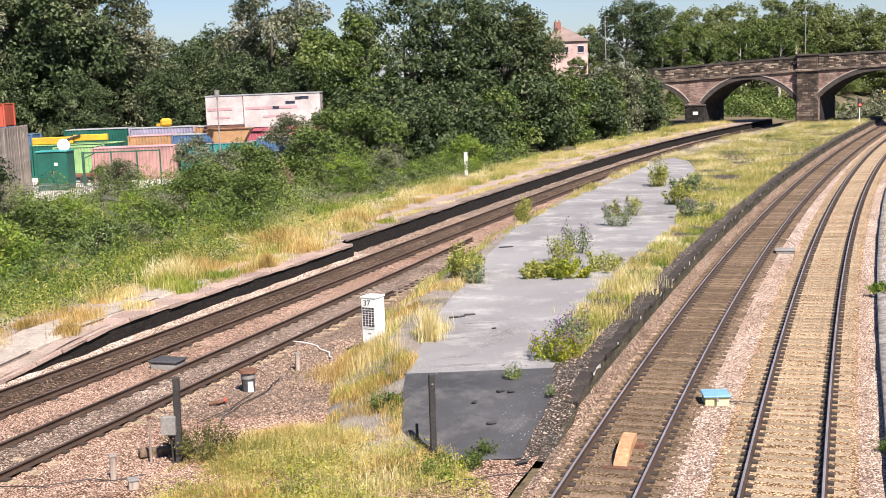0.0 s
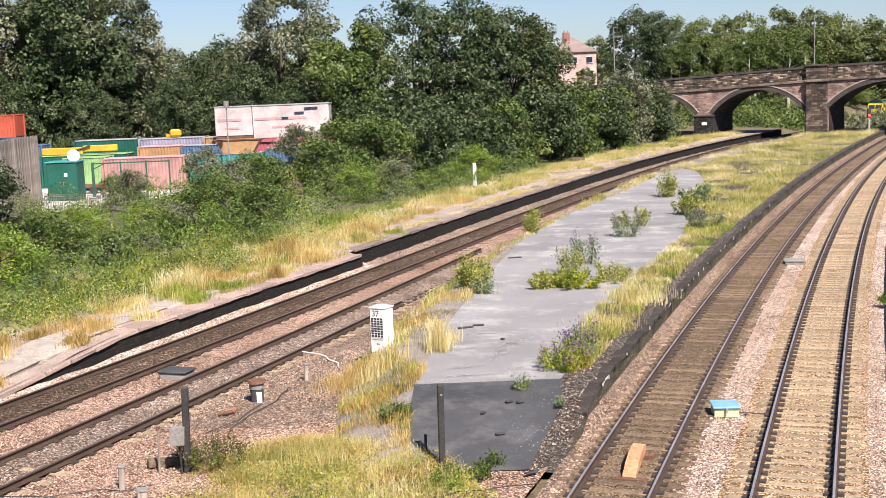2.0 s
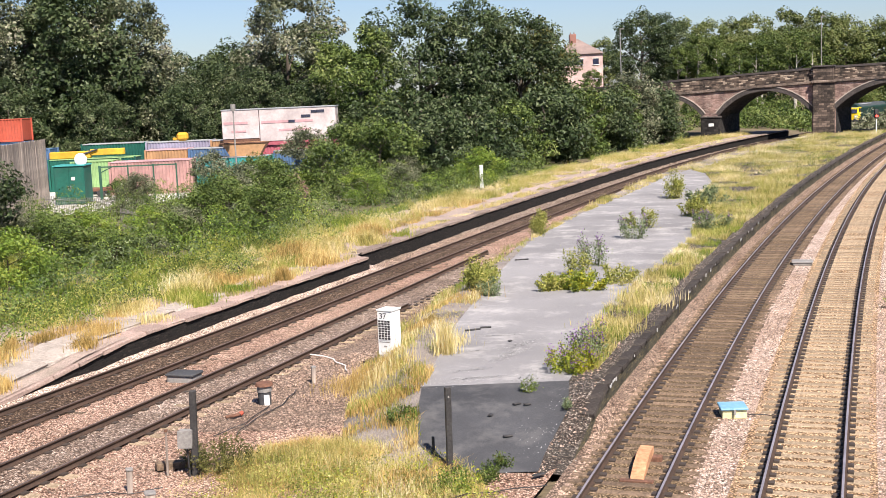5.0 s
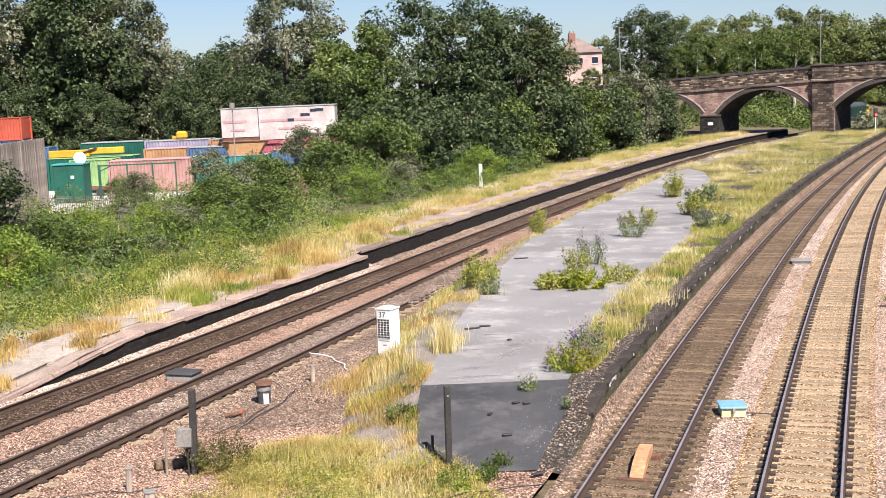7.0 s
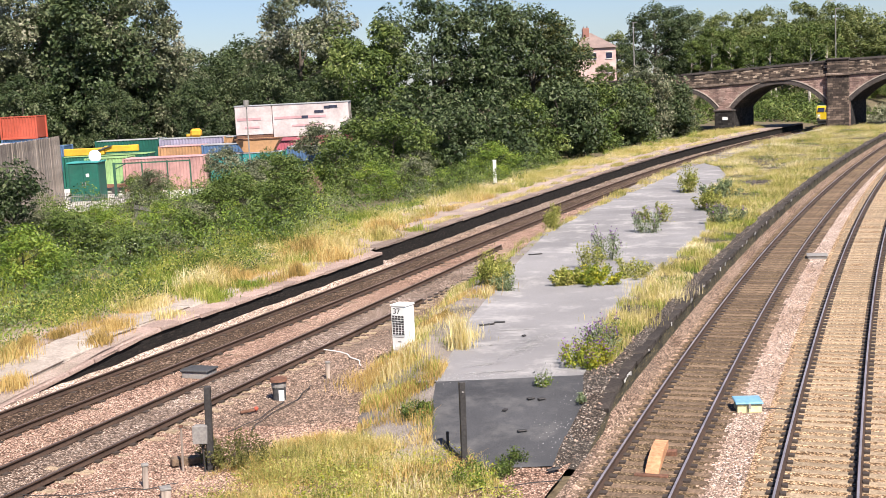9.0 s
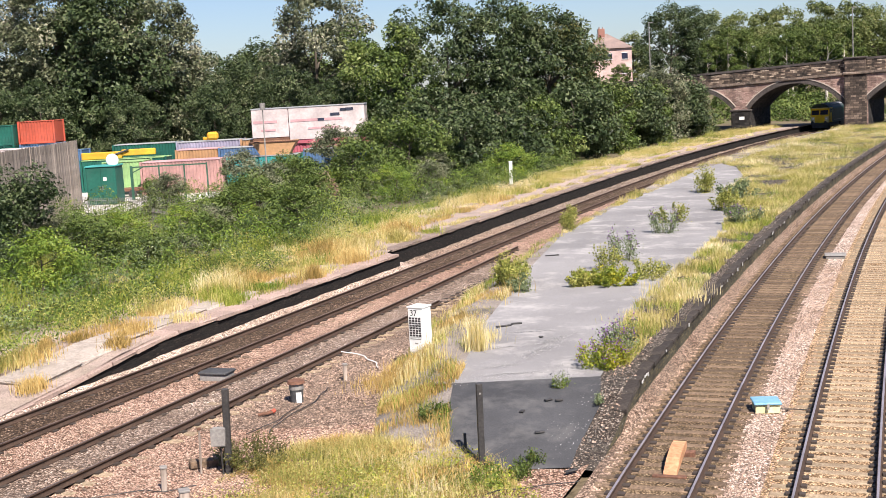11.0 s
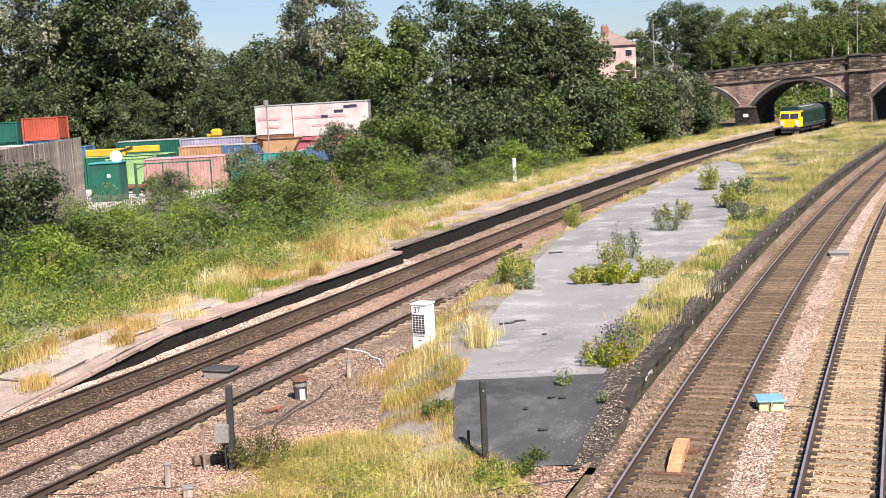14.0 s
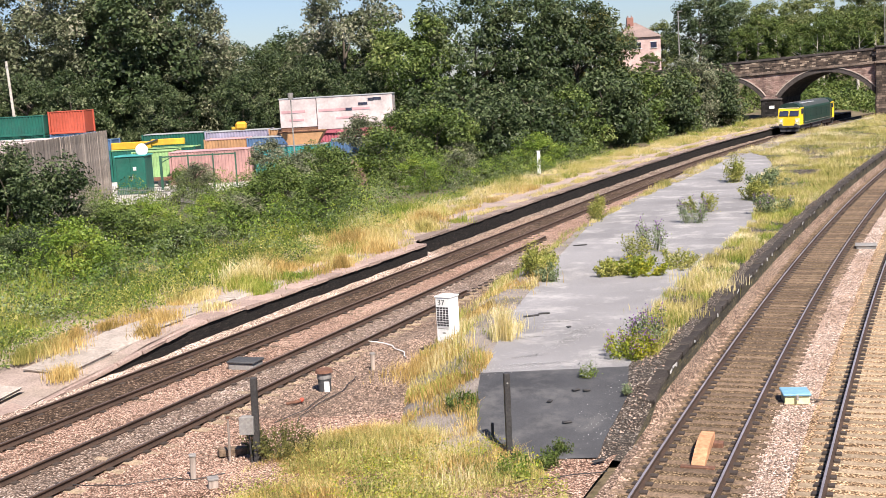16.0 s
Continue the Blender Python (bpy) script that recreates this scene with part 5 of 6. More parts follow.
    slope_l = lambda y: float(np.interp(y, (30, 60, 77, 84, 100), (-30, -34, -31, -24, -19.5)))
    slope_r = lambda y: left_x(y, 5.0)
    up = lambda x, y: land(x, y) + rng.random() ** 0.6 * (thicket(x, y) - land(x, y)) * 0.75
    for mat, n, s, lab in (("leaf_mid", 90000, 0.125, "tangled green brambles on the bank"), ("leaf_bright", 95000, 0.115, "bright green nettles and bramble leaves"), ("leaf_grey", 80000, 0.105, "grey-green weeds on the bank"), ("leaf_dark", 36000, 0.13, "dark green ivy and bramble")):
        brambles("undergrowth_" + mat[5:], spread(n, 33, 103, slope_l, slope_r, (lambda x, y: thicket(x, y) - rng.random() ** 2 * 0.5) if mat != "leaf_grey" else up, clump={"leaf_mid": 0.25, "leaf_bright": 0.3, "leaf_grey": 0.2, "leaf_dark": 0.18}[mat]), s, mat, lab)
    grass("grass_slope", spread(71400, 33, 70, lambda y: left_x(y, 18), lambda y: left_x(y, 4), lambda x, y: land(x, y), clump=0.25), 0.85, 0.028, "grass_green", "tall rank grass among the brambles", 0.5)
    p = spread(2600, 84, 88, lambda y: -13.5, lambda y: -10.5, lambda x, y: thicket(x, y) + rng.uniform(0, 0.5))
    brambles("dead_bramble", p, 0.2, "flower_dead", "withered pinkish-brown bramble patch")
    grass("grass_rubble", spread(8500, 12, 150, lambda y: off(R2, y, 2.4)[0], lambda y: off(R2, y, 6.0)[0], lambda x, y: 0.08, clump=0.4), 0.3, 0.025, "grass_green", "green weeds on the rubble bank", 0.6)
    p = spread(16000, 176, 200, lambda y: off(L1, y)[0] - 22, lambda y: off(L1, y)[0] - 3.2, lambda x, y: land(x, y) + rng.random() * max(0.3, 1.6 + 3.0 * noise.noise((x * 0.3, y * 0.3, 4.0))))
    brambles("far_undergrowth", p, 0.4, "leaf_mid", "sunlit green scrub seen through the arch")
    p = spread(9000, 172, 205, lambda y: off(L1, y)[0] + 3.0, lambda y: off(R1, y)[0] - 2.6, lambda x, y: land(x, y) + 0.2 + rng.random() * max(0.3, 1.6 + 3.4 * noise.noise((x * 0.35, y * 0.35, 4.0))))
    brambles("far_scrub", p, 0.4, "leaf_silver", "pale willow scrub between the diverging tracks")
    z = PLAT
    for x, y, rad, n, hh, mat, lab in ((-0.45, 33.9, 0.16, 500, 0.75, "grass_straw", "tall tuft of pale straw grass at the asphalt's edge"), (-0.35, 35.2, 0.3, 500, 0.6, "grass_straw", "tall tuft of pale straw grass at the asphalt's edge"),
                                      (-2.9, 33.4, 0.5, 1400, 0.6, "grass_brown", "tall golden grass beside the cabinet"), (-2.3, 32.6, 0.45, 900, 0.5, "grass_straw", "tall golden grass beside the cabinet"), (-1.9, 36.6, 0.4, 900, 0.6, "grass_straw", "tall straw grass behind the cabinet"),
                                      (-1.2, 38.6, 0.4, 900, 0.55, "grass_brown", "rusty dry grass on the platform's bank"), (-0.3, 42.6, 0.5, 900, 0.55, "grass_brown", "rusty dry grass on the platform's bank"), (4.6, 36.4, 0.4, 800, 0.5, "grass_straw", "golden grass beside the dark gravel edge"),
                                      (6.3, 40.9, 0.5, 1000, 0.55, "grass_straw", "golden grass beside the dark gravel edge")):
        q = np.stack([x + rng.normal(size=n) * rad, y + rng.normal(size=n) * rad * 1.4, np.full(n, 0.0)], 1)
        q[:, 2] = [bank_z(a, b) if a < asphalt_left(b) else PLAT for a, b in q[:, :2]]
        grass("grass_tuft", q, hh, 0.014, mat, lab, 0.4)
    tuft_rnd = random.Random(17)
    for k in range(26):
        y = 32.5 + k * 1.25 + tuft_rnd.uniform(-0.4, 0.4)
        x = left_x(y, tuft_rnd.choice((1.0, 2.7, 3.0, 3.4)) + tuft_rnd.uniform(-0.2, 0.2))
        n, rad = tuft_rnd.randint(350, 700), tuft_rnd.uniform(0.15, 0.38)
        q = np.stack([x + rng.normal(size=n) * rad, y + rng.normal(size=n) * rad * 1.2, np.full(n, left_z(y) - 0.04)], 1)
        grass("grass_tuft", q, tuft_rnd.uniform(0.35, 0.65), 0.016, tuft_rnd.choice(("grass_brown", "grass_straw", "grass_brown", "grass_green")), "golden tuft of dry grass on the disused platform", 0.45)
    for y, d, rad, n, hh, mat in ((38.9, 1.7, 0.32, 800, 0.75, "grass_brown"), (39.6, 2.2, 0.3, 600, 0.6, "grass_brown"), (37.2, 1.0, 0.22, 400, 0.5, "grass_brown"), (44.4, 1.6, 0.35, 800, 0.5, "grass_green"), (47.0, 1.7, 0.4, 900, 0.6, "grass_green"),
                                  (46.2, 2.9, 0.5, 1200, 0.85, "grass_straw"), (48.6, 3.1, 0.6, 1300, 0.85, "grass_brown"), (51.5, 3.0, 0.6, 1300, 0.8, "grass_straw"), (50.2, 1.5, 0.35, 700, 0.45, "grass_straw"), (53.6, 1.7, 0.5, 1200, 0.75, "grass_brown"),
                                  (56.5, 2.0, 0.5, 1200, 0.7, "grass_straw"), (55.5, 3.4, 0.6, 1300, 0.85, "grass_brown"), (60.5, 1.6, 0.5, 1000, 0.6, "grass_straw"), (63.5, 2.9, 0.6, 1200, 0.8, "grass_brown"), (43.0, 3.2, 0.45, 1100, 0.8, "grass_straw"), (36.0, 3.3, 0.4, 900, 0.6, "grass_straw")):
        x = left_x(y, d)
        q = np.stack([x + rng.normal(size=n) * rad, y + rng.normal(size=n) * rad * 1.2, np.full(n, left_z(y) - 0.04)], 1)
        grass("grass_tuft", q, hh, 0.018, mat, "bushy tuft of dry grass between pale slabs", 0.8)
    rag, grn, mixed = "leaf_ragwort", "leaf_bright", "leaf_grey"
    weed(4.3, 43.8, z, 0.75, 1.15, 26, rag, "spreading yellow-green ragwort clump growing through the asphalt", None, "ragwort", 0.13, 90)
    weed(3.4, 44.0, z, 0.65, 0.8, 16, "leaf_weed", "spreading yellow-green ragwort clump growing through the asphalt", None, "ragwort", 0.13, 70)
    weed(5.8, 44.9, z, 0.75, 1.1, 18, "leaf_weed", "low brownish weeds growing through the asphalt", None, "weed", 0.11, 60)
    weed(4.7, 47.2, z, 1.3, 0.6, 12, "leaf_weed", "tall grey-green weed with yellow leaves", None, "weed", 0.12, 50)
    weed(5.5, 49.5, z, 1.55, 0.75, 13, mixed, "tall grey-green buddleia with purple flower heads", "flower_purple", "buddleia", 0.11, 55)
    weed(8.3, 57.8, z, 1.35, 0.9, 13, mixed, "grey-green buddleia with purple flower heads", "flower_purple", "buddleia", 0.12, 55)
    weed(9.4, 61.5, z, 1.1, 1.0, 12, "leaf_weed", "olive-green weed clump on the platform", None, "weed", 0.14, 60)
    weed(13.7, 76.6, z, 2.0, 0.8, 18, "leaf_weed", "tall olive-green buddleia bush on the platform", None, "buddleia", 0.15, 70)
    weed(12.4, 59.5, z, 1.25, 1.1, 18, mixed, "bushy weed with purple flower heads", "flower_purple", "buddleia", 0.13, 55)
    weed(12.9, 66.0, z, 1.3, 1.1, 16, "leaf_weed", "bushy bright green weed on the platform", None, "weed", 0.16, 70)
    weed(14.4, 71.0, z, 1.5, 1.2, 16, "leaf_grey", "bushy green weed on the platform", None, "weed", 0.18, 70)
    weed(4.0, 60.3, z, 1.4, 0.55, 14, "leaf_weed", "leafy green weed at the platform's edge", None, "weed", 0.14, 70)
    weed(0.75, 44.6, z, 1.35, 0.85, 24, "leaf_weed", "bushy yellow-green weed at the asphalt's edge", None, "weed", 0.12, 80)
    weed(1.2, 43.3, z, 0.7, 0.7, 12, "leaf_grey", "bushy weed with small white flowers", None, "weed", 0.1, 60)
    weed(2.85, 31.1, z, 0.8, 0.75, 24, rag, "yellow ragwort with purple flower heads at the edge", "flower_purple", "ragwort", 0.085, 90)
    weed(3.35, 32.0, z, 1.15, 0.65, 18, mixed, "grey-green buddleia seedling with purple flowers", "flower_purple", "buddleia", 0.09, 60)
    weed(1.62, 29.4, 0.54, 0.34, 0.24, 14, grn, "small weed with cream flowers on the asphalt", "fleck", "weed", 0.06, 40)
    weed(2.35, 28.2, 0.42, 0.25, 0.2, 8, "leaf_grey", "small grey-green weed on the ramp's edge", None, "weed", 0.06, 30)
    weed(0.7, 25.5, -0.2, 0.45, 0.3, 9, "leaf_mid", "leafy weed at the foot of the ramp", None, "weed", 0.07, 40)
    weed(-1.3, 28.2, 0.2, 0.4, 0.6, 16, "leaf_mid", "low green weed on the ramp's side", None, "weed", 0.08, 60)
    weed(-5.5, 26.5, -0.25, 0.9, 0.9, 26, "leaf_olive", "dark olive weed at the post's foot", None, "weed", 0.08, 70)
    weed(-0.3, 24.4, -0.25, 0.55, 0.6, 18, "leaf_bright", "bright yellow-green weed at the post's foot", None, "weed", 0.07, 70)
    weed(0.35, 24.9, -0.25, 0.4, 0.4, 14, "leaf_mid", "low green weed before the ramp", None, "weed", 0.07, 60)
    x, y, _ = off(R2, 42.5, 2.1)
    weed(x, y, -0.05, 0.4, 0.5, 16, grn, "bright green weed on the low wall", None, "weed", 0.1, 60)
    x, y, _ = off(R2, 25.5, 2.0)
    weed(x, y, -0.2, 0.35, 0.25, 9, grn, "small green weed beside the rubble", None, "weed", 0.07, 40)


# ---- the storage yard ----
def container(x0, x1, y0, depth, z0, z1, paint, label, name="shipping_container", roof=None):
    """A ribbed steel box with corner posts, rails and doors."""
    c = empty(name, Matrix.Translation(((x0 + x1) / 2, y0 + depth / 2, z0)), label, "container", "containers in the yard")
    w, h = (x1 - x0) / 2, z1 - z0
    bm = bmesh.new()
    n = max(4, int(w * 2 / 0.28))
    ribs = []
    for k in range(n + 1):
        x = -w + 0.12 + (2 * w - 0.24) * k / n
        for u, d in ((0.0, 0.0), (0.28, 0.0), (0.42, 0.05), (0.86, 0.05)):
            xx = min(x + u * (2 * w - 0.24) / n, w - 0.12)
            ribs.append((xx, -depth / 2 + 0.03 + d))
    ribs = sorted(set(ribs))
    for sgn in (1, -1):
        prev = None
        for x, y in ribs:
            cur = (bm.verts.new((x, y * sgn, 0.14)), bm.verts.new((x, y * sgn, h - 0.1)))
            if prev:
                bm.faces.new((prev[0], cur[0], cur[1], prev[1]))
            prev = cur
    add_box(bm, -w + 0.03, -w + 0.08, -depth / 2 + 0.05, depth / 2 - 0.05, 0.1, h - 0.05)
    add_box(bm, w - 0.08, w - 0.03, -depth / 2 + 0.05, depth / 2 - 0.05, 0.1, h - 0.05)
    add_box(bm, -w + 0.08, w - 0.08, -depth / 2 + 0.1, depth / 2 - 0.1, 0.06, 0.14)
    part("side_panel", bm, paint, c)
    part("roof", box(-w, w, -depth / 2, depth / 2, h - 0.1, h - 0.02, 0.02), roof or paint, c, "faded steel roof")
    for sx in (-1, 1):
        for sy in (-1, 1):
            part("corner_post", box(sx * w - 0.08, sx * w + 0.08, sy * depth / 2 - 0.08, sy * depth / 2 + 0.08, 0, h, 0.015), paint, c)
    for sy in (-1, 1):
        part("bottom_rail", box(-w, w, sy * depth / 2 - 0.05, sy * depth / 2 + 0.05, 0.0, 0.16, 0.015), paint, c)
    return c


def build_yard():
    strip("yard_ground", lambda y: (-62, y), lambda y: (float(np.interp(y, (84, 96, 118), (-24.5, -21, -9))), y), 0.5, "yard_dirt", 84, 120, 4, 6, 0.04, "pale gravel surface of the storage yard", "yard")
    container(-28.3, -21.6, 100.0, 2.44, 0.5, 3.25, "paint_pink", "faded pink shipping container with a rusty end", roof="paint_rose")
    container(-31.9, -28.45, 101.5, 2.44, 1.0, 3.35, "paint_lime", "lime green shipping container", roof="paint_lime")
    container(-21.2, -15.3, 100.6, 2.44, 0.6, 3.25, "paint_teal", "teal shipping container behind bushes", roof="roof_grey")
    container(-15.0, -9.5, 102.0, 2.44, 0.6, 3.5, "paint_blue", "dark blue shipping container behind bushes", roof="roof_grey")
    container(-23.0, -17.0, 106.0, 2.44, 0.5, 3.85, "paint_blue", "blue shipping container with grey roof", roof="roof_grey")
    container(-16.8, -10.0, 106.0, 2.44, 0.5, 3.85, "paint_crimson", "crimson shipping container below white units", roof="paint_crimson")
    container(-35.6, -28.0, 107.0, 2.44, 0.5, 3.35, "paint_green", "dark green shipping container", roof="paint_lime")
    container(-37.6, -35.8, 108.0, 2.44, 0.5, 4.3, "paint_blue", "blue shipping container at the yard's back", roof="paint_blue")
    container(-27.8, -22.0, 110.5, 2.44, 0.5, 4.4, "paint_mauve", "mauve shipping container with pale roof", roof="roof_grey")
    container(-33.8, -28.0, 111.0, 2.44, 0.5, 4.45, "paint_green", "green shipping container with pale roof", roof="roof_grey")
    container(-21.8, -16.5, 110.0, 2.44, 0.5, 4.35, "paint_orange", "orange-brown shipping container with pale roof", roof="roof_grey")
    container(-27.0, -23.2, 106.8, 2.44, 0.5, 3.85, "paint_orange", "ochre shipping container between others", roof="paint_rose")
    # stack of three behind the tall fence
    for z0, z1, p, q in ((0.5, 2.75, "paint_teal", "paint_blue"), (2.75, 5.0, "paint_blue", "paint_green"), (5.0, 7.05, "paint_red", "paint_green")):
        container(-41.6, -38.4, 109.0, 2.6, z0, z1, p, {"paint_red": "red shipping container on top of a stack"}.get(p, "shipping container low in a stack"), roof=p)
        container(-49.5, -41.8, 108.0, 2.6, z0, z1 - 0.25 if z1 > 7 else z1, q, "dark green shipping container on a stack" if z1 > 7 else "shipping container low in a stack", roof=q)
    # pale containers just behind the tall fence
    container(-47.0, -37.0, 101.0, 2.44, 0.5, 2.75, "paint_blue", "shipping container low in a stack behind the fence", roof="roof_grey")
    container(-47.0, -37.0, 101.0, 2.44, 2.75, 4.9, "paint_white", "dirty white shipping container behind the tall fence", roof="paint_white")
    # two white site cabins side by side on top of the containers
    for x0, x1 in ((-19.95, -16.75), (-16.7, -10.1)):
        c = empty("site_cabin", Matrix.Translation(((x0 + x1) / 2, 107.2, 3.85)), "white stacked site cabin with pink streaks", "cabin", "cabins in the yard")
        w, base = (x1 - x0) / 2, (0.35 if x1 > -14 else 0.65)
        part("plinth", box(-w, w, -1.3, 1.3, 0, base, 0.03), "paint_crimson" if x1 > -14 else "rust", c, "crimson base frame")
        body = part("body", box(-w, w, -1.35, 1.35, base, 3.1, 0.03), "paint_white", c)
        part("roof", box(-w - 0.05, w + 0.05, -1.4, 1.4, 3.1, 3.2, 0.02), "roof_grey", c)
        part("stripe", box(-w + 0.15, w * 0.4, -1.38, -1.33, 1.9, 2.12), "paint_rose", body, "faded pink stripe")
        part("stripe", box(-w * 0.5, w * 0.3, -1.38, -1.33, 1.2, 1.38), "paint_rose", body, "faded pink stripe")
        if x1 > -14:
            for xx, zz, hw in ((-0.5, 2.0, 0.28), (0.75, 2.4, 0.4), (1.45, 2.75, 0.25), (2.0, 2.78, 0.35)):
                part("window", box(xx - hw, xx + hw, -1.4, -1.34, zz - 0.1, zz + 0.12), "glass", body, "small dark window")
    # skip
    bm = bmesh.new()
    for y in (0,):
        v = [bm.verts.new(p) for p in ((-1.2, -0.8, 0), (1.2, -0.8, 0), (1.2, 0.8, 0), (-1.2, 0.8, 0), (-1.9, -0.9, 1.1), (1.9, -0.9, 1.1), (1.9, 0.9, 1.1), (-1.9, 0.9, 1.1))]
        for q in ((3, 2, 1, 0), (0, 1, 5, 4), (1, 2, 6, 5), (2, 3, 7, 6), (3, 0, 4, 7)):
            bm.faces.new([v[i] for i in q])
    sk = empty("skip", Matrix.Translation((-17.3, 101.8, 3.25)), "rusty orange steel skip standing on a container", "skip")
    part("hull", bm, "paint_orange", sk)
    part("rim", box(-1.95, 1.95, -0.97, -0.87, 1.02, 1.14, 0.02), "rust", sk, "rusty rim")
    # yellow lifting boom lying across the roofs
    cr = empty("crane_boom", Matrix.Translation((-32.6, 107.6, 3.35)), "yellow steel crane boom lying on a container", "crane boom")
    part("boom", box(-3.0, 0.6, -0.3, 0.3, 0.0, 0.62, 0.06), "paint_yellow", cr)
    part("boom_extension", box(0.6, 3.6, -0.22, 0.22, 0.2, 0.75, 0.05), "paint_yellow", cr)
    part("jack", tube((-0.5, -0.35, 0.2), (1.3, -0.35, 0.75), 0.09, 0.07, 8), "dark_grey", cr)
    bk = empty("digger_bucket", Matrix.Translation((-24.6, 111.2, 4.4)), "yellow excavator bucket on a container roof", "bucket")
    b = box(-0.5, 0.5, -0.4, 0.4, 0, 0.75, 0.2)
    part("bucket", b, "paint_yellow", bk)
    part("bracket", box(-0.9, -0.4, -0.12, 0.12, 0.05, 0.3, 0.04), "paint_yellow", bk)
    # dark green steel kiosk with a round white disc
    k = empty("steel_kiosk", Matrix.Translation((-29.35, 92.6, 0.45)), "dark green steel storage kiosk with double doors", "kiosk")
    part("body", box(-1.15, 1.15, 0, 2.0, 0, 2.95, 0.03), "paint_green", k)
    part("roof", box(-1.22, 1.22, -0.08, 2.05, 2.95, 3.05, 0.02), "paint_teal", k)
    for s in (-1, 1):
        d = part("door", box(min(0.02 * s, 1.08 * s), max(0.02 * s, 1.08 * s), -0.04, 0.01, 0.1, 2.85, 0.01), "paint_green", k)
        part("handle", box(0.1 * s - 0.03, 0.1 * s + 0.03, -0.08, -0.03, 1.2, 1.5), "grey_metal", d)
    part("notice", box(0.2, 0.45, -0.07, -0.045, 1.9, 2.15), "white_paint", k, "small white notice")
    dsh = empty("satellite_dish", Matrix.Translation((-28.6, 93.5, 0.45)), "round white dish on a thin pole", "dish")
    part("pole", tube((0, 0, 0), (0, 0, 3.3), 0.05, 0.05, 8), "grey_metal", dsh)
    bm = bmesh.new()
    bmesh.ops.create_uvsphere(bm, u_segments=20, v_segments=10, radius=0.5, matrix=Matrix.Translation((0, -0.1, 3.4)) @ Matrix.Diagonal((1, 0.3, 1, 1)))
    part("reflector", bm, "lens_white", dsh, smooth=True)
    # tall close-boarded fence
    f = empty("tall_fence", Matrix(), "tall grey-brown close-boarded timber fence", "fence", kind="structure")
    a, b = Vector((-25.3, 60, 0)), Vector((-30.75, 92, 0))
    n = 215
    bm = box(-0.07, 0.07, -0.015, 0.015, 0, 5.35, 0.006)
    me = bpy.data.meshes.new("board")
    bm.to_mesh(me)
    bm.free()
    me.materials.append(M["wood_grey"])
    ang = math.atan2(b.y - a.y, b.x - a.x)
    rnd = random.Random(3)
    for i in range(n):
        p = a.lerp(b, (i + 0.5) / n)
        o = new("board", me)
        o.parent = f
        o.matrix_basis = Matrix.Translation((p.x, p.y, 0.2 + 0.32 * (1 - i / n) + rnd.uniform(-0.05, 0.05))) @ Matrix.Rotation(ang + rnd.uniform(-0.12, 0.12), 4, "Z")
    for z in (1.0, 3.0, 5.0):
        d = (b - a)
        part("rail", tube((a.x - 0.08, a.y, z), (b.x - 0.08, b.y, z), 0.05, 0.05, 6), "wood_grey", f)
    end = empty("tall_fence", Matrix(), "tall grey-brown boarded fence return", "fence", kind="structure")
    for i in range(60):
        o = new("board", me)
        o.parent = end
        o.matrix_basis = Matrix.Translation((-25.3 - i * 0.15, 60.0 + i * 0.02, 0.2)) @ Matrix.Rotation(rnd.uniform(-0.1, 0.1), 4, "Z")
    for x, y, lab in ((-31.2, 97.0, "rusty skip lorry body parked beside the lime container"),):
        k = empty("scrap_trailer", Matrix.Translation((x + 1.6, y + 2.2, 0.5)), lab, "trailer")
        part("bed", box(-1.4, 1.4, -0.8, 0.8, 0.5, 0.75, 0.03), "rust", k)
        part("headboard", box(-0.3, 0.15, -0.85, -0.75, 0.3, 1.75, 0.02), "dark_grey", k)
        for sx in (-0.9, 0.9):
            part("wheel", tube((sx, -0.85, 0.32), (sx, -0.6, 0.32), 0.32, 0.32, 14), "black_paint", k)
    # goal-like gate frame
    g = empty("yard_gate", Matrix.Translation((-26.2, 95.5, 0.45)), "dark green steel gate frame", "gate")
    for x in (-1.6, 0.6, 2.6, 4.4):
        part("post", box(x - (0.1 if x < -1 else 0.05), x + (0.1 if x < -1 else 0.05), -0.06, 0.06, 0, 2.75, 0.01), "fence_green", g)
    part("top_bar", box(-1.6, 4.4, -0.04, 0.04, 2.6, 2.7), "fence_green", g)
    part("brace", tube((-1.6, 0, 2.2), (-0.6, 0, 2.65), 0.04, 0.04, 6), "fence_green", g)
    # palisade
    pf = empty("palisade_fence", Matrix(), "low grey palisade fence among brambles", "fence", kind="structure")
    bm = box(-0.03, 0.03, -0.01, 0.01, 0, 1.25, 0.004)
    me = bpy.data.meshes.new("pale")
    bm.to_mesh(me)
    bm.free()
    me.materials.append(M["grey_metal"])
    for a, b in ((Vector((-29.5, 86.5, 0)), Vector((-20.2, 79.0, 0))), (Vector((-20.2, 73, 0)), Vector((-14.6, 65.5, 0)))):
        n = int((b - a).length / 0.21)
        for i in range(n):
            p = a.lerp(b, i / n)
            o = new("pale", me)
            o.parent = pf
            o.matrix_basis = Matrix.Translation((p.x, p.y, land(p.x, p.y) + 0.1)) @ Matrix.Rotation(-0.6, 4, "Z")
        part("rail", tube((a.x, a.y, land(a.x, a.y) + 1.1), (b.x, b.y, land(b.x, b.y) + 1.1), 0.03, 0.03, 5), "grey_metal", pf)
    gp = empty("gate_post", Matrix.Translation((-14.7, 64.6, land(-14.7, 64.6))), "weathered pale timber gate post among brambles", "post")
    part("post", box(-0.16, 0.16, -0.14, 0.14, -0.2, 2.0, 0.03), "wood_grey", gp)
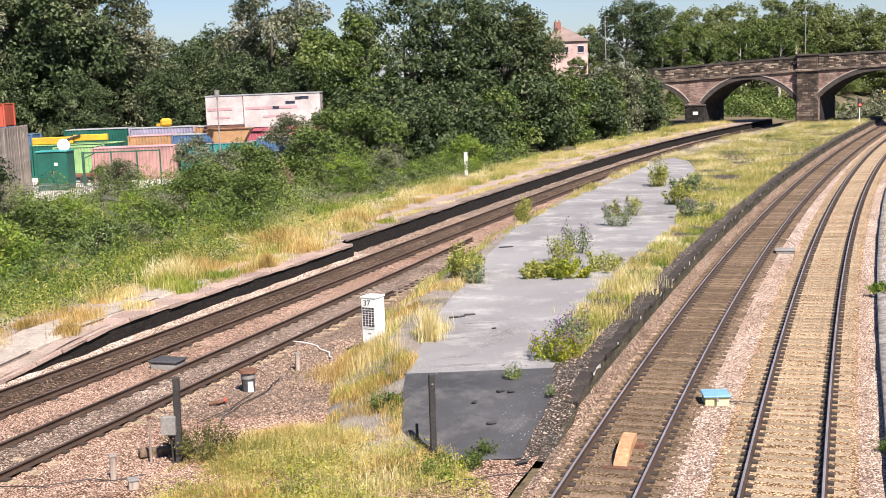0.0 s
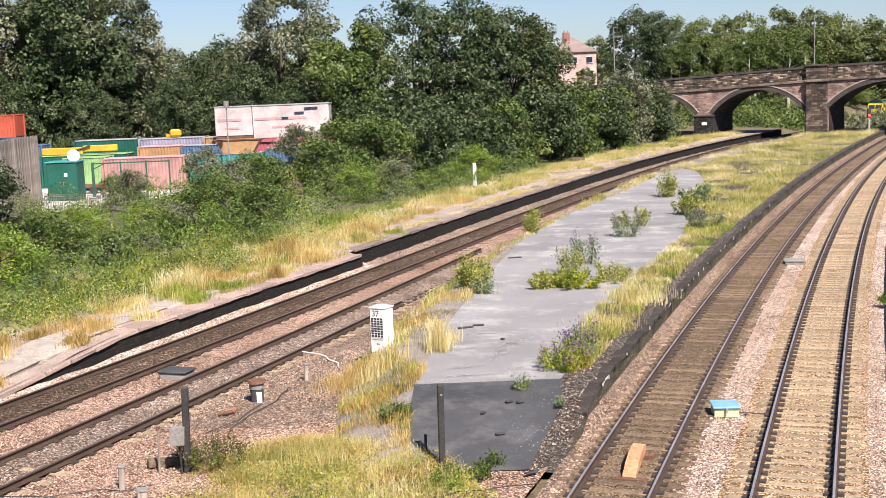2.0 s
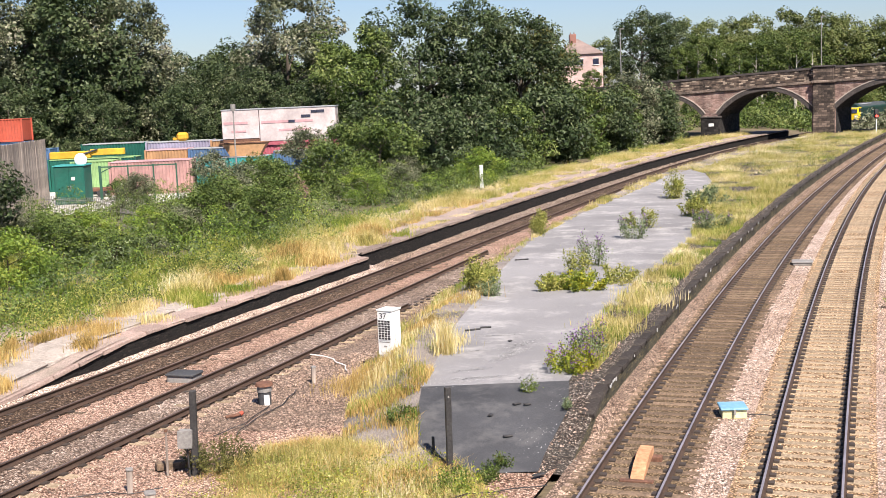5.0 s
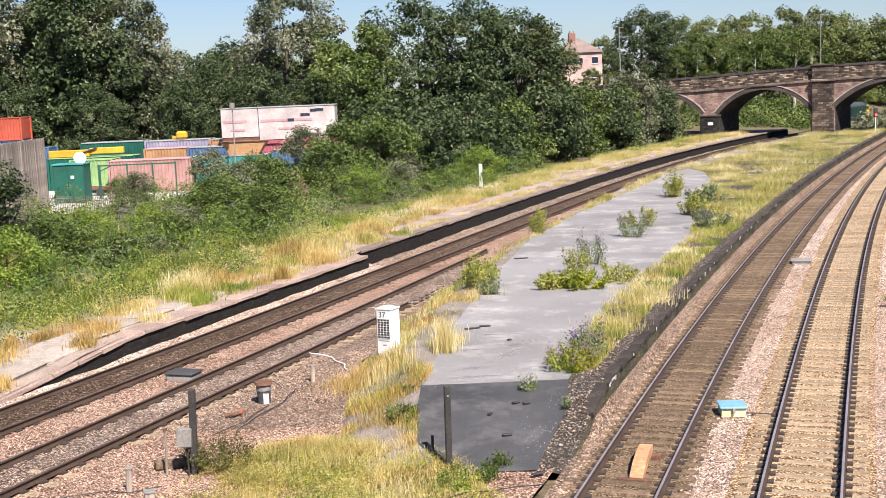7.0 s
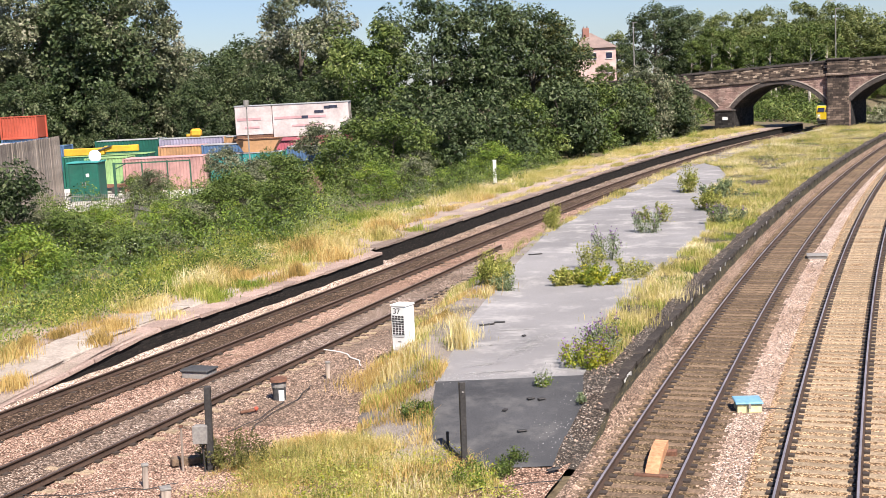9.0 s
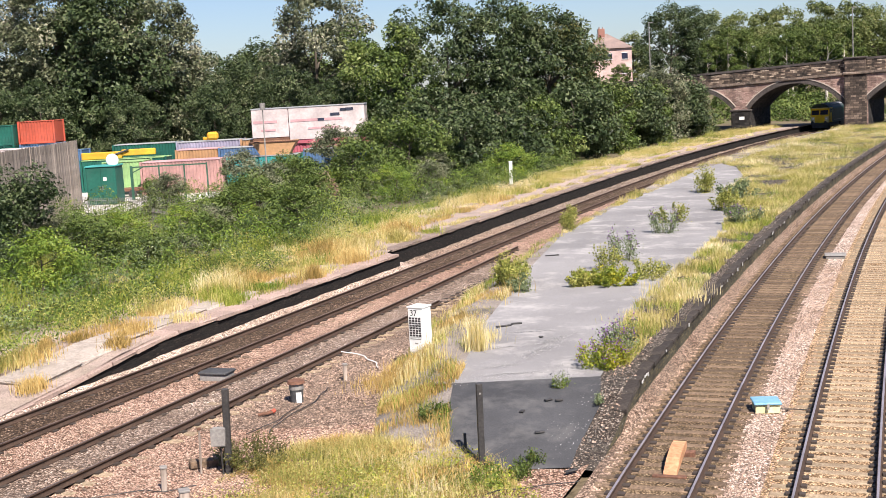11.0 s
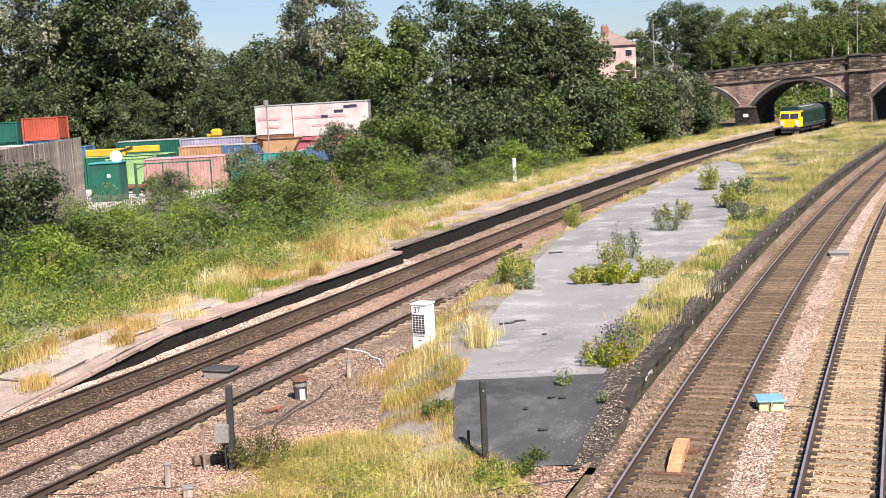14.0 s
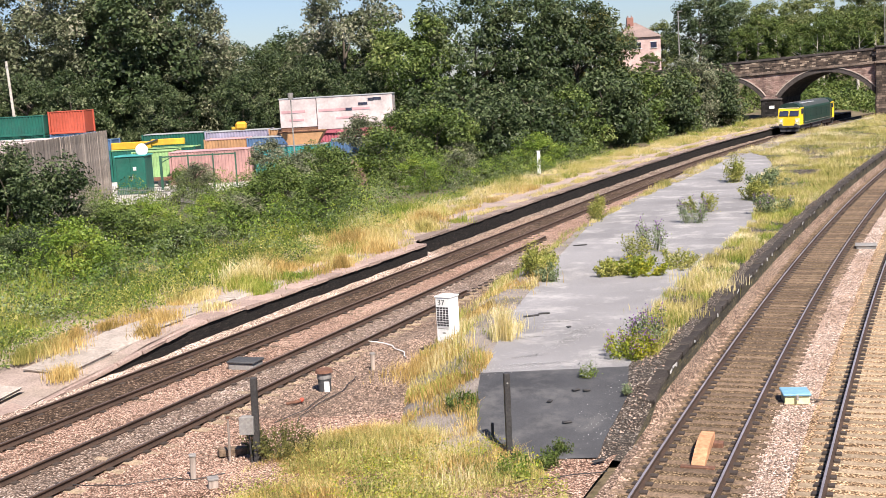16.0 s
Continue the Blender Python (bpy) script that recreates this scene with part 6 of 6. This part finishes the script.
    part("post_strut", box(0.2, 0.34, -0.1, 0.06, -0.2, 1.85, 0.02), "wood_grey", gp)
    cp = empty("lamp_column", Matrix.Translation((-17.6, 98.5, 0.4)), "thin grey lamp column with a boxy head", "lamp post")
    part("column", tube((0, 0, 0), (0, 0, 6.7), 0.07, 0.05, 8), "grey_metal", cp)
    part("lamp_head", tube((0, 0, 6.6), (0, 0, 7.15), 0.2, 0.22, 12), "grey_metal", cp)
    tp = empty("telegraph_pole", Matrix.Translation((-47.4, 116, 0.2)), "pale timber telegraph pole before trees", "pole")
    part("pole", tube((0, 0, 0), (-0.5, 0, 11.8), 0.17, 0.12, 8), "bark_pale", tp)
    part("insulator", box(-0.62, -0.38, -0.12, 0.12, 11.1, 11.4, 0.03), "grey_metal", tp)


# ---- house, lamps and signal beyond ----
def build_far():
    zb = land(27, 250)
    h = empty("house", Matrix.Translation((26.6, 252, zb)), "pale pink rendered house with hipped tile roof", "house")
    top = 13.9 - zb
    wall = part("wall", box(-4.4, 4.0, -3.5, 5, -2, top, 0.02), "render_pink", h)
    bm = bmesh.new()
    v = [bm.verts.new(p) for p in ((-4.8, -3.9, top), (4.4, -3.9, top), (4.4, 5.4, top), (-4.8, 5.4, top), (-1.4, 0.7, top + 3.1), (-0.4, 0.7, top + 3.1))]
    for q in ((0, 1, 5, 4), (1, 2, 5), (2, 3, 4, 5), (3, 0, 4), (3, 2, 1, 0)):
        bm.faces.new([v[i] for i in q])
    roof = part("roof", bm, "roof_tile", h, "brown tile hipped roof")
    ch = part("chimney", box(-2.2, -0.9, -0.4, 1.6, top + 1.2, top + 4.1, 0.03), "brick_red", roof, "red brick chimney stack")
    for x in (-1.9, -1.2):
        part("chimney_pot", tube((x, 0.6, top + 4.1), (x, 0.6, top + 4.5), 0.14, 0.12, 8), "roof_tile", roof)
    for x, z in ((2.6, top - 1.6), (-0.5, top - 1.6), (2.6, top - 4.4)):
        w = part("window", box(x - 0.6, x + 0.6, -3.56, -3.48, z - 0.6, z + 0.6), "glass", wall)
        part("frame", box(x - 0.68, x + 0.68, -3.6, -3.52, z + 0.6, z + 0.7), "white_paint", w)
        part("sill", box(x - 0.7, x + 0.7, -3.66, -3.5, z - 0.7, z - 0.6), "white_paint", w)
    rl = empty("railing", Matrix.Translation((33.5, 249, land(33, 249))), "grey metal railing beside the house", "railing")
    t = 9.6 - land(33, 249)
    for k in range(12):
        part("baluster", box(k * 0.3 - 0.02, k * 0.3 + 0.02, -0.02, 0.02, -0.5, t), "grey_metal", rl)
    part("rail", box(-0.1, 3.5, -0.03, 0.03, t, t + 0.08), "grey_metal", rl)
    for x, y, top_z in ((55.7, 186, 16.4), (25.6, 186, 15.8)):
        z = land(x, y)
        c = empty("street_lamp", Matrix.Translation((x, y, z)), "slim grey street lamp column on the road", "street lamp", "street lamps")
        part("column", tube((0, 0, -0.2), (0, 0, top_z - z), 0.11, 0.07, 8), "grey_metal", c)
        part("lantern", box(-0.12, 0.6, -0.12, 0.12, top_z - z - 0.02, top_z - z + 0.12, 0.03), "grey_metal", c)
    s = empty("colour_light_signal", Matrix.Translation((50.2, 146.0, PLAT)), "railway signal showing a red light", "railway signal")
    part("mast", tube((0, 0, -0.3), (0, 0, 2.0), 0.06, 0.06, 8), "white_paint", s)
    hd = part("signal_head", box(-0.22, 0.22, -0.14, 0.14, 1.8, 2.9, 0.04), "black_paint", s)
    part("red_lens", tube((0, -0.15, 2.1), (0, -0.2, 2.1), 0.14, 0.14, 14), "lamp_red", hd, "lit red lens")
    part("hood", box(-0.18, 0.18, -0.38, -0.14, 2.26, 2.3), "black_paint", hd)


# ---- lineside things ----
def text_mesh(body, size, m, parent, material):
    c = bpy.data.curves.new("writing", "FONT")
    c.body, c.size, c.extrude = body, size, 0.002
    tmp = bpy.data.objects.new("writing_tmp", c)
    scene.collection.objects.link(tmp)
    bpy.context.view_layer.update()
    me = bpy.data.meshes.new_from_object(tmp.evaluated_get(bpy.context.evaluated_depsgraph_get()))
    bpy.data.objects.remove(tmp)
    me.materials.clear()
    me.materials.append(M[material])
    ob = new("number", me)
    ob.parent = parent
    ob.matrix_basis = m
    return tagged(ob, "black painted number 37")


def build_lineside():
    # white equipment cabinet
    c = empty("equipment_cabinet", pose(-2.12, 35.3, 0.22, 0, 0, -30), "white metal equipment cabinet numbered 37 with black grille", "cabinet")
    w, d, h = 0.25, 0.24, 1.42
    part("body", box(-w, w, -d, d, 0.06, h, 0.02), "white_paint", c)
    part("plinth", box(-w - 0.02, w + 0.02, -d - 0.02, d + 0.02, -0.3, 0.06, 0.01), "grey_metal", c)
    part("lid", box(-w - 0.025, w + 0.025, -d - 0.03, d + 0.025, h, h + 0.05, 0.015), "white_paint", c)
    door = part("door", box(-w + 0.015, w - 0.015, -d - 0.02, -d + 0.005, 0.12, h - 0.03, 0.006), "white_paint", c)
    part("grille", box(-w + 0.04, w - 0.04, -d - 0.03, -d - 0.018, 0.58, 1.16), "grille", door, "black ventilation grille")
    for k in range(5):
        x = -w + 0.04 + k * (2 * w - 0.08) / 4
        part("grille_bar", box(x - 0.006, x + 0.006, -d - 0.036, -d - 0.028, 0.58, 1.16), "white_paint", door)
    for k in range(9):
        z = 0.58 + k * 0.0725
        part("grille_bar", box(-w + 0.04, w - 0.04, -d - 0.035, -d - 0.029, z - 0.006, z + 0.006), "white_paint", door)
    part("label_plate", box(-w + 0.06, w - 0.08, -d - 0.026, -d - 0.019, 0.5, 0.52), "grey_metal", door, "faint lettering strip")
    part("label_plate", box(-0.04, 0.07, -d - 0.026, -d - 0.019, 0.36, 0.4), "grey_metal", door, "small grey label")
    text_mesh("37", 0.25, Matrix.Translation((-0.17, -d - 0.024, 1.2)) @ Matrix.Rotation(radians(90), 4, "X"), c, "black_paint")
    # post with a junction box
    p = empty("junction_post", pose(-5.98, 26.0, -0.25, 0, 1.5, 0), "dark steel post with a grey junction box", "post")
    part("post", box(-0.07, 0.07, -0.07, 0.07, -0.2, 1.95, 0.012), "black_paint", p)
    bx = part("junction_box", box(-0.32, -0.02, -0.2, 0.02, 0.72, 1.1, 0.02), "grey_metal", p)
    part("box_lid", box(-0.33, -0.01, -0.215, -0.19, 0.71, 1.11, 0.006), "grey_metal", bx)
    part("conduit", tube((-0.15, -0.08, 0.72), (-0.1, -0.08, -0.1), 0.02, 0.02, 6), "black_paint", p)
    q = empty("steel_post", pose(-0.37, 25.5, -0.25, 0, 0.6, 12), "dark steel post standing in grass", "post")
    part("post", box(-0.065, 0.065, -0.06, 0.06, -0.2, 1.93, 0.012), "black_paint", q)
    part("bolt", tube((0, -0.06, 1.72), (0, -0.08, 1.72), 0.02, 0.02, 8), "grey_metal", q)
    q = empty("marker_post", pose(-0.73, 26.3, -0.25, 0, 0, 10), "short dark metal post in grass", "post")
    part("post", box(-0.03, 0.03, -0.03, 0.03, -0.2, 0.62, 0.008), "black_paint", q)
    b = empty("cable_bollard", pose(-5.36, 32.0, -0.2), "stubby dark bollard with a white plate", "bollard")
    part("base", tube((0, 0, -0.05), (0, 0, 0.52), 0.17, 0.19, 16), "dark_grey", b)
    part("cap", tube((0, 0, 0.52), (0, 0, 0.6), 0.25, 0.22, 16), "rust", b, "rusty round cap")
    part("plate", box(0.02, 0.16, -0.22, -0.19, 0.02, 0.3), "white_paint", b, "white number plate")
    part("band", tube((0, 0, 0.36), (0, 0, 0.5), 0.2, 0.2, 16), "grey_metal", b)
    for x, y, h, w, lab in ((-4.3, 34.2, 0.45, 0.055, "short grey concrete marker post"), (-7.15, 24.9, 0.5, 0.06, "short grey concrete marker post"), (-6.55, 24.2, 0.2, 0.1, "low concrete block in grass")):
        m = empty("marker_post", pose(x, y, -0.25, 0, 2, 20), lab, "post")
        part("post", box(-w, w, -w, w, -0.1, h + 0.05, 0.015), "wood_grey", m)
        part("cap", box(-w - 0.015, w + 0.015, -w - 0.015, w + 0.015, h + 0.05, h + 0.1, 0.01), "grey_metal", m)
    m = empty("thin_stake", pose(-6.6, 26.0, -0.2, 0, 1.5, 0), "thin timber stake in ballast", "stake")
    part("stake", tube((0, 0, -0.1), (0, 0, 1.0), 0.028, 0.025, 6), "wood_grey", m)
    part("stake_cap", box(-0.035, 0.035, -0.035, 0.035, 1.0, 1.05), "rust", m)
    # low dark block on the ballast beside the junction post
    m = empty("timber_offcut", pose(-6.45, 26.6, -0.16, 0, 4, 25), "low dark brown block lying on ballast", "timber")
    part("timber", box(-0.55, 0.55, -0.13, 0.13, -0.05, 0.12, 0.02), "timber", m)
    m = empty("track_box", pose(-8.2, 35.1, -0.2, 0, 0, -18), "dark grey trackside box with a hinged lid", "trackside box")
    part("body", box(-0.42, 0.42, -0.3, 0.3, 0, 0.2, 0.02), "grey_metal", m)
    part("lid", box(-0.46, 0.46, -0.34, 0.34, 0.2, 0.27, 0.02), "dark_grey", m, "dark grey lid")
    m = empty("trackside_box", pose(6.52, 29.05, -0.2, 0, 0, -4), "cream trackside box with a pale blue lid", "trackside box")
    part("body", box(-0.29, 0.29, -0.3, 0.3, 0, 0.22, 0.015), "cream", m, "cream painted body")
    part("lid", box(-0.33, 0.33, -0.35, 0.34, 0.22, 0.27, 0.015), "blue_lid", m, "pale blue lid")
    part("latch", box(-0.03, 0.03, -0.38, -0.35, 0.12, 0.25, 0.005), "grey_metal", m)
    m = empty("trackside_box", pose(14.9, 52.6, -0.2, 0, 0, -15), "low grey trackside box on ballast", "trackside box")
    part("body", box(-0.4, 0.4, -0.4, 0.4, 0, 0.12, 0.02), "grey_metal", m)
    part("lid", box(-0.44, 0.44, -0.44, 0.44, 0.12, 0.16, 0.015), "grey_metal", m)
    # inclined orange ramp between the rails
    x, y, _ = off(R1, 25.1, 0.12)
    m = empty("track_ramp", pose(x, y, -0.17, 0, 0, -math.degrees(heading(R1, 24.9))), "orange-brown inclined timber ramp between the rails", "track ramp")
    bm = bmesh.new()
    prof = ((-0.75, 0.02), (-0.7, 0.08), (-0.3, 0.24), (0.1, 0.33), (0.3, 0.35), (0.6, 0.35), (0.6, 0.2), (-0.7, 0.0))
    sides = [[bm.verts.new((sx * 0.14, yy, zz)) for yy, zz in prof] for sx in (-1, 1)]
    for k in range(len(prof)):
        j = (k + 1) % len(prof)
        bm.faces.new((sides[0][k], sides[0][j], sides[1][j], sides[1][k]))
    bm.faces.new(sides[0])
    bm.faces.new(sides[1][::-1])
    bmesh.ops.recalc_face_normals(bm, faces=bm.faces)
    part("ramp", bm, "orange_wood", m)
    part("bearer", box(-0.3, 0.3, 0.6, 0.8, -0.03, 0.1, 0.01), "rust", m)
    part("bearer", box(-0.35, 0.35, -0.86, -0.72, -0.03, 0.03, 0.01), "rust", m)
    m = empty("white_post", pose(2.0, 93.0, 0.4), "white painted marker post in grass", "post")
    part("post", box(-0.13, 0.13, -0.1, 0.1, -0.3, 1.7, 0.02), "white_paint", m)
    part("cap", box(-0.15, 0.15, -0.12, 0.12, 1.7, 1.76, 0.01), "white_paint", m)
    # pale slabs lying on the end of the left platform
    rnd = random.Random(21)
    for k, (y, d, l, w) in enumerate(((31.9, 2.0, 1.7, 1.5), (34.9, 1.75, 1.9, 1.7), (36.65, 1.75, 1.9, 1.6), (38.4, 1.75, 1.9, 1.4), (40.15, 1.8, 1.8, 1.15), (41.9, 1.85, 1.8, 1.0), (43.6, 1.9, 1.7, 0.9),
                                      (45.4, 1.9, 1.6, 0.85), (48.2, 1.9, 1.5, 0.9), (51.6, 1.9, 1.4, 0.8))):
        slope = math.degrees(math.atan2(left_z(y + 0.5) - left_z(y - 0.5), 1.0)) * 0.9
        s = empty("paving_slab", pose(left_x(y, d), y, left_z(y) + (0.06 if k == 0 else 0.0), rnd.uniform(-1, 1), -slope, math.degrees(math.pi / 2 - heading(L1, y)) + rnd.uniform(-4, 4)),
                  "pale concrete slab lying loose on the platform", "paving slab", "slabs on the platform")
        bm = box(-l / 2, l / 2, -w / 2, w / 2, -0.07, 0.035, 0.02)
        for vv in bm.verts:
            vv.co += Vector((rnd.uniform(-0.06, 0.06), rnd.uniform(-0.1, 0.1), 0))
        part("slab", bm, "slab", s)
    # loose red pipe, cables, hose
    m = empty("loose_pipe", pose(-5.95, 30.6, -0.14, 0, 0, 25), "short rusty red pipe lying on ballast", "pipe")
    part("pipe", tube((-0.22, 0, 0.02), (0.16, 0, 0.04), 0.045, 0.045, 10), "rust", m)
    part("pipe_end", tube((0.16, 0, 0.04), (0.24, 0.03, 0.08), 0.06, 0.05, 10), "paint_red", m)

    def cable(pts, r, mat, label):
        out = []
        for a, b in zip(pts[:-1], pts[1:]):
            for k in range(6):
                u = k / 6
                x, y = a[0] + (b[0] - a[0]) * u, a[1] + (b[1] - a[1]) * u
                out.append((x + bumps(x, y, 1.7, 0.12), y + bumps(y, x, 1.7, 0.12), BED + 0.05 + r))
        o = part("cable", pipe(out, r, 5), mat, None, label)
        tagged(o, label, "cable")
    cable(((-10.2, 24.8), (-8.6, 24.4), (-7.6, 24.9), (-7.1, 24.7), (-6.3, 25.0)), 0.013, "black_paint", "black signalling cable lying on ballast")
    cable(((-9.6, 23.3), (-8.0, 23.4), (-7.1, 23.0)), 0.013, "black_paint", "black signalling cable lying on ballast")
    cable(((-5.2, 31.6), (-5.6, 29.9), (-6.2, 28.6)), 0.013, "black_paint", "black cable trailing from the bollard")
    cable(((-4.6, 33.2), (-4.9, 31.6), (-5.4, 30.2), (-5.7, 28.6)), 0.014, "black_paint", "black cable trailing over the ballast")
    cable(((-5.0, 38.0), (-4.2, 37.4), (-3.7, 36.3), (-3.4, 35.2)), 0.018, "white_paint", "white hose lying beside the loop track")
    cable(((1.6, 24.2), (0.2, 23.9), (-0.4, 23.6)), 0.013, "black_paint", "black cable at the ramp's foot")
    cable(((6.8, 28.9), (7.4, 28.7), (7.9, 29.3)), 0.015, "black_paint", "black lead from the trackside box")
    # scraps on the tarmac
    for x, y, a, l in ((0.95, 26.9, 12, 0.22), (0.6, 28.0, 70, 0.16), (1.25, 28.55, 30, 0.2), (1.5, 28.5, 15, 0.18), (0.35, 36.9, 20, 0.5), (0.75, 37.2, 5, 0.35), (1.4, 35.0, 40, 0.12), (2.7, 51.8, 10, 0.6), (1.5, 24.9, 30, 0.3)):
        m = empty("debris", pose(x, y, plat_z(y) + 0.02, 0, 0, a), "dark scrap of wood on the tarmac", "debris")
        part("scrap", box(-l / 2, l / 2, -0.05, 0.05, 0, 0.035, 0.01), "black_paint", m)
    # worn pale flecks on the tarmac
    rng = np.random.default_rng(8)
    fl = []
    for cx, cy, ang, sl, sw, n in ((1.35, 33.4, 62, 0.7, 0.14, 260), (1.7, 34.6, 50, 0.4, 0.08, 90), (0.35, 30.7, 5, 0.5, 0.07, 110), (0.2, 31.6, 20, 0.3, 0.1, 70), (1.1, 36.0, 3, 0.5, 0.03, 60), (0.1, 33.9, 15, 0.35, 0.06, 60),
                                   (-0.2, 30.3, 8, 0.6, 0.12, 90), (1.2, 30.2, 10, 0.7, 0.1, 80), (2.0, 27.6, 70, 0.9, 0.35, 70), (1.6, 26.2, 60, 0.8, 0.4, 50), (2.9, 29.6, 60, 0.9, 0.25, 60)):
        n *= 4 if cy > 29.8 else 1
        u, w = rng.normal(size=n) * sl, rng.normal(size=n) * sw
        c, q = math.cos(radians(ang)), math.sin(radians(ang))
        fl.append(np.stack([cx + u * c - w * q, cy + u * q + w * c], 1))
    fl = np.concatenate(fl)
    n = len(fl)
    ang = np.sort(rng.uniform(0, 6.283, (n, 5)), 1)
    rad = rng.uniform(0.4, 1.0, (n, 5)) * rng.uniform(0.006, 0.026, n)[:, None]
    vx, vy = fl[:, :1] + np.cos(ang) * rad, fl[:, 1:] + np.sin(ang) * rad * 1.6
    vz = np.array([plat_z(y) for y in vy.ravel()]).reshape(vy.shape) + 0.024
    tagged(from_arrays("pale_marks", np.stack([vx, vy, vz], -1).reshape(-1, 3), np.arange(n * 5).reshape(n, 5), "fleck"), "pale worn flecks on the tarmac", "marks", kind="stuff")
    # loose stones over the ballast
    rng = np.random.default_rng(3)
    pts = []
    for fa, fb, n, y0, y1, z in ((lambda y: off(R1, y, 1.2)[0], lambda y: off(R2, y, -1.2)[0], 5000, 19, 50, BED), (lambda y: island_right(y) + 0.1, lambda y: off(R1, y, -1.2)[0], 2600, 19, 45, BED),
                                 (lambda y: off(L2, y, 1.0)[0], lambda y: -2.9 if y > 27.5 else -6.3, 3800, 21, 38, BED), (lambda y: off(L1, y, 1.1)[0], lambda y: off(L2, y, -1.0)[0], 3400, 23, 48, BED),
                                 (lambda y: off(L1, y, -left_gap(y))[0], lambda y: off(L1, y, -1.1)[0], 4500, 27, 70, BED + 0.06), (lambda y: off(R2, y, 1.2)[0], lambda y: off(R2, y, 1.9)[0], 3000, 19, 45, BED),
                                 (lambda y: off(R2, y, 2.4)[0], lambda y: off(R2, y, 4.5)[0], 2500, 19, 60, 0.12), (lambda y: off(L2, y, -0.7)[0], lambda y: off(L2, y, 0.7)[0], 2200, 21, 45, BED),
                                 (lambda y: asphalt_right(y), lambda y: island_right(y) - 0.5, 500, 30, 50, PLAT), (lambda y: float(np.interp(y, (24.2, 26.0, 28.2, 30), (1.25, 1.7, 2.45, 2.65))), lambda y: island_right(y) - 0.2, 60, 25, 30, 0.15)):
        q = spread(n, y0, y1, fa, fb, lambda x, y: z, rng)
        if z == 0.15:
            q[:, 2] = [plat_z(y) for y in q[:, 1]]
        pts.append(q)
    p = np.concatenate(pts)
    n = len(p)
    s = rng.uniform(0.018, 0.04, n)[:, None, None]
    octa = np.array([[1, 0, 0], [0, 1, 0], [-1, 0, 0], [0, -1, 0], [0, 0, 0.8], [0, 0, -0.8]], float)
    v = octa[None] * s * rng.uniform(0.6, 1.3, (n, 6, 1))
    a = rng.uniform(0, 6.283, n)
    ca, sa = np.cos(a)[:, None], np.sin(a)[:, None]
    v = np.stack([v[..., 0] * ca - v[..., 1] * sa, v[..., 0] * sa + v[..., 1] * ca, v[..., 2] + v[..., 0] * 0.3], -1) + p[:, None, :] + [0, 0, 0.01]
    tri = np.array([[0, 1, 4], [1, 2, 4], [2, 3, 4], [3, 0, 4], [1, 0, 5], [0, 3, 5]])
    f = (np.arange(n)[:, None, None] * 6 + tri[None]).reshape(-1, 3)
    tagged(from_arrays("loose_ballast", v.reshape(-1, 3), f, "stone_bit"), "loose broken stones strewn over the ballast", "stones", kind="stuff")


# ---- build ----
build_ground()
build_ballast()
build_platforms()
build_bridge()
build_trees()
build_yard()
build_far()
LOCO, WHEELS = build_loco()
build_lineside()
build_cover()
build_track(R1, 10, 200, "timber", "track_1", "main line track, shiny rails on dark timber sleepers")
build_track(R2, 10, 200, "concrete", "track_2", "main line track, rails on tan concrete sleepers")
build_track(L1, 16, 225, "timber", "track_3", "branch track with brown rails on oily sleepers", "rail_top_rusty")
build_track(L2, 14, 60, "concrete", "track_4", "disused loop track on pale sleepers", "rail_top_rusty", 46)
motions()
